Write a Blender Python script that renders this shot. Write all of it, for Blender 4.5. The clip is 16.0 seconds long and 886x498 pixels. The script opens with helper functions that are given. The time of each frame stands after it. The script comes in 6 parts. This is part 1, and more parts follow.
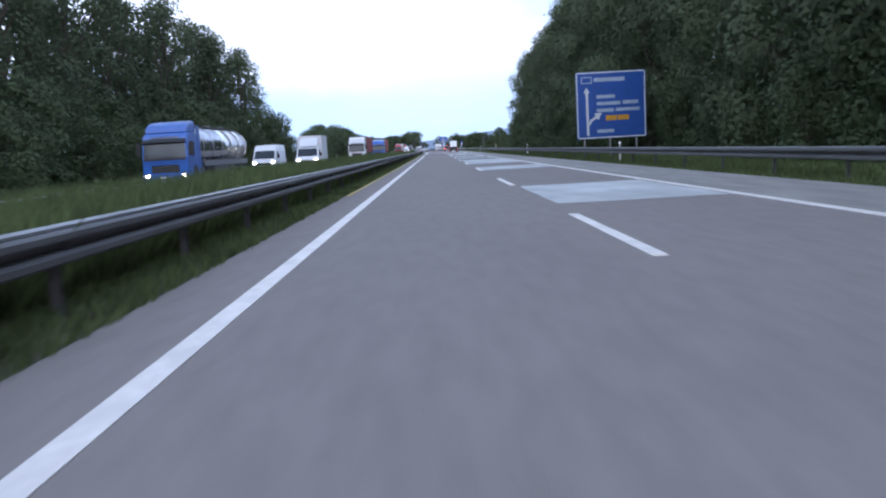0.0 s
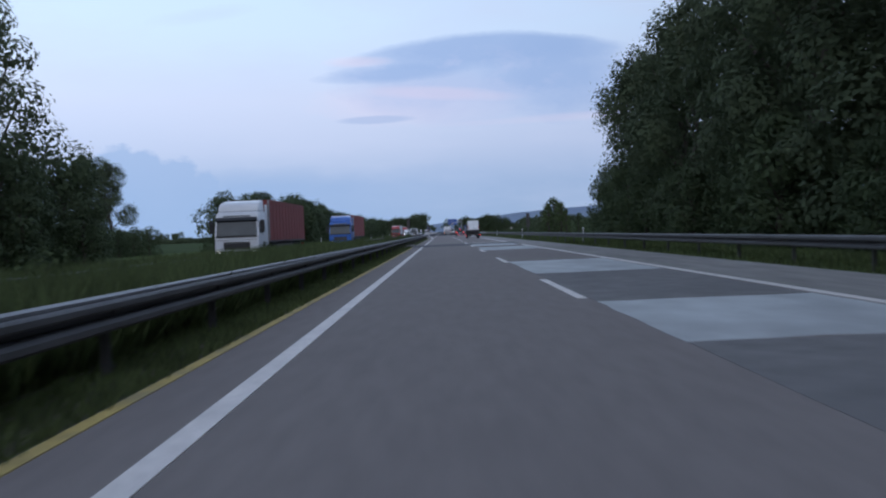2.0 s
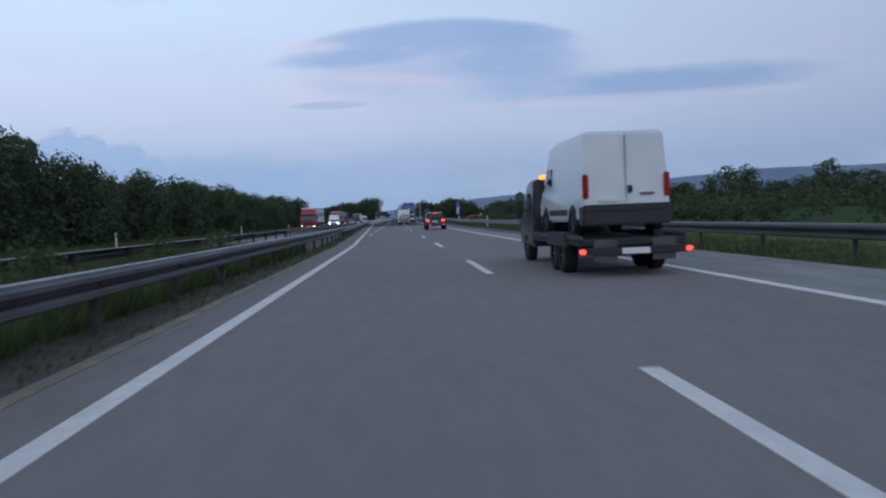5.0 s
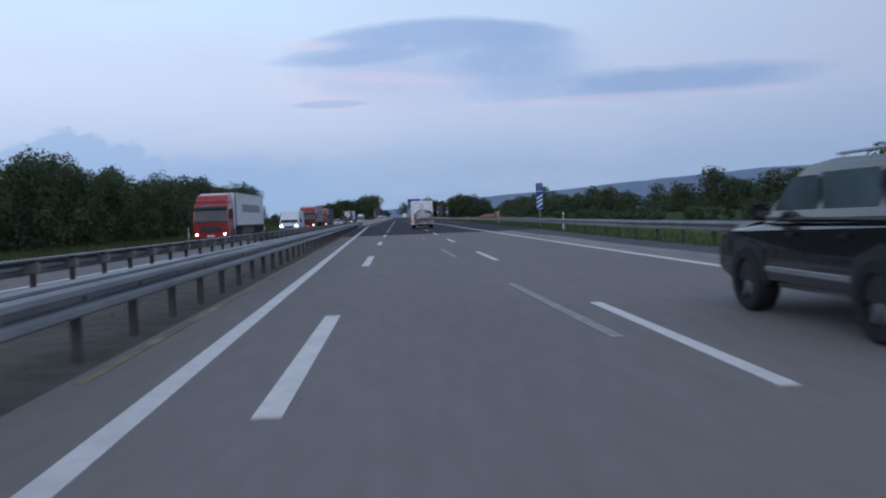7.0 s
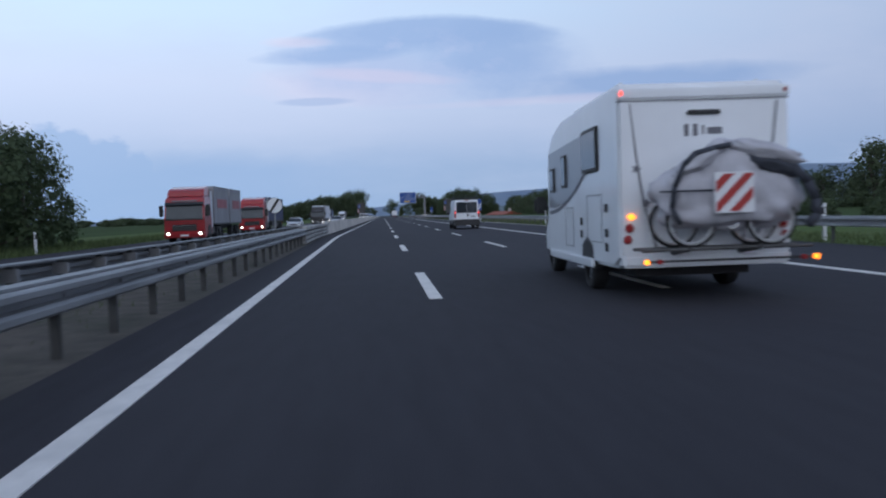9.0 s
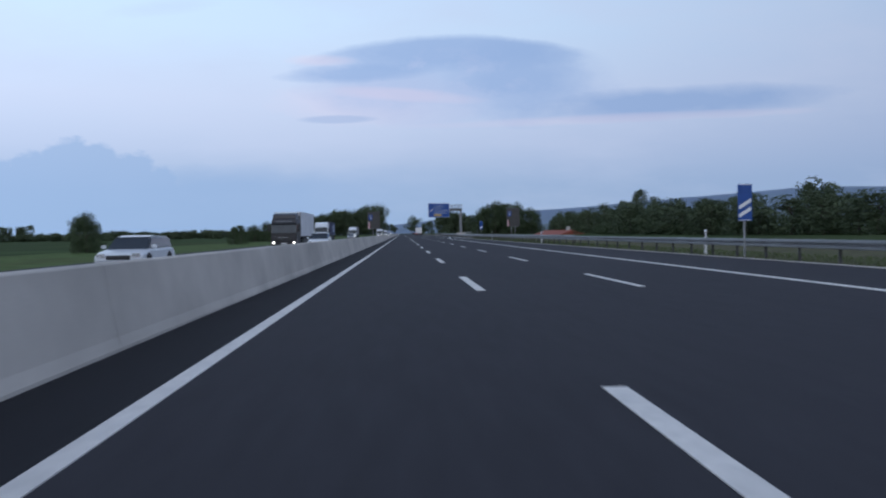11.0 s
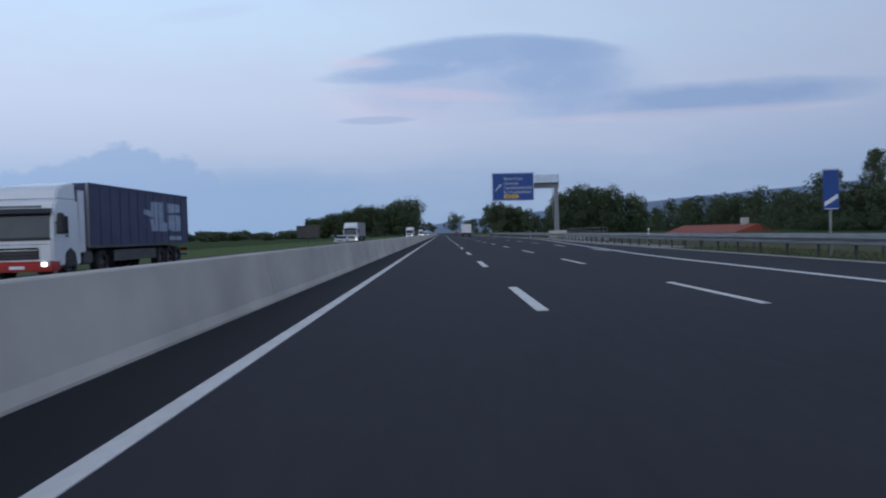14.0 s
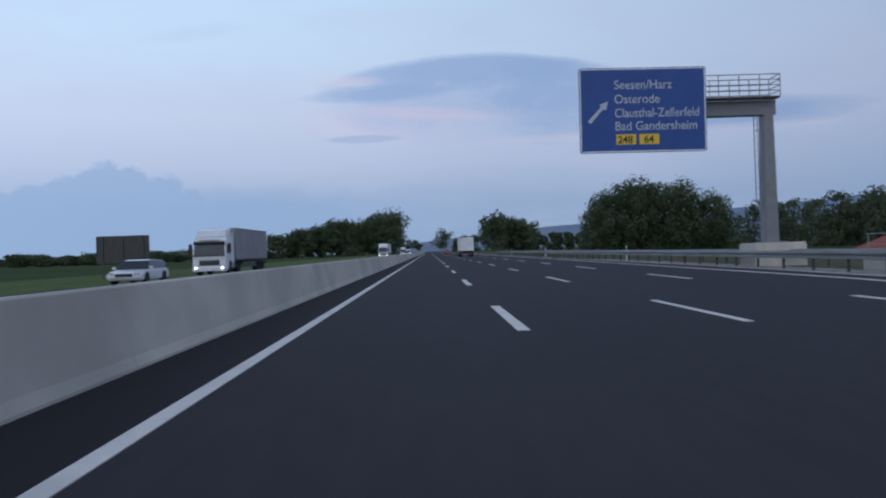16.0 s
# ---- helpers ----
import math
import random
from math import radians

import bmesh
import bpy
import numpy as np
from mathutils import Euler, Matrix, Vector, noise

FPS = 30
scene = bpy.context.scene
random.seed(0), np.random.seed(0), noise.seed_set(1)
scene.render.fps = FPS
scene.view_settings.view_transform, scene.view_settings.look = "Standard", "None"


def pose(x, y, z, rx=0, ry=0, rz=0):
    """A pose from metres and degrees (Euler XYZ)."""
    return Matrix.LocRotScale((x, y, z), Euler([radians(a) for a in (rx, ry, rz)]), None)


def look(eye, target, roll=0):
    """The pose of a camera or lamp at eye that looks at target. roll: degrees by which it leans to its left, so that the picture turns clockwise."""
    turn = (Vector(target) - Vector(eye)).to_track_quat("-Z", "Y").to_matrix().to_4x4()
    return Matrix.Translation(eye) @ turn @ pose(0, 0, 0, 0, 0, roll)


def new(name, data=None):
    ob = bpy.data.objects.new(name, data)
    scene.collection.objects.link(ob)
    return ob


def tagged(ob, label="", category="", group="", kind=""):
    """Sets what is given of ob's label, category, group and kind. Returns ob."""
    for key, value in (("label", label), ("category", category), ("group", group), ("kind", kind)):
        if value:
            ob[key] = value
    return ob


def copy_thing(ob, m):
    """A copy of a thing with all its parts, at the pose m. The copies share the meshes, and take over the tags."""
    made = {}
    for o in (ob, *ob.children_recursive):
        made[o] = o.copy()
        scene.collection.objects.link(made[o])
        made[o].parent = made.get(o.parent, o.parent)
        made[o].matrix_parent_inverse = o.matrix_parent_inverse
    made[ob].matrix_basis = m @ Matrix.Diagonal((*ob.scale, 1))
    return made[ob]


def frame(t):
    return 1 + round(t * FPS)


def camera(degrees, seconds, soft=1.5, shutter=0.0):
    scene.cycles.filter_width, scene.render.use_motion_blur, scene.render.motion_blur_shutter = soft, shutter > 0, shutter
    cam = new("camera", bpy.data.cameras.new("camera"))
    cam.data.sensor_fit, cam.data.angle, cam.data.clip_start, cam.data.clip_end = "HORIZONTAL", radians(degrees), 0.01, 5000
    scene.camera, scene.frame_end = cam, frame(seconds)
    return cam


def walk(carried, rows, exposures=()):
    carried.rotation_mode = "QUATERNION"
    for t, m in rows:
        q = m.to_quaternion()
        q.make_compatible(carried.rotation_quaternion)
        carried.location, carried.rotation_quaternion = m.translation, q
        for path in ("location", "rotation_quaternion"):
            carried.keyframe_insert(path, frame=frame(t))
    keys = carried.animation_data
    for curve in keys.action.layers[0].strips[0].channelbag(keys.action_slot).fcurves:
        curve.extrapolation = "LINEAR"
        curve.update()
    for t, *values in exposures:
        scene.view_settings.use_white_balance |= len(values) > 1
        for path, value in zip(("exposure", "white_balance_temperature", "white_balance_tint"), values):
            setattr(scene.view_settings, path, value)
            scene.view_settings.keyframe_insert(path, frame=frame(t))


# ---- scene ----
cam = camera(59.5, 16.0, soft=2.1, shutter=0.1)
EYE = 1.257
# seconds, x, y, then the three turns in degrees
PATH = [
    (0.0, 1.75, 1.29, 82.55, 3.17, -0.65),
    (0.5, 1.56, 19.82, 85.36, 2.83, -1.92),
    (1.0, 1.57, 38.24, 85.69, 1.76, -1.07),
    (1.5, 1.62, 55.75, 86.57, 2.91, -1.09),
    (2.0, 1.70, 73.99, 88.71, 2.39, -0.07),
    (2.5, 1.80, 91.50, 90.84, 2.55, 0.92),
    (3.0, 1.96, 109.36, 89.92, 2.05, -0.20),
    (3.5, 2.20, 127.62, 88.83, 2.81, -1.72),
    (4.0, 2.32, 144.11, 88.43, 2.51, -1.75),
    (4.5, 2.30, 162.03, 87.59, 2.39, -3.09),
    (5.75, 1.75, 206.6, 87.6, 2.36, -3.5),
    (7.0, 0.89, 251.57, 87.54, 2.26, -3.40),
    (7.5, 0.38, 269.12, 88.62, 2.16, -3.71),
    (8.0, -0.06, 286.90, 88.25, 1.59, -4.06),
    (8.5, -0.48, 305.40, 87.74, 1.10, -4.27),
    (9.0, -0.74, 323.20, 87.37, 2.05, -4.46),
    (9.5, -1.31, 341.35, 88.28, 0.96, -5.64),
    (10.0, -1.62, 359.60, 89.15, 0.53, -4.59),
    (11.25, -1.66, 406.0, 88.6, 1.4, -2.6),
    (12.5, -1.57, 452.81, 88.03, 2.34, -0.63),
    (13.0, -1.54, 471.78, 88.44, 2.33, -0.54),
    (13.5, -1.49, 490.29, 88.90, 2.15, -0.19),
    (14.0, -1.54, 509.72, 88.81, 1.68, -0.09),
    (14.5, -1.56, 529.30, 88.99, 1.52, -0.16),
    (15.0, -1.48, 548.65, 88.70, 1.76, -0.50),
    (15.5, -1.36, 568.25, 89.44, 2.29, -0.69),
    (16.0, -1.41, 587.95, 90.13, 1.92, -1.04),
]
walk(cam, [(t, pose(x, y, EYE, a, b, c)) for t, x, y, a, b, c in PATH],
     exposures=[(t, stops, 6500, tint) for t, stops, tint in (
         (0.0, 1.3, 14), (0.5, 0.84, 15), (1.0, 0.70, 14), (1.5, 0.42, 13), (2.0, 0.13, 12), (2.5, -0.06, 11), (3.0, -0.1, 10),
         (4.5, -0.05, 10), (7.0, 0.06, 10), (8.0, -0.06, 10), (9.0, 0.12, 10), (10.0, -0.02, 10), (12.4, 0.24, 10), (12.7, 0.08, 10),
         (13.2, -0.07, 10), (16.0, -0.12, 10))])


# ---- sky and light ----
world = bpy.data.worlds.new("world")
scene.world = world
world.use_nodes = True
wt = world.node_tree
wt.nodes.clear()


def wn(kind, **kw):
    n = wt.nodes.new(kind)
    for k, v in kw.items():
        n.inputs[k].default_value = v
    return n


def wmath(op, a, b=None, clamp=False):
    n = wt.nodes.new("ShaderNodeMath")
    n.operation, n.use_clamp = op, clamp
    for i, v in enumerate((a, b)):
        if v is None:
            continue
        if isinstance(v, (int, float)):
            n.inputs[i].default_value = v
        else:
            wt.links.new(v, n.inputs[i])
    return n.outputs[0]


def wmix(fac, a, b):
    n = wt.nodes.new("ShaderNodeMix")
    n.data_type = "RGBA"
    for sock, v in ((n.inputs[0], fac), (n.inputs[6], a), (n.inputs[7], b)):
        if isinstance(v, (tuple, float, int)):
            sock.default_value = (*v, 1) if isinstance(v, tuple) else v
        else:
            wt.links.new(v, sock)
    return n.outputs[2]


coord = wt.nodes.new("ShaderNodeTexCoord")
split = wt.nodes.new("ShaderNodeSeparateXYZ")
wt.links.new(coord.outputs["Generated"], split.inputs[0])
dx, dy, dz = split.outputs
ahead = wmath("MAXIMUM", dy, 0.05)
su, sv = wmath("DIVIDE", dx, ahead), wmath("DIVIDE", dz, ahead)
front = wmath("GREATER_THAN", dy, 0.3)

ramp = wt.nodes.new("ShaderNodeValToRGB")
wt.links.new(dz, ramp.inputs[0])
els = ramp.color_ramp.elements
els[0].position, els[0].color = 0.0, (0.27, 0.385, 0.575, 1)
els[1].position, els[1].color = 1.0, (0.06, 0.10, 0.18, 1)
for p, c in ((0.06, (0.30, 0.415, 0.615)), (0.11, (0.42, 0.515, 0.71)), (0.17, (0.50, 0.595, 0.79)), (0.25, (0.51, 0.665, 0.875)), (0.34, (0.50, 0.68, 0.92)), (0.45, (0.30, 0.43, 0.63)), (0.62, (0.14, 0.21, 0.37))):
    e = els.new(p)
    e.color = (*c, 1)
base_sky = ramp.outputs[0]

# cloud coordinates stretched along the horizon
comb = wt.nodes.new("ShaderNodeCombineXYZ")
wt.links.new(wmath("MULTIPLY", su, 1.0), comb.inputs[0])
wt.links.new(wmath("MULTIPLY", sv, 3.2), comb.inputs[1])


comb2 = wt.nodes.new("ShaderNodeCombineXYZ")
wt.links.new(su, comb2.inputs[0])
wt.links.new(wmath("MULTIPLY", sv, 1.7), comb2.inputs[1])


def cloud_noise(scale, detail, rough, off, src=comb):
    mp = wt.nodes.new("ShaderNodeVectorMath")
    mp.operation = "ADD"
    wt.links.new(src.outputs[0], mp.inputs[0])
    mp.inputs[1].default_value = (off, off * 0.7, 0)
    n = wn("ShaderNodeTexNoise", Scale=scale, Detail=detail, Roughness=rough)
    wt.links.new(mp.outputs[0], n.inputs["Vector"])
    return n.outputs[0]


n_big, n_fine, n_wisp = cloud_noise(5.0, 5, 0.55, 3.1), cloud_noise(17.0, 8, 0.66, 7.7, comb2), cloud_noise(3.0, 6, 0.6, 1.3)


def streak(cu, cv, ru, rv, soft, tilt=0.0, rag=0.5):
    """A long flat cloud that climbs by tilt along its length."""
    level = wmath("SUBTRACT", sv, wmath("MULTIPLY", wmath("SUBTRACT", su, cu), tilt))
    a = wmath("POWER", wmath("ABSOLUTE", wmath("DIVIDE", wmath("SUBTRACT", su, cu), ru)), 2.0)
    b = wmath("POWER", wmath("ABSOLUTE", wmath("DIVIDE", wmath("SUBTRACT", level, cv), rv)), 2.0)
    d = wmath("ADD", wmath("ADD", a, b), wmath("MULTIPLY", wmath("SUBTRACT", n_big, 0.5), rag * 3.0))
    d = wmath("ADD", d, wmath("MULTIPLY", wmath("SUBTRACT", n_fine, 0.5), rag * 1.6))
    return wmath("MULTIPLY", wmath("DIVIDE", wmath("SUBTRACT", 1.0, d), soft, clamp=True), front)


def heap(cu, cv, r):
    """One round head of a towering cloud, ragged at its rim."""
    a = wmath("POWER", wmath("SUBTRACT", su, cu), 2.0)
    b = wmath("POWER", wmath("SUBTRACT", sv, cv), 2.0)
    d = wmath("POWER", wmath("ADD", a, b), 0.5)
    d = wmath("ADD", d, wmath("MULTIPLY", wmath("SUBTRACT", n_puff, 0.5), 0.030))
    return wmath("DIVIDE", wmath("SUBTRACT", r, d), 0.007, clamp=True)


# the sky pales to the left and dims to the right
n_puff = cloud_noise(34.0, 5, 0.6, 2.3, comb2)
near_side = wmath("MAXIMUM", wmath("MINIMUM", su, 0.7), -0.7)
side = wmath("MULTIPLY", wmath("ADD", su, 0.08), 0.75, clamp=True)
sky = wmix(side, base_sky, (0.31, 0.42, 0.655))
sky = wmix(wmath("MULTIPLY", wmath("SUBTRACT", n_wisp, 0.45), 1.6, clamp=True), sky, (0.48, 0.56, 0.755))
# towering cloud on the horizon, with a long low bank beside it
low_bank = wmath("MULTIPLY", wmath("DIVIDE", wmath("SUBTRACT", wmath("ADD", 0.090, wmath("MULTIPLY", wmath("SUBTRACT", n_big, 0.5), 0.06)), sv), 0.026, clamp=True),
                 wmath("DIVIDE", wmath("SUBTRACT", 0.12, su), 0.25, clamp=True))
heads = low_bank
for cu, cv, r in ((-0.418, 0.088, 0.042), (-0.385, 0.082, 0.040), (-0.340, 0.080, 0.033), (-0.308, 0.064, 0.030), (-0.462, 0.078, 0.036), (-0.505, 0.072, 0.034), (-0.55, 0.066, 0.033), (-0.36, 0.05, 0.06), (-0.45, 0.05, 0.06)):
    heads = wmath("MAXIMUM", heads, heap(cu, cv, r))
sky = wmix(wmath("MULTIPLY", wmath("MULTIPLY", heads, front), 0.80), sky, (0.265, 0.395, 0.625))
# the long flat-topped cloud
PINK, SHADE, DEEP = (0.60, 0.56, 0.72), (0.335, 0.455, 0.70), (0.265, 0.395, 0.655)
crest = wmath("ADD", 0.256, wmath("MULTIPLY", wmath("POWER", wmath("SUBTRACT", su, 0.075), 2.0), -0.75))
flat_top = wmath("DIVIDE", wmath("SUBTRACT", wmath("ADD", crest, wmath("MULTIPLY", wmath("SUBTRACT", n_fine, 0.5), 0.016)), sv), 0.009, clamp=True)
sky = wmix(wmath("MULTIPLY", streak(-0.02, 0.170, 0.17, 0.034, 0.9, 0.0, 0.6), 0.42), sky, PINK)
sky = wmix(wmath("MULTIPLY", wmath("MULTIPLY", streak(0.070, 0.204, 0.225, 0.072, 0.8, 0.0, 0.40), flat_top), 0.74), sky, SHADE)
sky = wmix(wmath("MULTIPLY", wmath("MULTIPLY", streak(0.055, 0.236, 0.205, 0.030, 0.9, -0.02, 0.4), flat_top), 0.76), sky, DEEP)
sky = wmix(wmath("MULTIPLY", wmath("MULTIPLY", streak(0.155, 0.196, 0.100, 0.062, 0.9, 0.0, 0.4), flat_top), 0.74), sky, DEEP)
sky = wmix(wmath("MULTIPLY", streak(-0.065, 0.205, 0.105, 0.013, 0.9, 0.03, 0.4), 0.72), sky, DEEP)
puffs = wmath("MULTIPLY", wmath("MULTIPLY", wmath("SUBTRACT", n_fine, 0.50), 6.0, clamp=True), streak(0.03, 0.195, 0.19, 0.045, 1.0))
sky = wmix(wmath("MULTIPLY", puffs, 0.38), sky, (0.47, 0.53, 0.75))
sky = wmix(wmath("MULTIPLY", streak(0.02, 0.176, 0.13, 0.010, 0.9, -0.08, 0.7), 0.42), sky, PINK)
sky = wmix(wmath("MULTIPLY", streak(-0.10, 0.222, 0.05, 0.008, 1.0, 0.0, 0.5), 0.40), sky, (0.64, 0.58, 0.72))
# lower streaks
sky = wmix(wmath("MULTIPLY", streak(0.375, 0.165, 0.23, 0.024, 0.9, 0.050, 0.4), 0.92), sky, (0.255, 0.38, 0.635))
sky = wmix(wmath("MULTIPLY", streak(0.30, 0.145, 0.30, 0.007, 1.0, 0.03, 0.6), 0.30), sky, PINK)
sky = wmix(wmath("MULTIPLY", streak(-0.08, 0.147, 0.055, 0.006, 0.6, 0.0, 0.4), 0.65), sky, (0.32, 0.43, 0.66))
sky = wmix(wmath("MULTIPLY", streak(-0.30, 0.29, 0.09, 0.012, 1.2, 0.1, 0.8), 0.30), sky, (0.42, 0.50, 0.74))
grade = wt.nodes.new("ShaderNodeVectorMath")
grade.operation = "SCALE"
wt.links.new(sky, grade.inputs[0])
wt.links.new(wmath("ADD", 1.02, wmath("MULTIPLY", near_side, -0.20)), grade.inputs["Scale"])
sky = grade.outputs[0]

nishita = wt.nodes.new("ShaderNodeTexSky")
nishita.sky_type = "NISHITA"
nishita.sun_disc = False
nishita.sun_elevation, nishita.sun_rotation = radians(-2.0), radians(195)
bg_a, bg_b = wn("ShaderNodeBackground", Strength=0.05), wn("ShaderNodeBackground", Strength=1.06)
wt.links.new(nishita.outputs[0], bg_a.inputs[0])
wt.links.new(sky, bg_b.inputs[0])
add = wt.nodes.new("ShaderNodeAddShader")
out = wt.nodes.new("ShaderNodeOutputWorld")
wt.links.new(bg_a.outputs[0], add.inputs[0])
wt.links.new(bg_b.outputs[0], add.inputs[1])
wt.links.new(add.outputs[0], out.inputs[0])

sun = new("sun", bpy.data.lights.new("sun", "SUN"))
sun.data.energy, sun.data.angle, sun.data.color = 0.75, radians(95), (1.0, 0.94, 0.90)
sun.matrix_world = look((-12, -100, 40), (0, 0, 0))

# ---- materials ----
def material(name, color, rough=0.6, metal=0.0, vary=0.0, scale=8.0, bump=0.0, bump_scale=60.0, stain=None, stain_scale=0.4,
             stain_amount=0.5, island=0.0, stretch=(1, 1, 1), coat=0.0, emit=0.0, transmission=0.0, spec=None, thin=0.0):
    """A Principled surface with colour variation at two scales and a fine relief."""
    m = bpy.data.materials.new(name)
    m.use_nodes = True
    nt = m.node_tree
    p = nt.nodes["Principled BSDF"]
    p.inputs["Roughness"].default_value, p.inputs["Metallic"].default_value = rough, metal
    p.inputs["Base Color"].default_value = (*color, 1)
    p.inputs["Coat Weight"].default_value = coat
    p.inputs["Transmission Weight"].default_value = transmission
    if spec is not None:
        p.inputs["Specular IOR Level"].default_value = spec
    if emit:
        p.inputs["Emission Color"].default_value = (*color, 1)
        p.inputs["Emission Strength"].default_value = emit
    geo = nt.nodes.new("ShaderNodeNewGeometry")
    mp = nt.nodes.new("ShaderNodeMapping")
    nt.links.new(geo.outputs["Position"], mp.inputs[0])
    mp.inputs["Scale"].default_value = stretch

    def tex(s, detail=6):
        n = nt.nodes.new("ShaderNodeTexNoise")
        n.inputs["Scale"].default_value, n.inputs["Detail"].default_value = s, detail
        nt.links.new(mp.outputs[0], n.inputs["Vector"])
        return n.outputs[0]

    def mix(fac, a, b, kind="MIX"):
        n = nt.nodes.new("ShaderNodeMix")
        n.data_type, n.blend_type = "RGBA", kind
        for sock, v in ((n.inputs[0], fac), (n.inputs[6], a), (n.inputs[7], b)):
            if isinstance(v, tuple):
                sock.default_value = (*v, 1)
            elif isinstance(v, (int, float)):
                sock.default_value = v
            else:
                nt.links.new(v, sock)
        return n.outputs[2]

    def ramp_of(src, lo, hi):
        n = nt.nodes.new("ShaderNodeMapRange")
        n.inputs[1].default_value, n.inputs[2].default_value = lo, hi
        nt.links.new(src, n.inputs[0])
        return n.outputs[0]

    col = color
    if vary:
        dark = tuple(c * (1 - vary) for c in color)
        light = tuple(min(1, c * (1 + vary)) for c in color)
        col = mix(ramp_of(tex(scale), 0.3, 0.7), dark, light)
    if stain:
        amt = nt.nodes.new("ShaderNodeMath")
        amt.operation = "MULTIPLY"
        nt.links.new(ramp_of(tex(stain_scale, 8), 0.45, 0.68), amt.inputs[0])
        amt.inputs[1].default_value = stain_amount
        col = mix(amt.outputs[0], col, stain)
    if island:
        src = geo.outputs["Random Per Island"]
        col = mix(ramp_of(src, 0, 1), mix(1.0, col, tuple([1 - island] * 3), "MULTIPLY"), mix(1.0, col, (1 + island, 1 + island, 1 + island * 0.5), "MULTIPLY"))
    if not isinstance(col, tuple):
        nt.links.new(col, p.inputs["Base Color"])
    if thin:
        # leaves and blades let part of the light through
        back, both = nt.nodes.new("ShaderNodeBsdfTranslucent"), nt.nodes.new("ShaderNodeMixShader")
        both.inputs[0].default_value = thin
        if isinstance(col, tuple):
            back.inputs[0].default_value = (*col, 1)
        else:
            nt.links.new(col, back.inputs[0])
        nt.links.new(p.outputs[0], both.inputs[1])
        nt.links.new(back.outputs[0], both.inputs[2])
        nt.links.new(both.outputs[0], nt.nodes["Material Output"].inputs[0])
    if bump:
        b = nt.nodes.new("ShaderNodeBump")
        b.inputs["Strength"].default_value, b.inputs["Distance"].default_value = bump, 0.01
        nt.links.new(tex(bump_scale, 4), b.inputs["Height"])
        nt.links.new(b.outputs[0], p.inputs["Normal"])
    return m


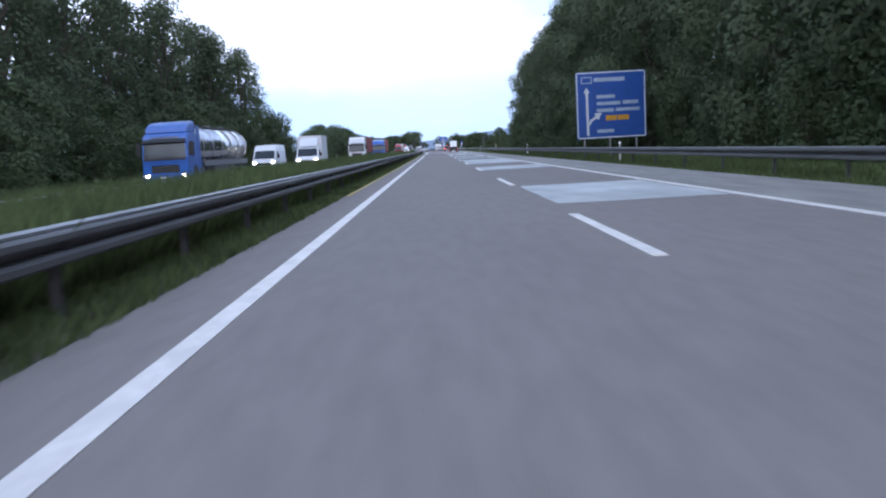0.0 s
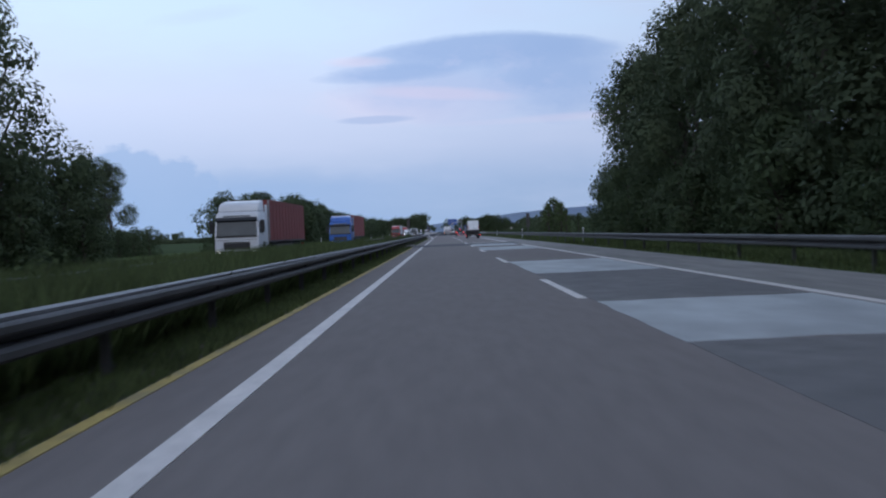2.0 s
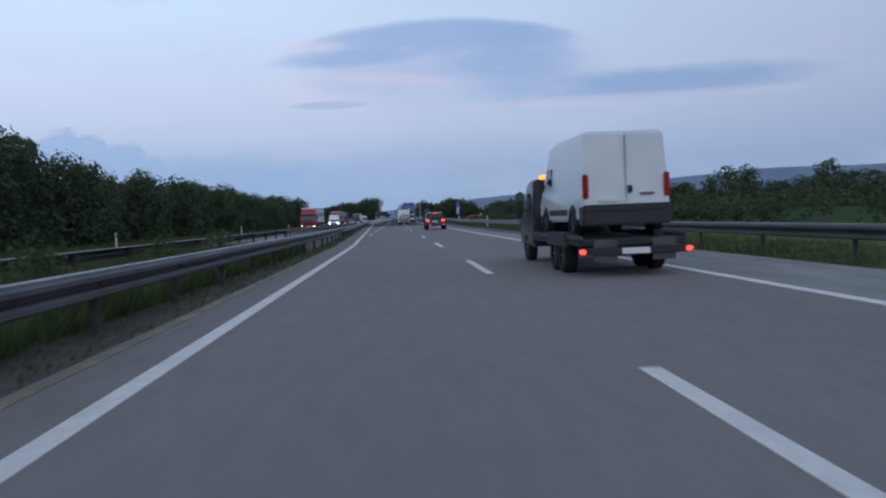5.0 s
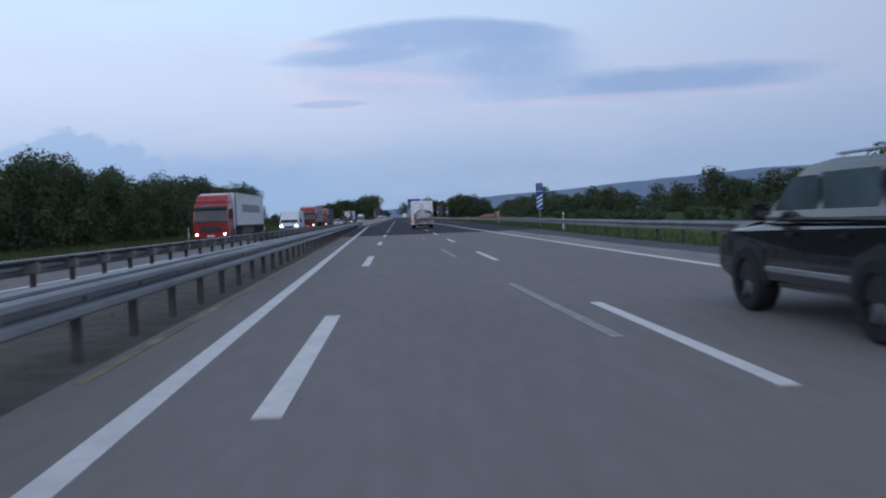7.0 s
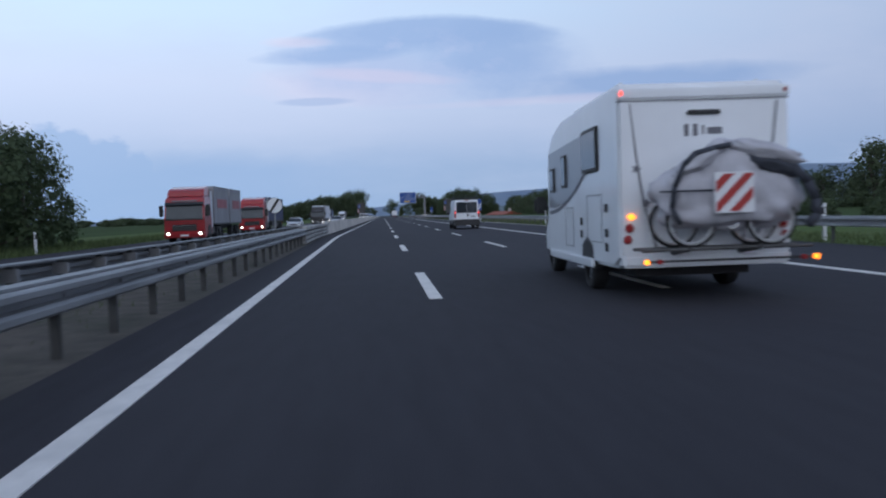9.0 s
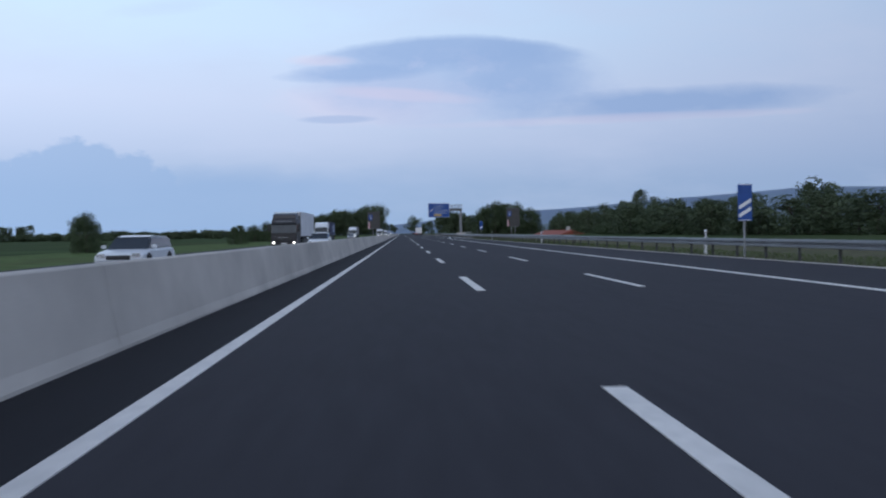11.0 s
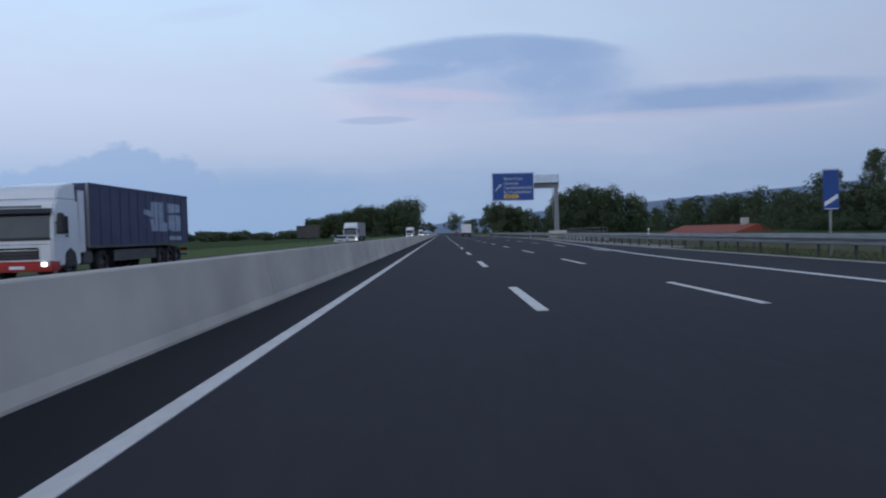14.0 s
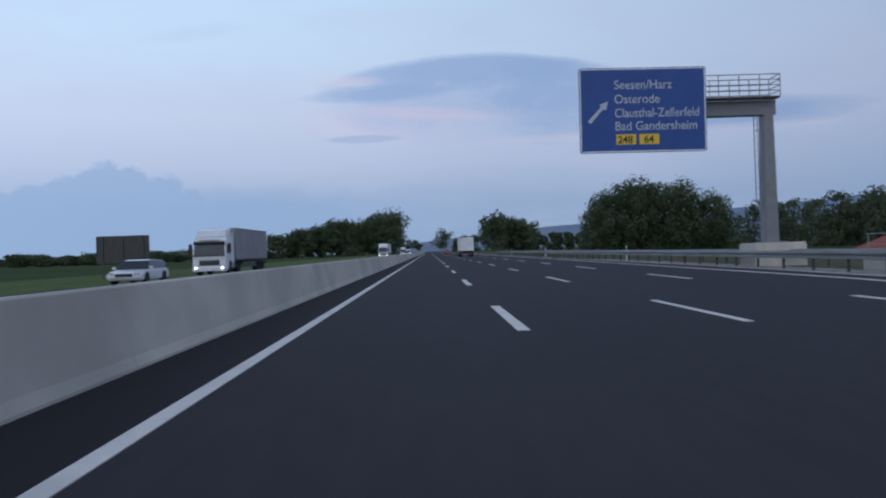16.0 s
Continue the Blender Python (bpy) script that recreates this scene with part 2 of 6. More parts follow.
M = dict(
    concrete_road=material("worn_concrete_road", (0.238, 0.214, 0.200), 0.9, spec=0.25, vary=0.07, scale=5.0, bump=0.3, bump_scale=90, stain=(0.185, 0.168, 0.160), stain_scale=0.35, stain_amount=0.35, stretch=(1, 0.22, 1)),
    asphalt=material("dark_asphalt", (0.037, 0.036, 0.043), 0.9, spec=0.2, vary=0.10, scale=5.0, bump=0.5, bump_scale=140, stain=(0.050, 0.048, 0.055), stain_scale=0.3, stain_amount=0.4, stretch=(1, 0.15, 1)),
    asphalt_new=material("fresh_black_asphalt", (0.019, 0.019, 0.023), 0.9, spec=0.2, vary=0.10, scale=5.0, bump=0.5, bump_scale=140, stain=(0.026, 0.026, 0.030), stain_scale=0.4, stain_amount=0.4, stretch=(1, 0.2, 1)),
    asphalt_strip=material("asphalt_repair_strip", (0.105, 0.108, 0.115), 0.9, spec=0.25, vary=0.2, scale=3.0, bump=0.5, bump_scale=120, stain=(0.14, 0.14, 0.14), stain_scale=0.5),
    patch_dark=material("darker_concrete_patch", (0.195, 0.19, 0.185), 0.9, vary=0.15, scale=2.0, bump=0.5, bump_scale=90, stain=(0.15, 0.148, 0.145), stain_scale=0.3),
    patch=material("pale_repair_concrete", (0.50, 0.535, 0.53), 0.85, vary=0.14, scale=1.2, bump=0.3, bump_scale=70, stain=(0.33, 0.345, 0.345), stain_scale=0.5, stain_amount=0.7, stretch=(1, 0.5, 1)),
    shoulder=material("hard_shoulder_concrete", (0.28, 0.27, 0.25), 0.9, vary=0.2, scale=2.0, bump=0.5, bump_scale=80, stain=(0.13, 0.125, 0.11), stain_scale=0.3, stretch=(1, 0.2, 1)),
    dry_verge=material("dry_verge_soil", (0.115, 0.108, 0.066), 1.0, spec=0.05, vary=0.3, scale=1.2, bump=0.8, bump_scale=20, stain=(0.075, 0.095, 0.040), stain_scale=0.3),
    paving=material("pale_worn_paving", (0.33, 0.32, 0.30), 0.9, vary=0.22, scale=2.0, bump=0.6, bump_scale=30, stain=(0.12, 0.115, 0.10), stain_scale=0.9, stain_amount=0.7),
    verge=material("earth_verge", (0.105, 0.090, 0.074), 0.95, vary=0.3, scale=2.5, bump=0.8, bump_scale=30, stain=(0.040, 0.050, 0.024), stain_scale=0.6),
    paint=material("road_paint_white", (0.78, 0.74, 0.69), 0.6, vary=0.10, scale=9.0, bump=0.3, bump_scale=100, stain=(0.55, 0.53, 0.50), stain_scale=1.5, stain_amount=0.5),
    paint_yellow=material("road_paint_yellow", (0.55, 0.42, 0.13), 0.7, vary=0.15, scale=5.0, bump=0.3, bump_scale=90, stain=(0.27, 0.24, 0.15), stain_scale=1.2, stain_amount=0.8),
    paint_faded=material("faded_yellow_paint", (0.30, 0.255, 0.15), 0.85, vary=0.3, scale=3.0, bump=0.3, stain=(0.17, 0.16, 0.13), stain_scale=0.8, stain_amount=0.95),
    paint_old=material("worn_road_paint", (0.37, 0.345, 0.33), 0.8, vary=0.2, scale=7.0, bump=0.3, stain=(0.25, 0.23, 0.215), stain_scale=2.0),
    grass_ground=material("grass_ground", (0.095, 0.140, 0.048), 1.0, spec=0.05, vary=0.35, scale=0.6, bump=0.9, bump_scale=18, stain=(0.085, 0.085, 0.035), stain_scale=0.15),
    field=material("green_field", (0.052, 0.080, 0.032), 1.0, spec=0.02, vary=0.25, scale=0.05, bump=0.6, bump_scale=6, stain=(0.070, 0.080, 0.036), stain_scale=0.012),
    grass=material("grass_blades", (0.115, 0.148, 0.066), 0.8, spec=0.2, vary=0.3, scale=0.7, island=0.30, thin=0.42),
    leaf_dark=material("dark_leaves", (0.092, 0.118, 0.068), 0.75, spec=0.12, vary=0.22, scale=0.35, island=0.10, thin=0.3),
    leaf_mid=material("green_leaves", (0.096, 0.128, 0.060), 0.75, spec=0.12, vary=0.24, scale=0.35, island=0.12, thin=0.3),
    leaf_hedge=material("hedge_leaves", (0.080, 0.108, 0.058), 0.75, spec=0.12, vary=0.24, scale=0.35, island=0.12, thin=0.3),
    bark=material("bark", (0.085, 0.070, 0.055), 0.9, vary=0.3, scale=6, bump=0.9, bump_scale=25),
    galv=material("galvanised_steel", (0.33, 0.335, 0.34), 0.6, 0.65, vary=0.18, scale=3.0, bump=0.1, bump_scale=30, stain=(0.26, 0.26, 0.26), stain_scale=0.8, stretch=(1, 0.3, 1)),
    galv_dark=material("weathered_steel_rail", (0.105, 0.105, 0.105), 0.65, 0.3, vary=0.25, scale=3.0, bump=0.1, stain=(0.08, 0.075, 0.07), stain_scale=0.7, stretch=(1, 0.3, 1)),
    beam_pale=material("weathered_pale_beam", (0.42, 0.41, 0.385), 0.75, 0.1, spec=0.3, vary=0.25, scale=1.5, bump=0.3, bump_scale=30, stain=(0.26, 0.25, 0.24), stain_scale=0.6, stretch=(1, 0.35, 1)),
    # darker copy of the pale beam; shade in the gaps is put into its colour
    beam_back=material("shaded_beam_steel", (0.22, 0.215, 0.205), 0.8, 0.1, spec=0.2, vary=0.3, scale=1.2, bump=0.3, bump_scale=25, stain=(0.12, 0.118, 0.112), stain_scale=0.5, stretch=(1, 0.35, 1)),
    barrier=material("barrier_concrete", (0.57, 0.525, 0.47), 0.9, spec=0.3, vary=0.12, scale=1.3, bump=0.35, bump_scale=40, stain=(0.36, 0.335, 0.30), stain_scale=0.45, stain_amount=0.7, stretch=(1, 0.5, 0.6)),
    sign_blue=material("sign_blue", (0.009, 0.066, 0.28), 0.45, vary=0.10, scale=2.0),
    sign_faded=material("dull_faded_white", (0.30, 0.37, 0.48), 0.5, vary=0.15, scale=3.0),
    sign_orange=material("dull_orange_field", (0.52, 0.25, 0.02), 0.5, vary=0.1, scale=3.0),
    sign_text=material("worn_reflective_white", (0.50, 0.53, 0.58), 0.5, vary=0.12, scale=3.0),
    sign_white=material("sign_white", (0.78, 0.79, 0.80), 0.45),
    sign_yellow=material("sign_yellow", (0.80, 0.52, 0.03), 0.45),
    sign_black=material("sign_black", (0.02, 0.02, 0.02), 0.5),
    sign_red=material("sign_red", (0.42, 0.035, 0.03), 0.45),
    sign_grey=material("sign_back_grey", (0.055, 0.052, 0.050), 0.6, vary=0.15, scale=2.0),
    steel_grey=material("grey_painted_steel", (0.22, 0.23, 0.245), 0.5, 0.3, vary=0.1, scale=2.0),
    # bluish base colours of both hill materials stand in for distance haze
    hill=material("wooded_hill_haze_tint", (0.105, 0.145, 0.17), 1.0, vary=0.30, scale=0.012, stain=(0.17, 0.21, 0.15), stain_scale=0.006),
    hill_far=material("far_ridge_haze_tint", (0.175, 0.235, 0.325), 1.0, vary=0.14, scale=0.006, stain=(0.22, 0.28, 0.31), stain_scale=0.004),
    roof_red=material("red_roof_tiles", (0.30, 0.075, 0.045), 0.8, vary=0.25, scale=3.0, bump=0.5, bump_scale=10),
    plaster=material("house_plaster", (0.48, 0.46, 0.42), 0.9, vary=0.1, scale=1.0),
    white_paint=material("white_vehicle_paint", (0.74, 0.77, 0.80), 0.3, vary=0.05, scale=1.5, coat=0.4),
    motorhome_white=material("motorhome_white", (0.82, 0.84, 0.86), 0.35, vary=0.05, scale=1.0, coat=0.3),
    mh_grey=material("motorhome_grey_band", (0.24, 0.245, 0.26), 0.35, coat=0.3),
    red_paint=material("red_vehicle_paint", (0.36, 0.022, 0.028), 0.3, vary=0.1, scale=2.0, coat=0.5),
    blue_paint=material("blue_vehicle_paint", (0.03, 0.13, 0.46), 0.3, vary=0.1, scale=2.0, coat=0.5),
    black_paint=material("black_vehicle_paint", (0.012, 0.012, 0.015), 0.18, coat=1.0),
    dark_paint=material("dark_cab_paint", (0.035, 0.033, 0.036), 0.3, vary=0.1, scale=2.0, coat=0.5),
    tarp_red=material("red_tarpaulin", (0.27, 0.055, 0.05), 0.65, vary=0.12, scale=1.2, bump=0.4, bump_scale=4),
    tarp_white=material("white_tarpaulin", (0.72, 0.72, 0.73), 0.6, vary=0.08, scale=1.0, bump=0.4, bump_scale=4),
    tarp_grey=material("grey_tarpaulin", (0.30, 0.30, 0.315), 0.6, vary=0.1, scale=1.0, bump=0.4, bump_scale=4),
    tarp_blue=material("dark_blue_tarpaulin", (0.045, 0.055, 0.12), 0.6, vary=0.15, scale=1.0, bump=0.4, bump_scale=4),
    chrome=material("polished_steel", (0.62, 0.63, 0.65), 0.22, 1.0, vary=0.08, scale=1.5),
    plastic=material("black_plastic", (0.025, 0.025, 0.027), 0.55, vary=0.15, scale=6.0),
    chassis=material("chassis_dark", (0.03, 0.03, 0.032), 0.7, vary=0.25, scale=4.0),
    rubber=material("tyre_rubber", (0.018, 0.018, 0.019), 0.85, vary=0.2, scale=12, bump=0.3, bump_scale=60),
    rim_light=material("pale_alloy", (0.62, 0.63, 0.64), 0.4, 0.3),
    rim=material("alloy_rim", (0.45, 0.46, 0.47), 0.35, 0.8, vary=0.1, scale=10),
    glass=material("tinted_glass", (0.034, 0.041, 0.049), 0.07, 0.0, spec=0.5, vary=0.2, scale=1.2),
    # opaque panes; the sky showing through is put into the pale colour
    glass_sky_tint=material("sky_tinted_side_glass", (0.12, 0.155, 0.17), 0.08, 0.0, spec=0.6, vary=0.3, scale=1.5),
    glass_grey=material("acrylic_window", (0.075, 0.080, 0.088), 0.15, 0.0, vary=0.15, scale=2.0),
    lamp_red=material("rear_lamp_red", (0.34, 0.016, 0.018), 0.25, coat=0.5),
    lamp_red_on=material("lit_rear_lamp", (1.0, 0.07, 0.05), 0.3, emit=2.2),
    lamp_amber_on=material("lit_amber_lamp", (1.0, 0.27, 0.02), 0.3, emit=2.6),
    lamp_white_on=material("lit_headlamp", (1.0, 0.95, 0.85), 0.3, emit=6.0),
    cloth=material("grey_bicycle_cover", (0.47, 0.465, 0.50), 0.85, vary=0.18, scale=3.0, bump=0.8, bump_scale=7),
    cloth_dark=material("dark_cover_hem_and_shade", (0.05, 0.055, 0.07), 0.85, vary=0.2, scale=4.0),
    graphic=material("grey_lettering", (0.16, 0.16, 0.18), 0.5),
    tarp_print=material("faded_red_print", (0.36, 0.12, 0.13), 0.6, vary=0.2, scale=1.5),
)

# ---- building helpers ----
def mesh_of(name, bm, mat):
    me = bpy.data.meshes.new(name)
    bm.to_mesh(me)
    bm.free()
    me.materials.append(mat)
    return me


def part(name, bm, mat, parent=None, label="", smooth=False):
    """Links a bmesh (or a ready mesh) as one mesh object under a thing."""
    me = bm if isinstance(bm, bpy.types.Mesh) else mesh_of(name, bm, mat)
    if smooth:
        for p in me.polygons:
            p.use_smooth = True
    ob = new(name, me)
    ob.parent = parent
    return tagged(ob, label)


def thing(name, m, label, category, group="", kind=""):
    ob = new(name)
    ob.matrix_basis = m
    return tagged(ob, label, category, group, kind)


def box(bm, x0, x1, y0, y1, z0, z1, bevel=0.0):
    vs = bmesh.ops.create_cube(bm, size=1.0, matrix=Matrix.LocRotScale(((x0 + x1) / 2, (y0 + y1) / 2, (z0 + z1) / 2), None, (abs(x1 - x0), abs(y1 - y0), abs(z1 - z0))))["verts"]
    if bevel:
        es = list({e for v in vs for e in v.link_edges})
        bmesh.ops.bevel(bm, geom=es, offset=bevel, segments=2, affect="EDGES")
    return bm


def boxed(*a, bevel=0.0):
    return box(bmesh.new(), *a, bevel=bevel)


def rod(bm, a, b, r0, r1=None, seg=8):
    a, b = Vector(a), Vector(b)
    d = b - a
    m = Matrix.Translation((a + b) / 2) @ d.to_track_quat("Z", "Y").to_matrix().to_4x4()
    bmesh.ops.create_cone(bm, cap_ends=True, segments=seg, radius1=r0, radius2=r0 if r1 is None else r1, depth=d.length, matrix=m)
    return bm


def prism(profile, w, narrow=0.0, z_from=0.0, bevel=0.04, seg=2):
    """A body drawn from the side as (y, z) points, w wide, its sides leaning in above z_from."""
    bm = bmesh.new()
    sides = []
    for s in (-1, 1):
        sides.append([bm.verts.new((s * (w / 2 - narrow * max(0.0, z - z_from)), y, z)) for y, z in profile])
    n = len(profile)
    bm.faces.new(sides[0])
    bm.faces.new(sides[1][::-1])
    for i in range(n):
        j = (i + 1) % n
        bm.faces.new((sides[0][j], sides[0][i], sides[1][i], sides[1][j]))
    bmesh.ops.recalc_face_normals(bm, faces=bm.faces)
    if bevel:
        bmesh.ops.bevel(bm, geom=bm.edges[:], offset=bevel, segments=seg, affect="EDGES", clamp_overlap=True)
    return bm


def ribbon_mesh(x0, x1, y0, y1, z, depth, step=12.0, skew=0.0):
    """A slab along the road between the lines x0(y) and x1(y)."""
    bm = bmesh.new()
    n = max(1, int((y1 - y0) / step))
    rows = []
    for i in range(n + 1):
        y = y0 + (y1 - y0) * i / n
        a, b = x0(y), x1(y)
        ya, yb = y + skew * a, y + skew * b
        rows.append([bm.verts.new(v) for v in ((a, ya, z), (b, yb, z), (b, yb, z - depth), (a, ya, z - depth))])
    for r, s in zip(rows, rows[1:]):
        for k in range(4):
            bm.faces.new((r[k], r[(k + 1) % 4], s[(k + 1) % 4], s[k]))
    bm.faces.new(rows[0][::-1])
    bm.faces.new(rows[-1])
    bmesh.ops.recalc_face_normals(bm, faces=bm.faces)
    return bm


def sweep(profile, path, y0, y1, step=6.0):
    """A closed (x, z) profile run along the line path(y)."""
    bm = bmesh.new()
    n = max(1, int((y1 - y0) / step))
    rows = []
    for i in range(n + 1):
        y = y0 + (y1 - y0) * i / n
        rows.append([bm.verts.new((path(y) + x, y, z)) for x, z in profile])
    k = len(profile)
    for r, s in zip(rows, rows[1:]):
        for i in range(k):
            bm.faces.new((r[i], r[(i + 1) % k], s[(i + 1) % k], s[i]))
    bm.faces.new(rows[0][::-1])
    bm.faces.new(rows[-1])
    bmesh.ops.recalc_face_normals(bm, faces=bm.faces)
    return bm


def line(points):
    """A polyline x(y) through (y, x) points."""
    ys, xs = [p[0] for p in points], [p[1] for p in points]
    return lambda y: float(np.interp(y, ys, xs))


# ---- plan of the road: x is across, y along ----
START, END = -45.0, 1500.0
left_line = line([(218, 0.0), (372, -3.66), (440, -3.58)])
right_line = line([(200, 7.92), (280, 7.40), (543, 7.48), (612, 11.5)])
divider = line([(200, 4.08), (255, 3.53)])
shoulder_edge = line([(200, 10.7), (285, 10.5), (330, 12.1), (400, 12.2), (480, 11.4), (575, 11.2), (600, 11.9), (615, 13.2)])
left_edge = lambda y: left_line(y) - 0.95
near_rail = lambda y: left_line(y) - line([(200, 1.62), (250, 1.28)])(y)
far_rail = line([(150, -5.6), (383, -6.1)])
verge_rail = line([(200, 11.45), (285, 10.78), (330, 12.8), (400, 13.0), (510, 12.2), (575, 12.3), (600, 12.9), (615, 13.95)])
onc_in = line([(200, -6.9), (400, -7.0)])
onc_out = line([(200, -15.2), (330, -16.0), (470, -19.2)])
JOINT = 307.4

# ---- ground ----
bm = bmesh.new()
bmesh.ops.create_grid(bm, x_segments=24, y_segments=24, size=4600)
ground = part("ground", bm, M["field"])
ground.location = (0, 500, -0.16)
tagged(ground, "flat green farmland beside the motorway", "ground", kind="structure")


def slab(name, x0, x1, y0, y1, z, depth, mat, label, category, skew=0.0, step=12.0):
    ob = part(name, ribbon_mesh(x0, x1, y0, y1, z, depth, step, skew), M[mat])
    return tagged(ob, label, category, kind="structure")


slab("median", lambda y: onc_in(y) + 0.005, lambda y: left_edge(y) - 0.005, START, 384, -0.03, 0.3, "verge", "earth and grass median strip between the carriageways", "median")
slab("median", lambda y: onc_in(y) + 0.005, lambda y: left_edge(y) - 0.005, 384, END, -0.02, 0.3, "shoulder", "paved median strip under the concrete barrier", "median")
slab("verge", lambda y: shoulder_edge(y) + 0.005, lambda y: shoulder_edge(y) + 16, START, 400, -0.05, 0.3, "grass_ground", "grassy verge behind the hard shoulder", "verge")
slab("verge", lambda y: shoulder_edge(y) + 0.005, lambda y: shoulder_edge(y) + 16, 400, END, -0.05, 0.3, "dry_verge", "dry olive-brown verge behind the hard shoulder", "verge")
slab("verge", lambda y: onc_out(y) - 16, lambda y: onc_out(y) - 0.005, START, END, -0.05, 0.3, "grass_ground", "grassy verge beside the opposite carriageway", "verge")
slab("road", left_edge, lambda y: right_line(y), START, JOINT, 0.0, 0.3, "concrete_road", "worn brownish grey concrete carriageway", "road", step=10)
slab("road", left_edge, lambda y: right_line(y), JOINT, END, 0.0, 0.3, "asphalt", "smooth new dark asphalt carriageway", "road", step=10)
slab("hard_shoulder", lambda y: right_line(y) + 0.003, shoulder_edge, START, JOINT, 0.0, 0.3, "shoulder", "pale concrete hard shoulder", "hard shoulder")
slab("hard_shoulder", lambda y: right_line(y) + 0.003, shoulder_edge, JOINT, END, 0.0, 0.3, "asphalt", "dark asphalt hard shoulder", "hard shoulder")
slab("road", onc_out, onc_in, START, JOINT, 0.0, 0.3, "concrete_road", "worn concrete opposite carriageway", "road")
slab("road", onc_out, onc_in, JOINT, END, 0.0, 0.3, "asphalt", "dark asphalt opposite carriageway", "road")


def flat(name, x0, x1, y0, y1, mat, label, category, z=0.004):
    ob = part(name, boxed(x0, x1, y0, y1, -0.05, z), M[mat])
    return tagged(ob, label, category, kind="structure")


def ragged(name, x0, x1, y0, y1, mat, label, category, z, rough=0.05):
    """A cast patch with a slightly uneven outline."""
    bm = bmesh.new()
    pts = []
    for (ax, ay), (bx, by) in (((x0, y0), (x1, y0)), ((x1, y0), (x1, y1)), ((x1, y1), (x0, y1)), ((x0, y1), (x0, y0))):
        for i in range(7):
            f = i / 7
            pts.append((ax + (bx - ax) * f + random.uniform(-rough, rough), ay + (by - ay) * f + random.uniform(-rough, rough) * 2))
    top = [bm.verts.new((x, y, z)) for x, y in pts]
    low = [bm.verts.new((x, y, -0.05)) for x, y in pts]
    bm.faces.new(top)
    for i in range(len(pts)):
        j = (i + 1) % len(pts)
        bm.faces.new((top[j], top[i], low[i], low[j]))
    bmesh.ops.recalc_face_normals(bm, faces=bm.faces)
    return tagged(part(name, bm, M[mat]), label, category, kind="structure")


for y0, y1 in ((17.1, 24.2), (41.0, 46.9), (55.9, 73.0), (82.1, 86.7), (95.2, 103.5), (121.3, 129.6), (134.9, 139.3)):
    ragged("repair_patch", 4.2, 7.72, y0, y1, "patch", "pale concrete repair patch in the driving lane", "repair patch", 0.004, 0.03)
for y0, y1, x0 in ((73.05, 82.05, 4.2), (86.75, 95.15, 4.2)):
    ragged("repair_patch", x0, 7.7, y0, y1, "patch_dark", "darker concrete slab between pale patches", "repair patch", 0.004, 0.03)
ragged("repair_strip", -0.93, 8.25, 139.5, 149.0, "asphalt_strip", "dark asphalt strip across the whole carriageway", "repair strip", 0.006, 0.03)
ragged("repair_patch", 4.3, 7.8, 139.45, 143.0, "patch", "smeared pale concrete on the dark strip", "repair patch", 0.009, 0.12)

slab("median_crossing", lambda y: onc_in(y) + 0.02, lambda y: left_edge(y) - 0.22, 150.2, 156.3, -0.012, 0.2, "paving", "pale paved strip across the median between grass", "median crossing", step=3)

slab("shoulder_edge_strip", lambda y: right_line(y) + 1.55 + 0.12 * math.sin(y * 0.31), lambda y: shoulder_edge(y) - 0.02, 222, JOINT, 0.005, 0.1, "asphalt_strip", "dirty dark outer strip of the hard shoulder", "hard shoulder", step=3)

# ---- road markings ----
def marking(name, path, w, y0, y1, mat="paint", label="solid white edge line", z=0.009):
    ob = part(name, ribbon_mesh(lambda y: path(y) - w / 2, lambda y: path(y) + w / 2, y0, y1, z, 0.05, 6.0), M[mat])
    return tagged(ob, label, "road marking", kind="structure")


marking("edge_line", left_line, 0.20, START, 139.4)
marking("edge_line", left_line, 0.20, 149.1, 380)
marking("edge_line", left_line, 0.18, 380, END)
marking("edge_line", right_line, 0.22, START, 134.8, label="solid white line beside the hard shoulder")
marking("edge_line", right_line, 0.22, 149.1, END, label="solid white line beside the hard shoulder")
marking("edge_line", lambda y: left_line(y) - 0.86, 0.13, 24, 139.4, "paint_yellow", "yellow line along the grass edge")
marking("edge_line", lambda y: left_line(y) - 0.80, 0.12, 149.1, 215, "paint_faded", "yellow line along the grass edge")
marking("edge_line", lambda y: left_line(y) - 0.80, 0.11, 258, 302, "paint_faded", "faded yellow line along the verge")
flat("stop_bar", 3.95, 8.2, 149.3, 150.5, "paint", "broad white cross bar behind the dark strip", "road marking", 0.009)


def dashes(name, path, w, first, count, label, mat="paint", length=5.2):
    """A broken line, each dash a piece of its own on one shared mesh."""
    owner = thing(name, pose(0, 0, 0), label, "road marking", kind="structure")
    me = mesh_of("dash", boxed(-w / 2, w / 2, 0, length, -0.05, 0.009, bevel=0.002), M[mat])
    for i in range(count):
        y = first + 15.6 * i
        ob = part("dash", me, M[mat], owner)
        ob.location = (path(y), y, 0)


dashes("lane_line", divider, 0.17, 9.39 - 31.2, 17, "broken white line between two lanes")
dashes("lane_line", lambda y: 0.0, 0.20, 256.57 - 15.6, 62, "broken white line between the fast lanes")
dashes("lane_line", lambda y: 3.53, 0.15, 256.7, 60, "broken white line between two lanes")
dashes("lane_line", lambda y: 7.66, 0.17, 552.4, 38, "broken white line beside the exit lane")
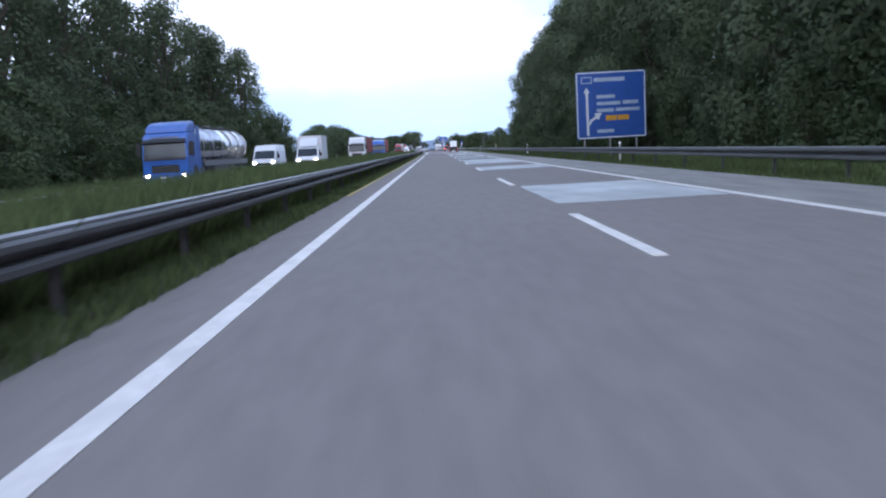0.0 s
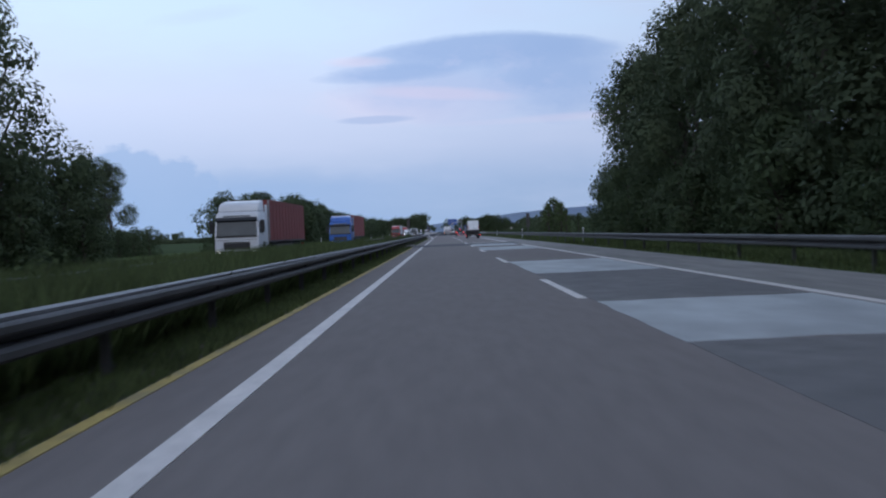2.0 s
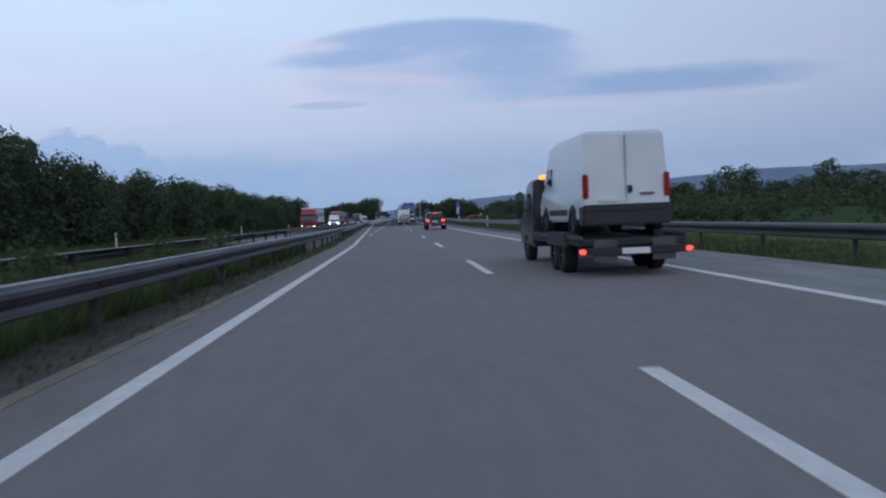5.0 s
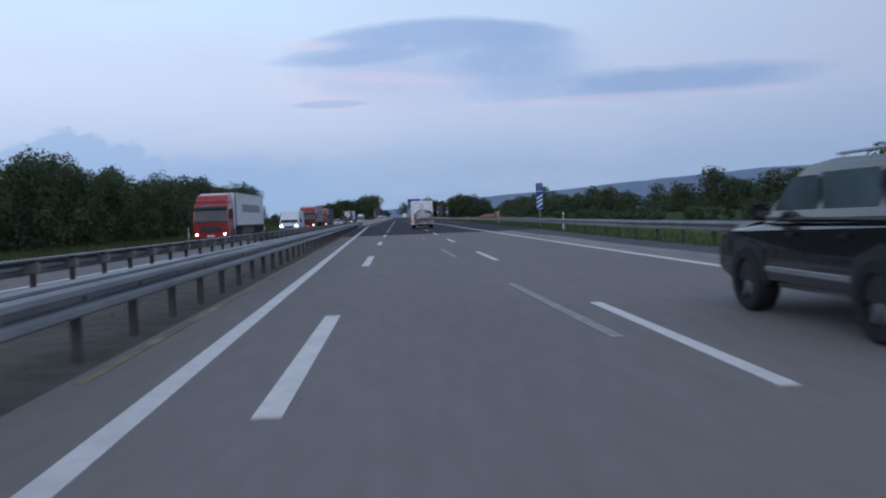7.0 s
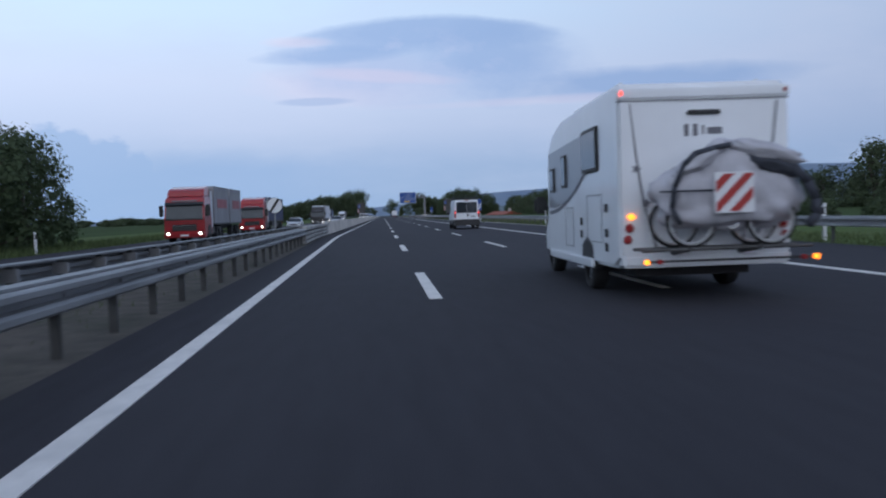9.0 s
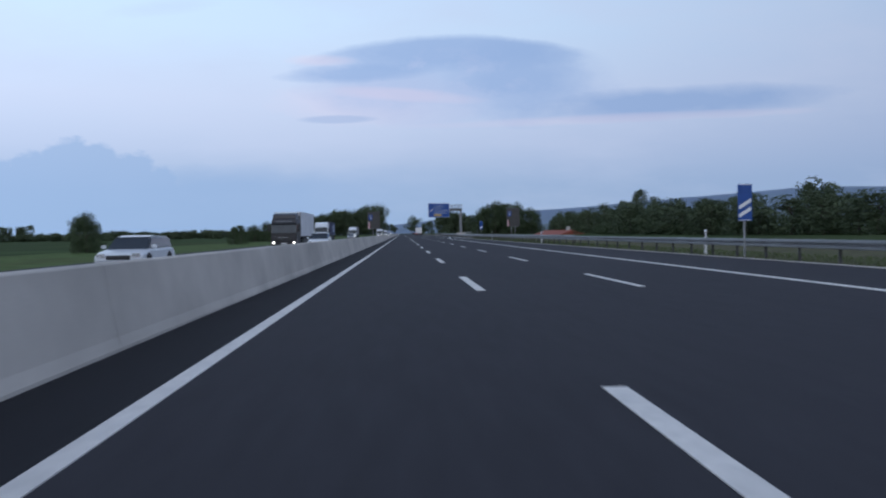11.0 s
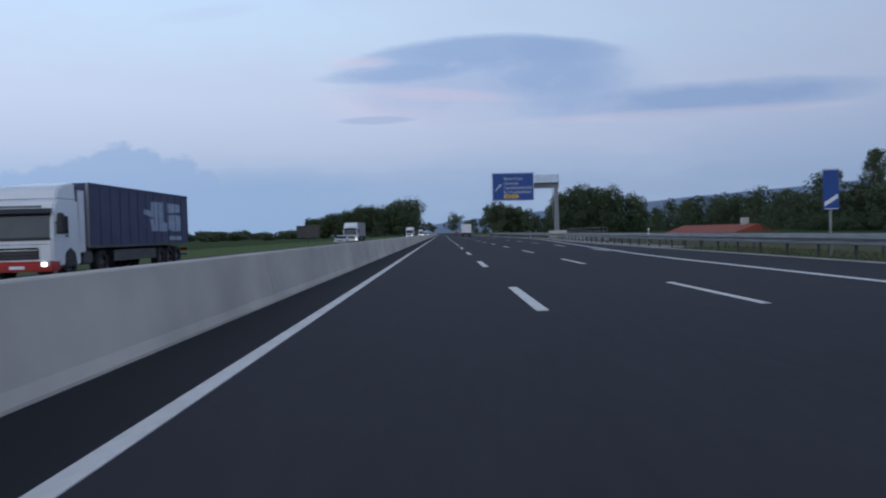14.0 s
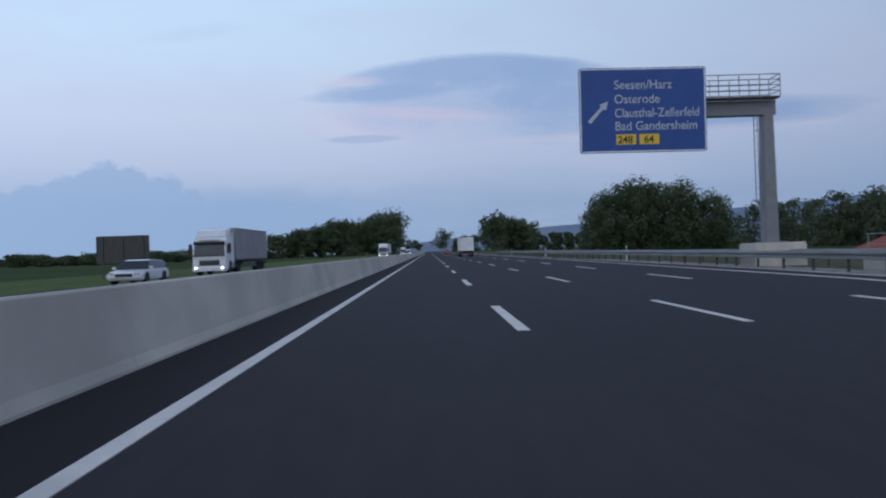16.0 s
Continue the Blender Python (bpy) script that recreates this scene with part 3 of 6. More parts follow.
for y0, y1 in ((259.0, 265.2), (274.6, 280.8), (293.2, 295.8)):
    marking("lane_line", line([(260, 3.0), (277, 2.53), (294.5, 2.33)]), 0.14, y0, y1, "paint_old", "pale ghost of a removed lane line")
dashes("lane_line", lambda y: onc_in(y) - 4.6, 0.17, -20, 60, "broken white line on the opposite carriageway")
marking("edge_line", lambda y: onc_in(y) - 0.7, 0.2, START, END, label="white edge line of the opposite carriageway")

# ---- guard rails ----
W_BEAM = [(0.00, 0.735), (0.07, 0.735), (0.105, 0.715), (0.105, 0.665), (0.085, 0.645), (-0.02, 0.632), (-0.02, 0.578), (0.07, 0.562), (0.115, 0.535), (0.115, 0.482), (0.085, 0.455), (0.0, 0.45),
          (0.0, 0.456), (0.080, 0.462), (0.108, 0.485), (0.108, 0.532), (0.068, 0.555), (-0.027, 0.572), (-0.027, 0.638), (0.080, 0.651), (0.098, 0.668), (0.098, 0.711), (0.068, 0.729), (0.0, 0.729)]


def guard_rail(path, y0, y1, side, mat, label, spacing=3.5, double=True):
    """A steel W-beam on posts; side says where the beam faces."""
    owner = thing("guard_rail", pose(0, 0, 0), label, "guard rail", kind="structure")
    prof = [(side * x, z) for x, z in W_BEAM]
    part("beam", sweep([(x + side * 0.12, z) for x, z in prof], path, y0, y1), M[mat], owner)
    if double:
        part("beam", sweep([(-x - side * 0.12, z) for x, z in prof], path, y0, y1), M[mat], owner)
    part("top_rail", sweep([(-0.10, 0.735), (0.10, 0.735), (0.10, 0.765), (-0.10, 0.765)], path, y0, y1), M["galv"], owner, "flat galvanised top strip")
    me = mesh_of("post", boxed(-0.05, 0.05, -0.03, 0.03, -0.3, 0.735, bevel=0.008), M["galv_dark"])
    sp = mesh_of("spacer", boxed(-0.13, 0.13, -0.05, 0.05, 0.5, 0.69, bevel=0.01), M[mat])
    y = y0 + 0.5
    while y < y1:
        for name, data in (("post", me), ("spacer", sp)):
            ob = part(name, data, None, owner)
            ob.location = (path(y), y, 0)
        y += spacing


guard_rail(near_rail, START, 236, 1, "galv_dark", "weathered double steel guard rail in the median")
guard_rail(near_rail, 236, 362, 1, "galv", "galvanised double steel guard rail in the median", 1.75)
guard_rail(far_rail, START, 236, -1, "galv_dark", "steel guard rail beside the opposite carriageway", 4.0, False)
guard_rail(far_rail, 236, 386, -1, "galv", "galvanised guard rail beside the opposite carriageway", 1.75, False)
guard_rail(verge_rail, START, 236, -1, "galv_dark", "steel guard rail behind the hard shoulder", 4.0)
guard_rail(verge_rail, 236, 760, -1, "galv", "galvanised guard rail behind the hard shoulder", 2.6)
guard_rail(lambda y: verge_rail(y) + 2.6, 470, 760, -1, "galv", "second galvanised guard rail further back on the verge", 4.0, False)
slab("kerb", lambda y: shoulder_edge(y) - 0.12, lambda y: shoulder_edge(y) + 0.02, 380, 900, 0.03, 0.2, "barrier", "pale concrete edging along the verge", "kerb")

slab("verge_apron", lambda y: shoulder_edge(y) + 0.03, lambda y: verge_rail(y) + 1.2, 556, 660, -0.01, 0.2, "paving", "pale paved apron under the guard rail by the gantry", "paved apron", step=6)

# stacked pale beams where the steel rail meets the concrete
owner = thing("guard_rail", pose(0, 0, 0), "four stacked pale beams leading to the concrete barrier", "guard rail", kind="structure")
for z0, z1, out in ((0.66, 0.85, 0.24), (0.435, 0.565, 0.21), (0.215, 0.345, 0.21), (0.02, 0.125, 0.22)):
    zm = (z0 + z1) / 2
    band = [(0.02, z0), (out - 0.03, z0), (out, z0 + 0.03), (out - 0.012, zm), (out, z1 - 0.03), (out - 0.03, z1), (0.02, z1)]
    part("beam", sweep(band, near_rail, 361.5, 380.99, 3.0), M["beam_pale"], owner)
part("backing", sweep([(-0.2, 0.0), (0.10, 0.0), (0.10, 0.84), (-0.2, 0.84)], near_rail, 362, 380.98, 3.0), M["beam_back"], owner, "recessed backing, darkened for the shade between the beams")
me = mesh_of("bolt_plate", boxed(-0.012, 0.012, -0.06, 0.06, -0.05, 0.05, bevel=0.004), M["galv"])
y = 363.0
while y < 380:
    for z in (0.735, 0.50, 0.29):
        ob = part("bolt_plate", me, M["galv"], owner)
        ob.location = (near_rail(y) + (0.235 if z > 0.7 else 0.205), y, z)
    y += 2.4

# ---- concrete median barrier ----
slab("gutter", lambda y: -4.86, lambda y: left_edge(y) - 0.003, 381, 1050, -0.006, 0.2, "asphalt_new", "dark asphalt strip along the foot of the barrier", "gutter")
slab("road_margin", lambda y: left_edge(y), lambda y: left_line(y) - 0.10, 381, 1050, 0.004, 0.1, "asphalt_new", "fresh black asphalt beside the edge line", "road margin")
SECTION = [(-0.31, -0.1), (-0.31, 0.03), (-0.262, 0.15), (-0.12, 0.955), (-0.10, 0.975), (0.10, 0.975), (0.12, 0.955), (0.262, 0.15), (0.31, 0.03), (0.31, -0.1)]
barrier = thing("median_barrier", pose(-5.14, 0, 0), "pale cast concrete median barrier with stained faces", "barrier", kind="structure")
seg_long = mesh_of("barrier_segment", sweep(SECTION, lambda y: 0.0, 0.006, 11.994, 12.0), M["barrier"])
for i in range(56):
    ob = part("barrier_segment", seg_long, M["barrier"], barrier)
    ob.location = (0, 381.0 + 12 * i, 0)

# ---- trees, hedges and grass ----
def leaf_mesh(name, centres, normals, size, mat, rng):
    """Many small pointed leaves, one three-cornered face each."""
    n = len(centres)
    nrm = normals / (np.linalg.norm(normals, axis=1, keepdims=True) + 1e-9)
    helper = rng.normal(size=(n, 3))
    a = np.cross(nrm, helper)
    a /= np.linalg.norm(a, axis=1, keepdims=True) + 1e-9
    b = np.cross(nrm, a)
    s = (size * rng.uniform(0.6, 1.4, n))[:, None]
    quad = np.stack([centres - a * s - b * s * 0.35, centres + a * s * 0.9 - b * s * 0.2, centres + b * s * 0.85 + a * s * (rng.uniform(-0.5, 0.5, n))[:, None]], 1).reshape(-1, 3)
    me = bpy.data.meshes.new(name)
    me.vertices.add(3 * n)
    me.vertices.foreach_set("co", quad.astype(np.float32).ravel())
    me.loops.add(3 * n)
    me.loops.foreach_set("vertex_index", np.arange(3 * n, dtype=np.int32))
    me.polygons.add(n)
    me.polygons.foreach_set("loop_start", np.arange(0, 3 * n, 3, dtype=np.int32))
    me.update(calc_edges=True)
    me.materials.append(mat)
    return me


def crown_points(rng, lobes, count):
    """Leaf places on and within ragged lobes (x, y, z, rx, rz)."""
    area = np.array([l[3] * l[3] + l[3] * l[4] for l in lobes])
    pick = rng.choice(len(lobes), count, p=area / area.sum())
    lo = np.array(lobes)[pick]
    d = rng.normal(size=(count, 3))
    d /= np.linalg.norm(d, axis=1, keepdims=True)
    # clumps: gather the directions toward twig ends
    twigs = rng.normal(size=(46, 3))
    twigs /= np.linalg.norm(twigs, axis=1, keepdims=True)
    tw = twigs[rng.integers(0, 46, count)]
    d = d * 0.42 + tw
    d /= np.linalg.norm(d, axis=1, keepdims=True)
    r = rng.uniform(0.45, 1.0, count) ** 0.5 * rng.normal(1.0, 0.10, count)
    pts = lo[:, :3] + d * r[:, None] * np.stack([lo[:, 3], lo[:, 3], lo[:, 4]], 1)
    return pts, d + rng.normal(0, 0.26, (count, 3)) + np.array([0, 0, 0.25])


def tree(name, seed, height, width, count, leaf, mat, label, bare=0.2, category="tree"):
    """A tapered trunk, limbs and a crown of leaves on uneven lobes."""
    rng = np.random.default_rng(seed)
    owner = thing(name, pose(0, 0, 0), label, category)
    bm = bmesh.new()
    r0 = 0.022 * height + 0.03
    pts = [Vector((0, 0, -0.3))]
    for k in range(1, 6):
        pts.append(Vector((rng.normal(0, 0.02) * height, rng.normal(0, 0.02) * height, height * 0.8 * k / 5)))
    for k in range(5):
        rod(bm, pts[k], pts[k + 1], r0 * (1 - k / 6), r0 * (1 - (k + 1) / 6), 7)
    lobes = []
    n_lobes = int(rng.integers(11, 15))
    for i in range(n_lobes):
        f = bare + (1 - bare) * (i + 0.5) / n_lobes
        env = math.sin(math.pi * min(1.0, 0.22 + 0.74 * (f - bare) / (1 - bare))) ** 0.7
        ang = i * 2.4 + rng.uniform(-0.5, 0.5)
        rad = width * 0.5 * env * rng.uniform(0.35, 0.75)
        c = Vector((math.cos(ang) * rad, math.sin(ang) * rad, height * (f - 0.06)))
        lr = width * rng.uniform(0.17, 0.30)
        lobes.append((c.x, c.y, c.z, lr, lr * rng.uniform(0.7, 1.15)))
        base = pts[0].lerp(pts[-1], max(0.1, min(0.95, f - 0.15)))
        rod(bm, base, c, r0 * 0.35, r0 * 0.08, 5)
    lobes.append((0, 0, height * 0.9, width * 0.16, height * 0.09))
    part("trunk", bm, M["bark"], owner, "rough grey-brown trunk and limbs")
    p, nrm = crown_points(rng, lobes, count)
    p[:, 2] = np.maximum(p[:, 2], 0.05)
    part("crown", leaf_mesh("crown", p, nrm, leaf, M[mat], rng), None, owner)
    return owner


rnd = random.Random(11)
tall = [tree("tree", 20 + i, 17, 9.5, 17000, 0.15, "leaf_dark", "tall dense dark green broadleaf tree", 0.10) for i in range(4)]
airy = [tree("tree", 30 + i, 20, 8.5, 5200, 0.20, "leaf_dark", "tall thin-crowned dark tree with gaps of sky", 0.24) for i in range(3)]
bush = [tree("bush", 40 + i, 7, 6.5, 4000, 0.165, "leaf_hedge", "dense green roadside bush", 0.02, "bush") for i in range(4)]
slim = [tree("tree", 50 + i, 5.6, 2.1, 1300, 0.11, "leaf_mid", "slim young poplar on the verge", 0.1) for i in range(3)]
far_tree = [tree("tree", 60 + i, 16, 13, 1500, 0.5, "leaf_dark", "dark tree in a distant wood", 0.02) for i in range(4)]
shrub = [tree("shrub", 70 + i, 1.5, 1.9, 700, 0.07, "leaf_mid", "low green shrub in the median", 0.02, "shrub") for i in range(3)]

used = set()


def put(kinds, x, y, s=1.0, sz=None, group=""):
    """The first of each kind is set down itself, the rest are copies."""
    ob = rnd.choice(kinds)
    turn = rnd.uniform(0, 360)
    if ob not in used:
        used.add(ob)
        ob.matrix_basis = pose(x, y, -0.1, 0, 0, turn) @ Matrix.Diagonal((s, s, sz or s, 1))
    else:
        ob = copy_thing(ob, pose(x, y, -0.1, 0, 0, turn) @ Matrix.Diagonal((s / ob.scale.x, s / ob.scale.y, (sz or s) / ob.scale.z, 1)))
    return tagged(ob, group=group)


# wood on the right of the first stretch
y = -18.0
while y < 149:
    f = 0.88 if y > 134 else 1.0
    put(tall, rnd.uniform(18.6, 20.6) + (0.5 if y > 137 else 3.0 if 44 < y < 62 else 0), y, rnd.uniform(0.95, 1.14) * f, group="wood beside the hard shoulder")
    put(bush, rnd.uniform(16.4, 17.6) + (3.2 if 38 < y < 66 else 0), y + rnd.uniform(-2, 2), rnd.uniform(0.55, 0.9), group="wood beside the hard shoulder")
    y += rnd.uniform(4.8, 6.2)
y = -15.0
while y < 138:
    put(tall, rnd.uniform(27, 31), y, rnd.uniform(1.1, 1.3), group="wood beside the hard shoulder")
    y += rnd.uniform(9, 12)
# trees on the left of the first stretch
y = -12.0
while y < 133:
    put(airy, rnd.uniform(-31.5, -27.5), y, rnd.uniform(0.92, 1.12), group="trees beside the opposite carriageway")
    put(bush, rnd.uniform(-24, -21), min(124, y - 3 + rnd.uniform(-2, 2)), rnd.uniform(0.8, 1.1), group="bushes beside the opposite carriageway")
    put(bush, rnd.uniform(-22, -19.5), min(122, y + rnd.uniform(-2, 2)), rnd.uniform(0.55, 0.75), group="bushes beside the opposite carriageway")
    if y < 112:
        put(airy, rnd.uniform(-40, -35), y + 3, rnd.uniform(0.9, 1.1), group="trees beside the opposite carriageway")
        if rnd.random() < 0.6:
            put(tall, rnd.uniform(-39, -35), y, rnd.uniform(0.7, 0.85), group="trees beside the opposite carriageway")
    y += rnd.uniform(5.5, 7.5)
for i in range(11):
    put(bush, -28.5 - rnd.uniform(0, 4), 126 + i * 3.0, rnd.uniform(0.34, 0.46), group="bushes beside the opposite carriageway")
for x, y, s in ((-54.5, 205, 0.92), (-60, 208, 1.0), (-66, 205, 0.96), (-72, 209, 1.0), (-79, 206, 0.94)):
    put(tall, x, y, s, group="clump of trees across the field")
for x, y, s in ((-25.0, 113, 0.84), (-27.5, 107, 0.90), (-30.0, 115, 0.82)):
    put(airy, x, y, s, group="trees beside the opposite carriageway")
for x, y, s in ((-28.5, 111, 0.72), (-32.0, 104, 0.80)):
    put(tall, x, y, s, group="trees beside the opposite carriageway")
for i in range(16):
    put(bush, -31 - i * 2.1 + rnd.uniform(-1, 1), 158 + i * 2.4, rnd.uniform(0.34, 0.44), group="low hedge across the field edge")
# long hedge on the left
y = 156.0
while y < 378:
    k = 0.82 if y < 186 else 1.05 if y < 240 else 0.88
    put(bush, rnd.uniform(-23.5, -21), y, rnd.uniform(0.85, 1.1) * k, group="long hedge beside the opposite carriageway")
    if y > 176 and rnd.random() < 0.75:
        put(bush, rnd.uniform(-28.5, -25.5), y + 2, rnd.uniform(0.95, 1.2) * k, group="long hedge beside the opposite carriageway")
    y += rnd.uniform(3.6, 4.6)
# young trees and scrub after the wood
for x, y, s in ((15.6, 174.5, 0.95), (16.4, 175.5, 1.05), (17.2, 177.5, 0.98), (16.1, 179.5, 0.85), (18.2, 181.0, 0.85), (18.8, 171, 0.6), (16.7, 171.4, 0.9), (17.1, 170.0, 0.72), (16.4, 172.8, 0.62)):
    put(slim, x, y, s, s * 0.92, group="young trees on the verge")
scrub = []
for i in range(26):
    scrub.append((rnd.uniform(20, 40), 172 + i * 3.6, rnd.uniform(0.17, 0.26)))
for x, y, s in ((75.5, 648, 0.70), (78.0, 651, 0.74), (82.0, 650, 0.62), (72.5, 655, 0.56)):
    put(airy, x, y, s, group="tall trees behind the farm")
for i in range(90):
    scrub.append((rnd.uniform(22, 38), 236 + i * 1.75 + rnd.uniform(-1.5, 1.5), rnd.uniform(0.07, 0.13)))
# tree belts across the fields
y = 236.0
while y < 640:
    s = rnd.uniform(0.62, 0.85)
    k = 1.35 if y < 460 else 1.0
    put(far_tree, rnd.uniform(60, 66) + 6 * math.sin(y * 0.02) + max(0.0, 520 - y) * 0.25, y, s, s * k * rnd.uniform(0.40, 0.68), group="tree belt across the field")
    if rnd.random() < 0.5:
        s = rnd.uniform(0.45, 0.7)
        put(far_tree, rnd.uniform(72, 84) + max(0.0, 520 - y) * 0.27, y + 3, s, s * 0.85, group="tree belt across the field")
    scrub.append((rnd.uniform(54, 58) + max(0.0, 520 - y) * 0.25, y + 2, rnd.uniform(0.20, 0.30)))
    y += rnd.uniform(4.0, 6.0)
for i in range(22):
    put(far_tree, 62 + rnd.uniform(0, 12) + i * 0.8, 640 + i * 9.0, rnd.uniform(0.42, 0.62), group="tree belt across the field")
woods = []
for i in range(26):
    woods.append((120 + i * 14 + rnd.uniform(-5, 5), 820 + rnd.uniform(-40, 90), rnd.uniform(0.5, 0.8)))
for x, y, s in ((32.5, 742, 1.15), (36.0, 748, 1.55), (40.5, 744, 1.75), (45.0, 748, 1.8), (49.5, 743, 1.65), (53.5, 747, 1.35), (43, 756, 1.7), (37, 757, 1.5), (57.0, 746, 1.4), (60.0, 750, 1.15), (47, 740, 1.5)):
    put(bush, x, y, s * 1.12, group="thicket behind the gantry")
for i in range(22):
    put(far_tree, 64 + i * 2.6 + rnd.uniform(-1, 1), 700 + rnd.uniform(-10, 25), rnd.uniform(0.45, 0.6), group="thicket behind the gantry")
for i in range(62):
    woods.append((-20 - i * 1.15 + rnd.uniform(-2, 2), 1040 + rnd.uniform(-30, 40), rnd.uniform(1.1, 1.3) * (1.35 - 0.0103 * i)))
for i in range(13):
    woods.append((25 + i * 1.6 + rnd.uniform(-1, 1), 925 + rnd.uniform(-15, 20), rnd.uniform(0.9, 1.2) - 0.02 * i))
for i in range(14):
    woods.append((47 + i * 3.6 + rnd.uniform(-1, 1), 955 + rnd.uniform(-15, 20), rnd.uniform(0.45, 0.62)))
for i in range(210):
    woods.append((-95 - i * 3.1 + rnd.uniform(-3, 3), 1000 + rnd.uniform(-60, 120), rnd.uniform(0.36, 0.54) + 0.12 * math.sin(i * 0.13) ** 2))
hedgerow = woods[-210:]
del woods[-210:]
for i in range(56):
    woods.append((-366 - i * 6.5 + rnd.uniform(-3, 3), 1206 + rnd.uniform(-14, 14), (0.55 if i < 2 else rnd.uniform(0.9, 1.1)) + 0.006 * i))
for i in range(40):
    woods.append((150 + i * 11 + rnd.uniform(-5, 5), 480 + i * 9 + rnd.uniform(-40, 40), rnd.uniform(0.4, 0.62)))
woods += [(9, 1250, 1.4), (13, 1262, 1.2), (-12, 1330, 0.8), (-20, 1340, 0.9), (24, 1300, 0.9), (32, 1330, 1.0), (40, 1290, 1.0), (50, 1300, 1.1), (-30, 1400, 1.0), (62, 1180, 1.1), (70, 1190, 1.0), (78, 1170, 1.0)]


def joined_wood(name, spots, label, seed, wide=1.0, leaves=900, leaf=0.66, mat="leaf_dark", category="wood"):
    """Far woods: many ragged crowns in one mesh."""
    rng = np.random.default_rng(seed)
    pts, nrm = [], []
    for x, y, s in spots:
        lobes = [(x, y, (9.5 if wide == 1 else 6.0) * s, 4.2 * s * wide, 5.5 * s)]
        for k in range(7):
            a = rng.uniform(0, 6.28)
            r = rng.uniform(1.5, 4.5) * s * wide
            lobes.append((x + math.cos(a) * r, y + math.sin(a) * r, rng.uniform(1.5, 14 if wide == 1 else 9.5) * s, rng.uniform(2.0, 3.6) * s * wide, rng.uniform(1.6, 3.2) * s))
        p, n = crown_points(rng, lobes, leaves)
        pts.append(p)
        nrm.append(n)
    p = np.concatenate(pts)
    p[:, 2] = np.maximum(p[:, 2], -0.1)
    return tagged(new(name, leaf_mesh(name, p, np.concatenate(nrm), leaf, M[mat], rng)), label, category, kind="stuff")


joined_wood("distant_woods", woods, "dark woods and tree lines far across the fields", 5)
joined_wood("roadside_scrub", scrub, "low green scrub and bushes behind the verge", 7, 1.5, 420, 0.14, "leaf_hedge", "scrub")
joined_wood("distant_hedgerow", hedgerow, "low dark hedgerow along the far edge of the field", 6, 2.2)
for x, y, s in ((-27.5, 522, 0.45), (-29.5, 526, 0.42), (-29.3, 564, 0.50), (-31.4, 568, 0.58), (-33.4, 565, 0.50), (-30.4, 571, 0.52), (-35.2, 569, 0.46), (-36.2, 592, 0.40), (-38.4, 596, 0.44), (-31, 470, 0.5), (-34, 476, 0.5), (-36, 484, 0.45)):
    put(bush, x, y, s, group="field bushes")
# shrubs in the median of the first stretch
y = -14.0
while y < 208:
    for x0, x1 in () if 148 < y < 158.5 else ((-5.6, -3.2),):
        put(shrub, rnd.uniform(x0, x1), y + rnd.uniform(-0.5, 0.5), rnd.uniform(0.6, 0.95), rnd.uniform(0.5, 0.8), group="median shrubs")
    y += rnd.uniform(3.2, 4.6)


def grass_strip(name, x0, x1, y0, y1, per_m2, tall_cm, label, seed):
    """A strip of grass blades."""
    rng = np.random.default_rng(seed)
    n = int((y1 - y0) * 0.5 * (abs(x1(y0) - x0(y0)) + abs(x1(y1) - x0(y1))) * per_m2)
    ys = rng.uniform(y0, y1, n)
    f = rng.uniform(0, 1, n)
    a = np.array([x0(v) for v in ys])
    b = np.array([x1(v) for v in ys])
    h = tall_cm * 0.01 * rng.uniform(0.35, 1.2, n)
    xs = a + (b - a) * f
    lean = rng.normal(0, 0.35, (n, 2)) * h[:, None]
    ang = rng.uniform(0, 6.28, n)
    w = np.minimum(h * 0.16, 0.024 + 0.014 * (tall_cm > 80))
    foot = np.stack([xs, ys, np.full(n, -0.05)], 1)
    side = np.stack([np.cos(ang) * w, np.sin(ang) * w, np.zeros(n)], 1)
    top = foot + np.stack([lean[:, 0], lean[:, 1], h], 1)
    co = np.stack([foot - side, foot + side, top], 1).reshape(-1, 3)
    me = bpy.data.meshes.new(name)
    me.vertices.add(3 * n)
    me.vertices.foreach_set("co", co.astype(np.float32).ravel())
    me.loops.add(3 * n)
    me.loops.foreach_set("vertex_index", np.arange(3 * n, dtype=np.int32))
    me.polygons.add(n)
    me.polygons.foreach_set("loop_start", np.arange(0, 3 * n, 3, dtype=np.int32))
    me.update(calc_edges=True)
    me.materials.append(M["grass"])
    return tagged(new(name, me), label, "grass", kind="stuff")


grass_strip("grass", lambda y: near_rail(y) - 0.3, lambda y: left_edge(y) + 0.04, -10, 140, 420, 16, "short grass between guard rail and carriageway", 1)
grass_strip("grass", lambda y: near_rail(y) - 0.3, lambda y: left_edge(y) - 0.05, 156.5, 250, 130, 10, "thin grass between guard rail and carriageway", 2)
grass_strip("grass", lambda y: onc_in(y) + 0.5, lambda y: near_rail(y) - 0.4, -10, 124, 260, 92, "waist-high rough grass and weeds in the median", 3)
grass_strip("grass", lambda y: onc_in(y) + 0.2, lambda y: near_rail(y) - 0.3, 124, 149.8, 240, 66, "tall rough grass in the median", 10)
grass_strip("grass", lambda y: onc_in(y) + 0.2, lambda y: near_rail(y) - 0.3, 156.6, 214, 190, 58, "tall rough grass in the median", 8)
grass_strip("grass", lambda y: onc_in(y) + 0.2, lambda y: near_rail(y) - 0.2, 214, 378, 5, 9, "sparse grass in the median", 4)
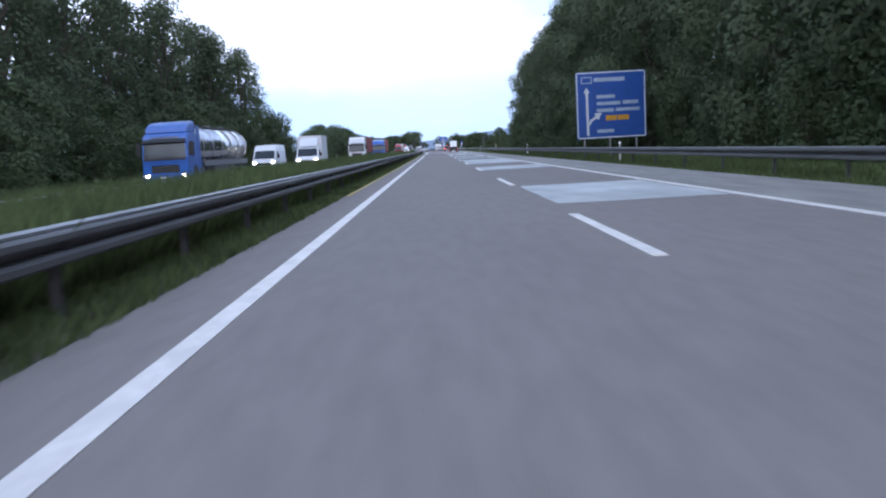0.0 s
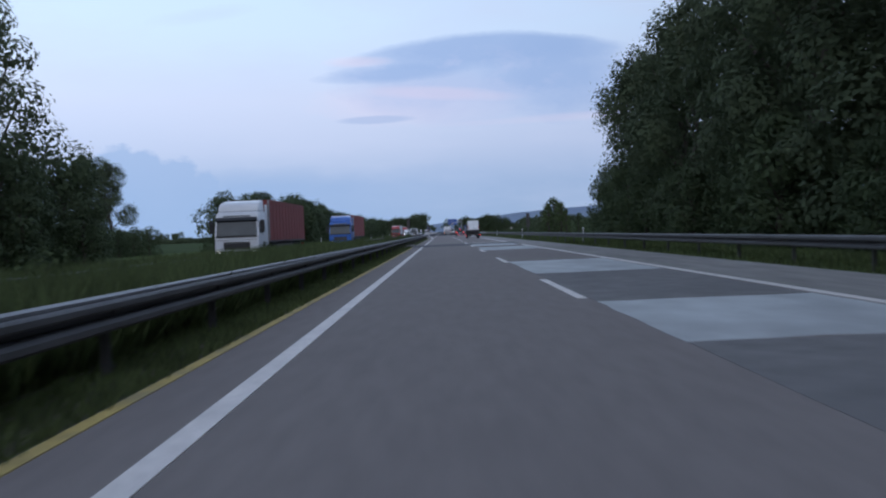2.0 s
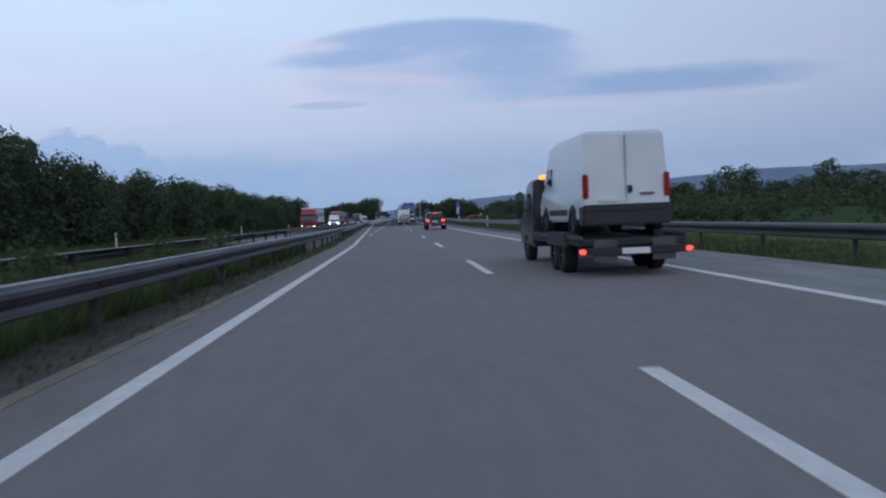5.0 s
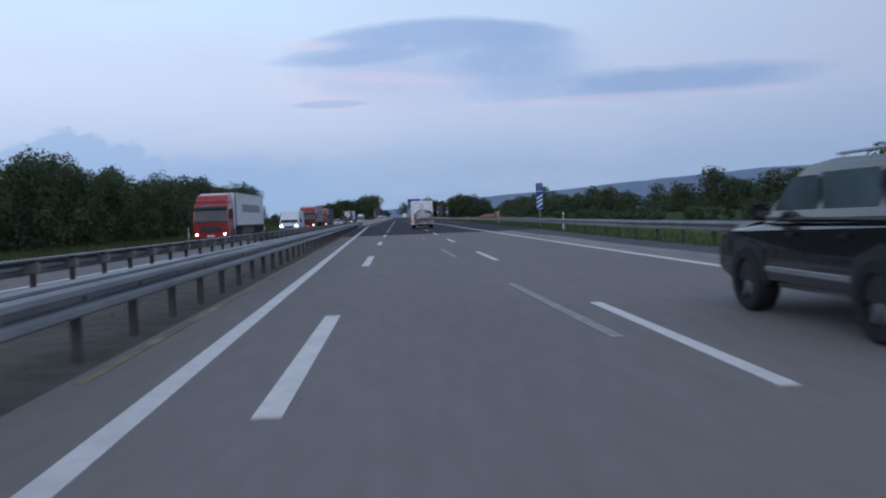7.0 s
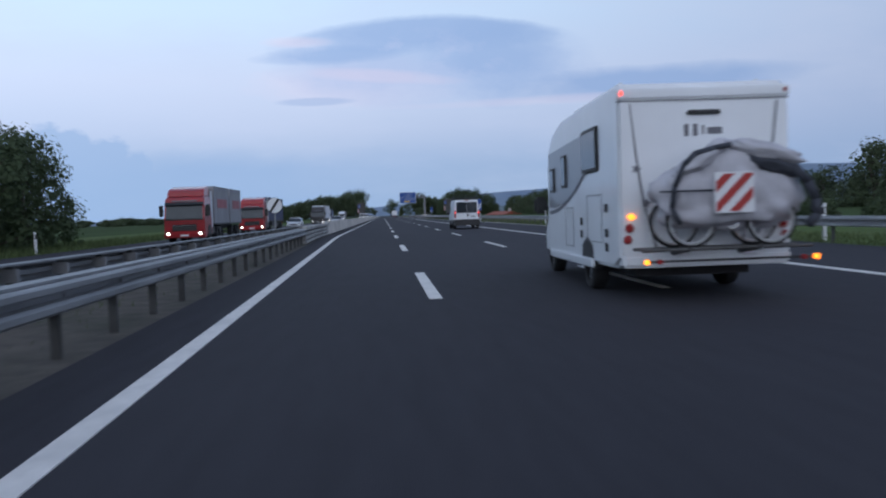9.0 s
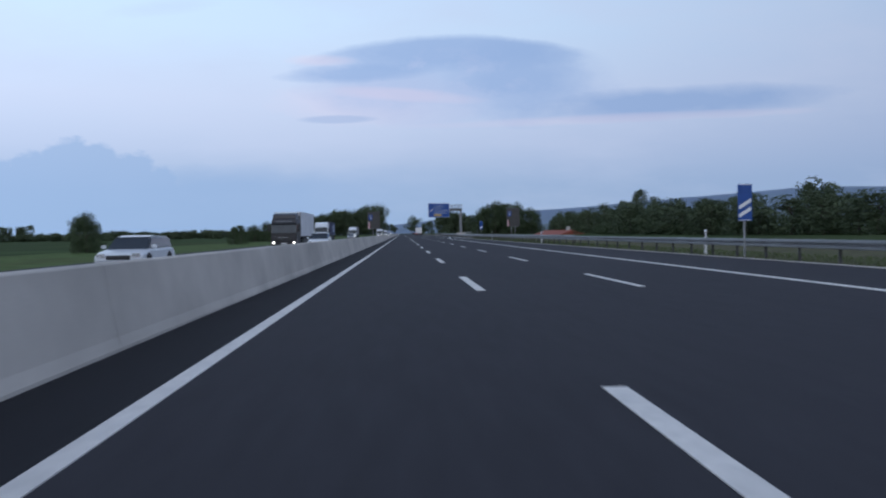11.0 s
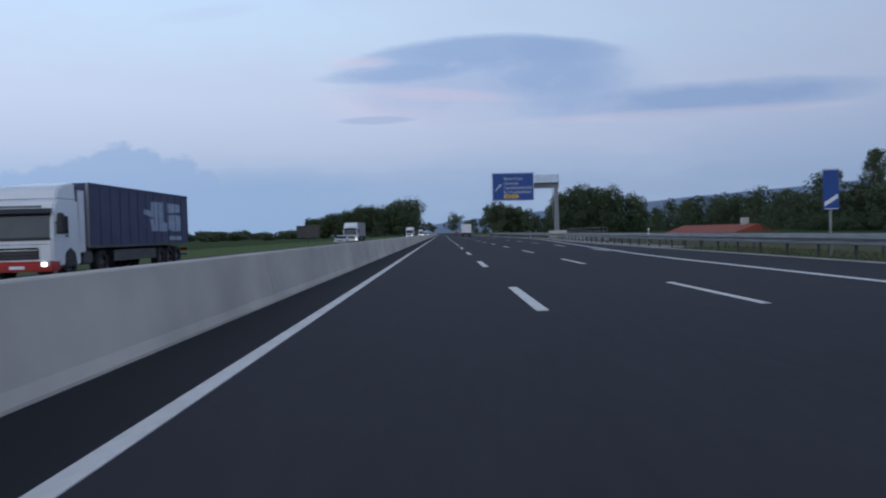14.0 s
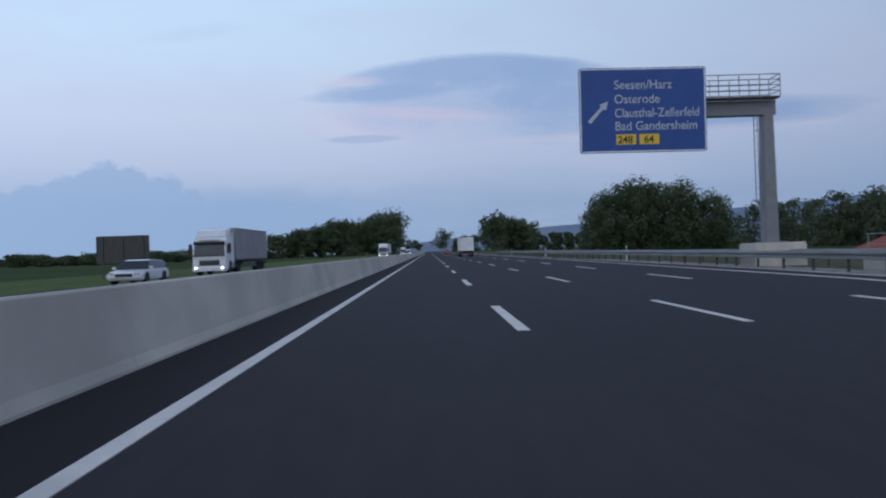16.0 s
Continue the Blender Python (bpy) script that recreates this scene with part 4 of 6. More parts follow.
grass_strip("grass", lambda y: shoulder_edge(y) - 0.03, lambda y: shoulder_edge(y) + 4.5, -10, 250, 55, 22, "grass on the verge", 5)
grass_strip("grass", lambda y: shoulder_edge(y) + 0.02, lambda y: shoulder_edge(y) + 4.5, 250, 420, 30, 17, "grass on the verge", 6)
grass_strip("grass", lambda y: shoulder_edge(y) + 0.15, lambda y: shoulder_edge(y) + 4.5, 420, 555, 22, 13, "short dry grass on the verge", 9)
grass_strip("grass", lambda y: onc_out(y) - 6, lambda y: onc_out(y) - 0.3, 100, 420, 22, 42, "rough grass beside the opposite carriageway", 7)


# ---- hills on the horizon ----
def ridge(name, points, depth, mat, label, seed):
    """A long wooded ridge through (x, y, height) points, with two slopes."""
    bm = bmesh.new()
    rows = []
    pts = []
    for (a, b) in zip(points, points[1:]):
        for i in range(14):
            pts.append(Vector(a).lerp(Vector(b), i / 14))
    pts.append(Vector(points[-1]))
    for p in pts:
        h = p.z * (1 + 0.12 * noise.noise((p.x * 0.0022, p.y * 0.0022, seed))) + 2.5 * noise.noise((p.x * 0.02, p.y * 0.02, seed))
        rows.append([bm.verts.new((p.x, p.y + k * depth, -1 + h * e)) for k, e in ((-1, 0.0), (-0.6, 0.42), (-0.2, 0.9), (0.0, 1.0), (0.4, 0.8), (1, 0.0))])
    for r, s in zip(rows, rows[1:]):
        for k in range(5):
            bm.faces.new((r[k], s[k], s[k + 1], r[k + 1]))
    bm.faces.new(rows[0])
    bm.faces.new(rows[-1][::-1])
    bmesh.ops.recalc_face_normals(bm, faces=bm.faces)
    return tagged(part(name, bm, M[mat], smooth=True), label, "hills", kind="structure")


ridge("hills", [(-300, 3600, 12), (150, 3500, 55), (700, 3200, 95), (1300, 2700, 120), (2000, 2200, 125), (2900, 1700, 110)], 420, "hill_far", "long wooded ridge on the horizon, tinted blue for haze", 1.0)
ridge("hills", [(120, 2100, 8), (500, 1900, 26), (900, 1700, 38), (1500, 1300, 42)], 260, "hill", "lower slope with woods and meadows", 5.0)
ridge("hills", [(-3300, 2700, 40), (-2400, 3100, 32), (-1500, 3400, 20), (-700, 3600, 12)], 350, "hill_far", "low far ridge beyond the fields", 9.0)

# ---- signs ----
def lettering(name, words, size, mat, parent, loc, label="", bold=0.0):
    """Raised letters in the built-in font on an upright sign that faces -y; loc is the left end of the base line."""
    cu = bpy.data.curves.new("letters", "FONT")
    cu.body, cu.size, cu.extrude, cu.offset = words, size, 0.004, bold
    tmp = new("letters", cu)
    me = bpy.data.meshes.new_from_object(tmp.evaluated_get(bpy.context.evaluated_depsgraph_get()))
    bpy.data.objects.remove(tmp)
    me.materials.clear()
    me.materials.append(mat)
    ob = part(name, me, mat, parent, label)
    ob.matrix_basis = pose(*loc, 90, 0, 0)
    return ob


def plate(w, h, r=0.06, t=0.03):
    """An upright rounded plate facing -y, its lower left corner at the origin."""
    bm = bmesh.new()
    pts = []
    for cx, cz, a0 in ((w - r, r, -90), (w - r, h - r, 0), (r, h - r, 90), (r, r, 180)):
        for k in range(5):
            a = radians(a0 + 22.5 * k)
            pts.append((cx + r * math.cos(a), cz + r * math.sin(a)))
    f = [bm.verts.new((x, -t / 2, z)) for x, z in pts]
    b = [bm.verts.new((x, t / 2, z)) for x, z in pts]
    bm.faces.new(f)
    bm.faces.new(b[::-1])
    for i in range(len(pts)):
        j = (i + 1) % len(pts)
        bm.faces.new((f[j], f[i], b[i], b[j]))
    bmesh.ops.recalc_face_normals(bm, faces=bm.faces)
    return bm


def flat_shape(pts, y=-0.022, t=0.006):
    """A flat cut-out (x, z) shape standing just proud of a plate."""
    bm = bmesh.new()
    f = [bm.verts.new((x, y - t, z)) for x, z in pts]
    b = [bm.verts.new((x, y, z)) for x, z in pts]
    bm.faces.new(f)
    bm.faces.new(b[::-1])
    for i in range(len(pts)):
        j = (i + 1) % len(pts)
        bm.faces.new((f[j], f[i], b[i], b[j]))
    bmesh.ops.recalc_face_normals(bm, faces=bm.faces)
    return bm


def rect(x0, x1, z0, z1):
    return [(x0, z0), (x1, z0), (x1, z1), (x0, z1)]


def arrow(x0, z0, x1, z1, w, head):
    a, b = Vector((x0, z0)), Vector((x1, z1))
    d = (b - a).normalized()
    n = Vector((-d.y, d.x))
    c = b - d * head
    return [tuple(v) for v in (a - n * w, c - n * w, c - n * w * 2.6, b, c + n * w * 2.6, c + n * w, a + n * w)]


# big blue sign before the wood
W1, H1 = 5.12, 4.85
sign = thing("direction_sign", pose(12.35, 59.0, 1.28), "large blue motorway direction sign with white arrows on steel posts", "road sign")
part("panel", plate(W1, H1, 0.12, 0.05), M["sign_blue"], sign)
for n, pts in (("border", rect(0.03, 0.12, 0.1, H1 - 0.1)), ("border", rect(W1 - 0.12, W1 - 0.03, 0.1, H1 - 0.1)), ("border", rect(0.1, W1 - 0.1, 0.03, 0.12)), ("border", rect(0.1, W1 - 0.1, H1 - 0.12, H1 - 0.03))):
    part(n, flat_shape(pts, -0.026), M["sign_text"], sign, "thin white border")
part("arrow", flat_shape(arrow(0.82, 0.25, 0.78, 3.75, 0.09, 0.42), -0.026), M["sign_text"], sign, "white straight-on arrow")
part("arrow", flat_shape([(0.84, 1.00), (0.98, 1.00), (1.10, 1.22), (1.50, 1.50), (1.60, 1.34), (1.86, 1.88), (1.28, 1.84), (1.40, 1.66), (0.96, 1.36)], -0.026), M["sign_text"], sign, "white exit arrow")
part("route_badge", flat_shape(rect(0.38, 1.18, 4.02, 4.50), -0.026), M["sign_faded"], sign, "dull white framed route badge")
part("route_badge", flat_shape(rect(0.46, 1.10, 4.09, 4.43), -0.034), M["sign_blue"], sign, "blue badge field")
for x0, x1, z0, z1 in ((1.32, 3.6, 4.12, 4.40), (1.50, 2.85, 2.92, 3.16), (1.50, 3.25, 2.42, 2.66), (3.42, 4.55, 2.44, 2.70), (1.50, 2.75, 1.92, 2.16), (2.9, 4.65, 1.94, 2.18), (1.50, 2.75, 0.42, 0.66)):
    part("text_bar", flat_shape(rect(x0, x1, z0, z1), -0.026), M["sign_faded"], sign, "unreadable dull white line of writing")
for x0, x1 in ((2.15, 2.95), (3.02, 3.85)):
    part("number_plate", flat_shape(rect(x0, x1, 1.30, 1.66), -0.026), M["sign_orange"], sign, "orange-yellow road number field")
for x in (0.55, 2.45, 4.4):
    part("post", rod(bmesh.new(), (x, 0.1, -1.5), (x, 0.1, H1 - 0.3), 0.07, seg=10), M["galv"], sign, "round galvanised post")
for z in (0.7, 2.4, 4.1):
    part("rail", boxed(0.15, W1 - 0.15, 0.03, 0.09, z - 0.04, z + 0.04), M["galv"], sign, "back stiffener")


def slim_board(x, y, z0, w, h, label):
    ob = thing("back_board", pose(x, y, 0), label, "road sign")
    b = part("panel", plate(w, h, 0.05, 0.06), M["sign_grey"], ob)
    b.location = (0, 0, z0)
    for px in (w * 0.5,):
        part("post", rod(bmesh.new(), (px, 0.07, -0.2), (px, 0.07, z0 + h * 0.9), 0.05, seg=10), M["galv_dark"], ob)
    part("clamp", boxed(w * 0.5 - 0.1, w * 0.5 + 0.1, 0.02, 0.14, z0 + h * 0.3, z0 + h * 0.3 + 0.06), M["galv_dark"], ob)


slim_board(-2.5, 167.6, 1.75, 0.36, 1.25, "narrow dark board on a post in the median")
slim_board(12.35, 171.6, 1.35, 0.42, 1.78, "narrow dark board on a post beyond the guard rail")


def beacon_sign(x, y, z0, h, stripes, label):
    """A blue exit countdown board with white slanting bars."""
    w = 0.58
    ob = thing("countdown_sign", pose(x, y, z0), label, "road sign", "exit countdown signs")
    part("panel", plate(w, h, 0.04, 0.03), M["sign_blue"], ob)
    for i in range(stripes):
        z = 0.12 + i * 0.34
        part("stripe", flat_shape([(0.04, z), (w - 0.04, z + 0.30), (w - 0.04, z + 0.46), (0.04, z + 0.16)], -0.016), M["sign_white"], ob, "slanting white bar")
    if h > 2:
        part("rule", flat_shape(rect(0.02, w - 0.02, 1.48, 1.53), -0.016), M["sign_white"], ob, "white rule")
        for z0p, z1p in ((1.62, 1.68), (1.76, 1.86), (1.95, 2.05)):
            part("pictogram", flat_shape(rect(0.14, 0.44, z0p, z1p), -0.016), M["steel_grey"], ob, "unreadable grey marking")
    for z in (0.02, h - 0.04):
        part("border", flat_shape(rect(0.04, w - 0.04, z, z + 0.025), -0.016), M["sign_white"], ob)
    part("post", rod(bmesh.new(), (w / 2, 0.07, -z0 - 0.2), (w / 2, 0.07, h * 0.8), 0.045, seg=10), M["galv"], ob)


beacon_sign(12.67, 316.5, 1.5, 2.2, 3, "tall blue exit countdown board with three white bars")
beacon_sign(12.0, 427.0, 1.5, 1.5, 2, "blue exit countdown board with two white bars")
beacon_sign(12.6, 538.4, 1.7, 1.5, 1, "blue exit countdown board with one white bar")


def works_board(x, y, z0, w, h, label):
    """A dark covered board with a small blue panel and a red-white striped strip, on two posts."""
    ob = thing("traffic_board", pose(x, y, z0), label, "road sign", "dark traffic boards")
    part("panel", plate(w, h, 0.06, 0.06), M["sign_grey"], ob)
    part("border", flat_shape(rect(0.05, w - 0.05, 0.015, 0.04), -0.031), M["steel_grey"], ob, "pale edge strip")
    part("border", flat_shape(rect(0.05, w - 0.05, h - 0.035, h - 0.015), -0.031), M["steel_grey"], ob, "pale edge strip")
    part("blue_panel", flat_shape(rect(0.18, 0.72, h - 1.25, h - 0.45), -0.031), M["sign_blue"], ob, "small blue sign")
    part("symbol", flat_shape(rect(0.27, 0.63, h - 0.72, h - 0.56), -0.039), M["steel_grey"], ob, "pale bar of unreadable writing")
    part("symbol", flat_shape(arrow(0.33, h - 1.12, 0.60, h - 0.90, 0.035, 0.14), -0.039), M["sign_white"], ob, "small white arrow")
    part("strip", flat_shape(rect(0.10, 0.34, 0.10, 1.02), -0.031), M["sign_white"], ob, "white strip")
    for i in range(3):
        z = 0.06 + i * 0.33
        part("strip", flat_shape([(0.10, max(0.1, z)), (0.34, z + 0.17), (0.34, min(1.02, z + 0.33)), (0.10, z + 0.16)], -0.039), M["sign_red"], ob, "red slanting bar")
    for px in (0.75, 1.32):
        part("post", rod(bmesh.new(), (px, 0.09, -z0 - 0.2), (px, 0.09, h * 0.9), 0.05, seg=10), M["galv"], ob, "steel post")
    for z in (0.4, h - 0.5):
        part("rail", boxed(0.1, w - 0.1, 0.035, 0.075, z, z + 0.06), M["galv"], ob)


works_board(-6.74, 511.44, 1.94, 1.84, 2.58, "dark traffic board with blue panel and red-white strip in the median")
works_board(14.46, 515.0, 1.97, 2.01, 2.85, "dark traffic board with blue panel and red-white strip beyond the rail")

# round sign in the median
sign = thing("round_sign", pose(-6.1, 362.5, 0), "round white end-of-restriction sign with black slanting bar", "road sign")
b = part("disc", rod(bmesh.new(), (0, -0.01, 1.95), (0, 0.01, 1.95), 0.375, seg=40), M["sign_white"], sign)
part("rim", rod(bmesh.new(), (0, 0.012, 1.95), (0, 0.02, 1.95), 0.395, seg=40), M["sign_black"], sign, "dark rim")
part("bar", flat_shape([(-0.27, 1.66), (-0.16, 1.60), (0.27, 2.24), (0.16, 2.30)], -0.011), M["sign_black"], sign, "black slanting bar")
part("post", rod(bmesh.new(), (0, 0.06, -0.2), (0, 0.06, 2.2), 0.038, seg=10), M["galv"], sign)

# backs of signs that face the other carriageway
for x, y, w, h, z0 in ((-27.8, 650, 4.2, 2.2, 1.1),):
    ob = thing("direction_sign", pose(x, y, z0), "dark back of a wide sign facing the other way", "road sign")
    part("panel", plate(w, h, 0.1, 0.05), M["sign_grey"], ob)
    for px in (w * 0.12, w * 0.5, w * 0.88):
        part("post", rod(bmesh.new(), (px, -0.08, -z0 - 0.2), (px, -0.08, h * 0.95), 0.06, seg=8), M["galv_dark"], ob)

# sign gantry over the exit
GY = 626.9
g = thing("sign_gantry", pose(-0.22, GY, 0), "grey steel cantilever gantry on a concrete footing", "gantry")
part("footing", boxed(14.9, 17.5, -1.0, 1.0, -0.2, 1.12, bevel=0.06), M["barrier"], g, "pale concrete footing")
part("column", prism([(-0.34, 1.12), (0.34, 1.12), (0.28, 8.1), (-0.28, 8.1)], 0.68, 0.012, 1.12, 0.03), M["steel_grey"], g, "tapered grey steel column").location = (16.1, 0, 0)
part("base_plate", boxed(15.55, 16.65, -0.55, 0.55, 1.12, 1.18, bevel=0.01), M["steel_grey"], g)
part("beam", boxed(7.2, 16.5, -0.28, 0.28, 7.55, 8.30, bevel=0.03), M["steel_grey"], g, "box beam")
part("walkway", boxed(7.2, 16.45, -0.95, -0.30, 8.30, 8.38, bevel=0.01), M["galv_dark"], g, "grated walkway")
for z in (8.65, 8.92, 9.2, 9.46):
    for yy in (-0.95, 0.28):
        part("handrail", rod(bmesh.new(), (7.2, yy, z), (16.45, yy, z), 0.025, seg=6), M["galv"], g)
    part("handrail", rod(bmesh.new(), (16.45, -0.95, z), (16.45, 0.28, z), 0.025, seg=6), M["galv"], g)
for i in range(10):
    x = 7.25 + i * 1.02
    for yy in (-0.95, 0.28):
        part("baluster", rod(bmesh.new(), (x, yy, 8.3), (x, yy, 9.46), 0.025, seg=6), M["galv"], g)
for s in (-0.22, 0.22):
    part("ladder_rail", rod(bmesh.new(), (15.56, s, 2.8), (15.56, s, 8.3), 0.025, seg=6), M["galv"], g)
for i in range(17):
    part("ladder_rung", rod(bmesh.new(), (15.56, -0.22, 2.95 + i * 0.32), (15.56, 0.22, 2.95 + i * 0.32), 0.014, seg=6), M["galv"], g)
for z in (3.2, 5.0, 6.8):
    part("ladder_bracket", boxed(15.56, 15.8, -0.03, 0.03, z, z + 0.06), M["galv"], g)

W2, H2 = 6.26, 4.16
s2 = thing("direction_sign", pose(6.16, GY - 1.12, 5.78, 0, 0.5, 0), "large blue exit sign with white place names on a gantry", "road sign")
part("panel", plate(W2, H2, 0.12, 0.06), M["sign_blue"], s2)
for pts in (rect(0.03, 0.09, 0.1, H2 - 0.1), rect(W2 - 0.09, W2 - 0.03, 0.1, H2 - 0.1), rect(0.1, W2 - 0.1, 0.03, 0.09), rect(0.1, W2 - 0.1, H2 - 0.09, H2 - 0.03)):
    part("border", flat_shape(pts, -0.031), M["sign_white"], s2, "thin white border")
for words, z in (("Seesen/Harz", 3.12), ("Osterode", 2.42), ("Clausthal-Zellerfeld", 1.74), ("Bad Gandersheim", 1.10)):
    ob = lettering("writing", words, 0.62, M["sign_text"], s2, (1.72, -0.036, z), "white place name", 0.002)
    ob.scale.x = 4.15 / ob.dimensions.x if words.startswith("Claus") else 0.92
part("arrow", flat_shape(arrow(0.47, 1.50, 1.42, 2.53, 0.085, 0.42), -0.031), M["sign_text"], s2, "white slanting exit arrow")
for x, w, words in ((1.78, 0.98, "248"), (2.92, 0.98, "64")):
    part("number_plate", flat_shape(rect(x, x + w, 0.40, 0.90), -0.031), M["sign_yellow"], s2, "yellow road number field")
    lettering("writing", words, 0.50, M["sign_black"], s2, (x + (0.07 if len(words) == 3 else 0.22), -0.043, 0.47), "black road number", 0.008)
for px in (0.7, 3.0, 5.4):
    part("bracket", boxed(px - 0.05, px + 0.05, 0.03, 0.84, 1.6, 2.25, bevel=0.01), M["galv"], s2, "steel bracket to the beam")

# marker posts along both verges
marker = thing("marker_post", pose(11.9, 44, 0), "white plastic marker post with black band", "marker post", "marker posts")
part("post_body", prism([(-0.05, -0.2), (0.05, -0.2), (0.05, 0.96), (-0.05, 1.06)], 0.12, 0, 0, 0.012), M["sign_white"], marker)
part("band", boxed(-0.064, 0.064, -0.054, 0.054, 0.70, 0.93), M["sign_black"], marker, "black band")
part("reflector", boxed(-0.025, 0.025, -0.06, -0.05, 0.73, 0.90), M["sign_white"], marker, "small reflector")
for i in range(1, 17):
    y = 44 + 43.3 * i
    copy_thing(marker, pose(verge_rail(y) + 0.55, y, 0.1))
for i in range(10):
    y = 60 + 43.3 * i
    copy_thing(marker, pose(onc_out(y) - 1.2, y, 0))

# red-roofed building beyond the exit
house = thing("farm_building", pose(51.7, 659.6, -1.45, 0, 0, -82), "low farm building with a long red tiled roof", "building")
part("wall", boxed(-14, 14, -4, 4, 0, 1.35), M["plaster"], house, "pale plastered wall")
part("roof", prism([(-4.6, 1.2), (4.6, 1.2), (0.0, 2.75)], 29.0, 0, 0, 0.04), M["roof_red"], house, "red tiled gable roof")
part("ridge_cap", boxed(-14.5, 14.5, -0.14, 0.14, 2.67, 2.80, bevel=0.03), M["roof_red"], house)
part("chimney", boxed(9.6, 10.8, -0.5, 0.5, 2.3, 3.9, bevel=0.04), M["plaster"], house, "pale rendered chimney")
for x in (-11, -7, -3, 1, 5, 9):
    part("window", boxed(x - 0.5, x + 0.5, -4.03, -3.97, 0.5, 1.1), M["glass"], house, "small dark window")

# a thin railing behind the guard rail
rail = thing("metal_railing", pose(16.0, 592, 0), "thin galvanised pedestrian railing on a pale kerb", "railing")
part("kerb", boxed(-0.15, 0.15, 0, 26.5, -0.2, 0.55, bevel=0.02), M["barrier"], rail, "pale concrete kerb")
for z in (0.95, 1.36):
    part("rail_bar", rod(bmesh.new(), (0, 0.1, z), (0, 26.4, z), 0.02, seg=8), M["galv"], rail)
for k in range(14):
    part("post", boxed(-0.018, 0.018, 0.1 + k * 2.02 - 0.018, 0.1 + k * 2.02 + 0.018, 0.5, 1.36, bevel=0.005), M["galv"], rail)


# ---- vehicles: each model points along +y with its front at y = 0 ----
def wheel(parent, x, y, r, w, side, alloy=True):
    """A tyre with a dished rim; side is the way the hub faces."""
    bm = bmesh.new()
    ring = [(0.62, -0.5), (0.90, -0.5), (0.98, -0.38), (1.0, -0.15), (1.0, 0.15), (0.98, 0.38), (0.90, 0.5), (0.62, 0.5)]
    seg = 28
    vs = [[bm.verts.new((px * w, pr * r * math.cos(a), pr * r * math.sin(a))) for pr, px in ring] for a in (2 * math.pi * i / seg for i in range(seg))]
    for i in range(seg):
        a, b = vs[i], vs[(i + 1) % seg]
        for k in range(len(ring)):
            bm.faces.new((a[k], a[(k + 1) % len(ring)], b[(k + 1) % len(ring)], b[k]))
    bmesh.ops.recalc_face_normals(bm, faces=bm.faces)
    t = part("wheel", bm, M["rubber"], parent, "black tyre", smooth=False)
    t.location = (x, y, r)
    bm = bmesh.new()
    rod(bm, (side * w * 0.05, 0, 0), (side * w * 0.16, 0, 0), r * 0.63, seg=24)
    rod(bm, (side * w * 0.16, 0, 0), (side * w * 0.36, 0, 0), r * 0.16, r * 0.13, seg=12)
    for i in range(6):
        a = i * math.pi / 3
        m = Matrix.Translation((side * w * 0.28, r * 0.36 * math.cos(a), r * 0.36 * math.sin(a))) @ Matrix.Rotation(a, 4, "X")
        bmesh.ops.create_cube(bm, size=1.0, matrix=m @ Matrix.Diagonal((w * 0.14, r * 0.54, r * 0.13, 1)))
    part("rim", bm, M["rim" if alloy else "galv_dark"], t, "metal rim")
    return t


def lamps(parent, name, mat, x, y, z, w, h, t=0.06, label=""):
    for s in (-1, 1):
        part(name, boxed(s * x - w / 2, s * x + w / 2, y - t / 2, y + t / 2, z - h / 2, z + h / 2, bevel=min(w, h, t) * 0.25), M[mat], parent, label)


def side_glass(parent, y0, y1, z0, z1, x, name="side_window", mat="glass", lean=0.0):
    for s in (-1, 1):
        bm = bmesh.new()
        pts = [(y0, z0), (y1, z0), (y1 - lean, z1), (y0, z1)]
        a = [bm.verts.new((s * x, y, z)) for y, z in pts]
        b = [bm.verts.new((s * (x - 0.04), y, z)) for y, z in pts]
        bm.faces.new(a)
        bm.faces.new(b[::-1])
        for i in range(4):
            j = (i + 1) % 4
            bm.faces.new((a[j], a[i], b[i], b[j]))
        bmesh.ops.recalc_face_normals(bm, faces=bm.faces)
        part(name, bm, M[mat], parent)


def mirrors(parent, x, y, z, h=0.5, w=0.22):
    for s in (-1, 1):
        bm = boxed(s * x - w / 2, s * x + w / 2, y - 0.07, y + 0.07, z - h / 2, z + h / 2, bevel=0.04)
        rod(bm, (s * (x - w * 0.3), y, z), (s * (x - 0.28), y - 0.05, z), 0.025, seg=6)
        part("mirror", bm, M["plastic"], parent, "black wing mirror")


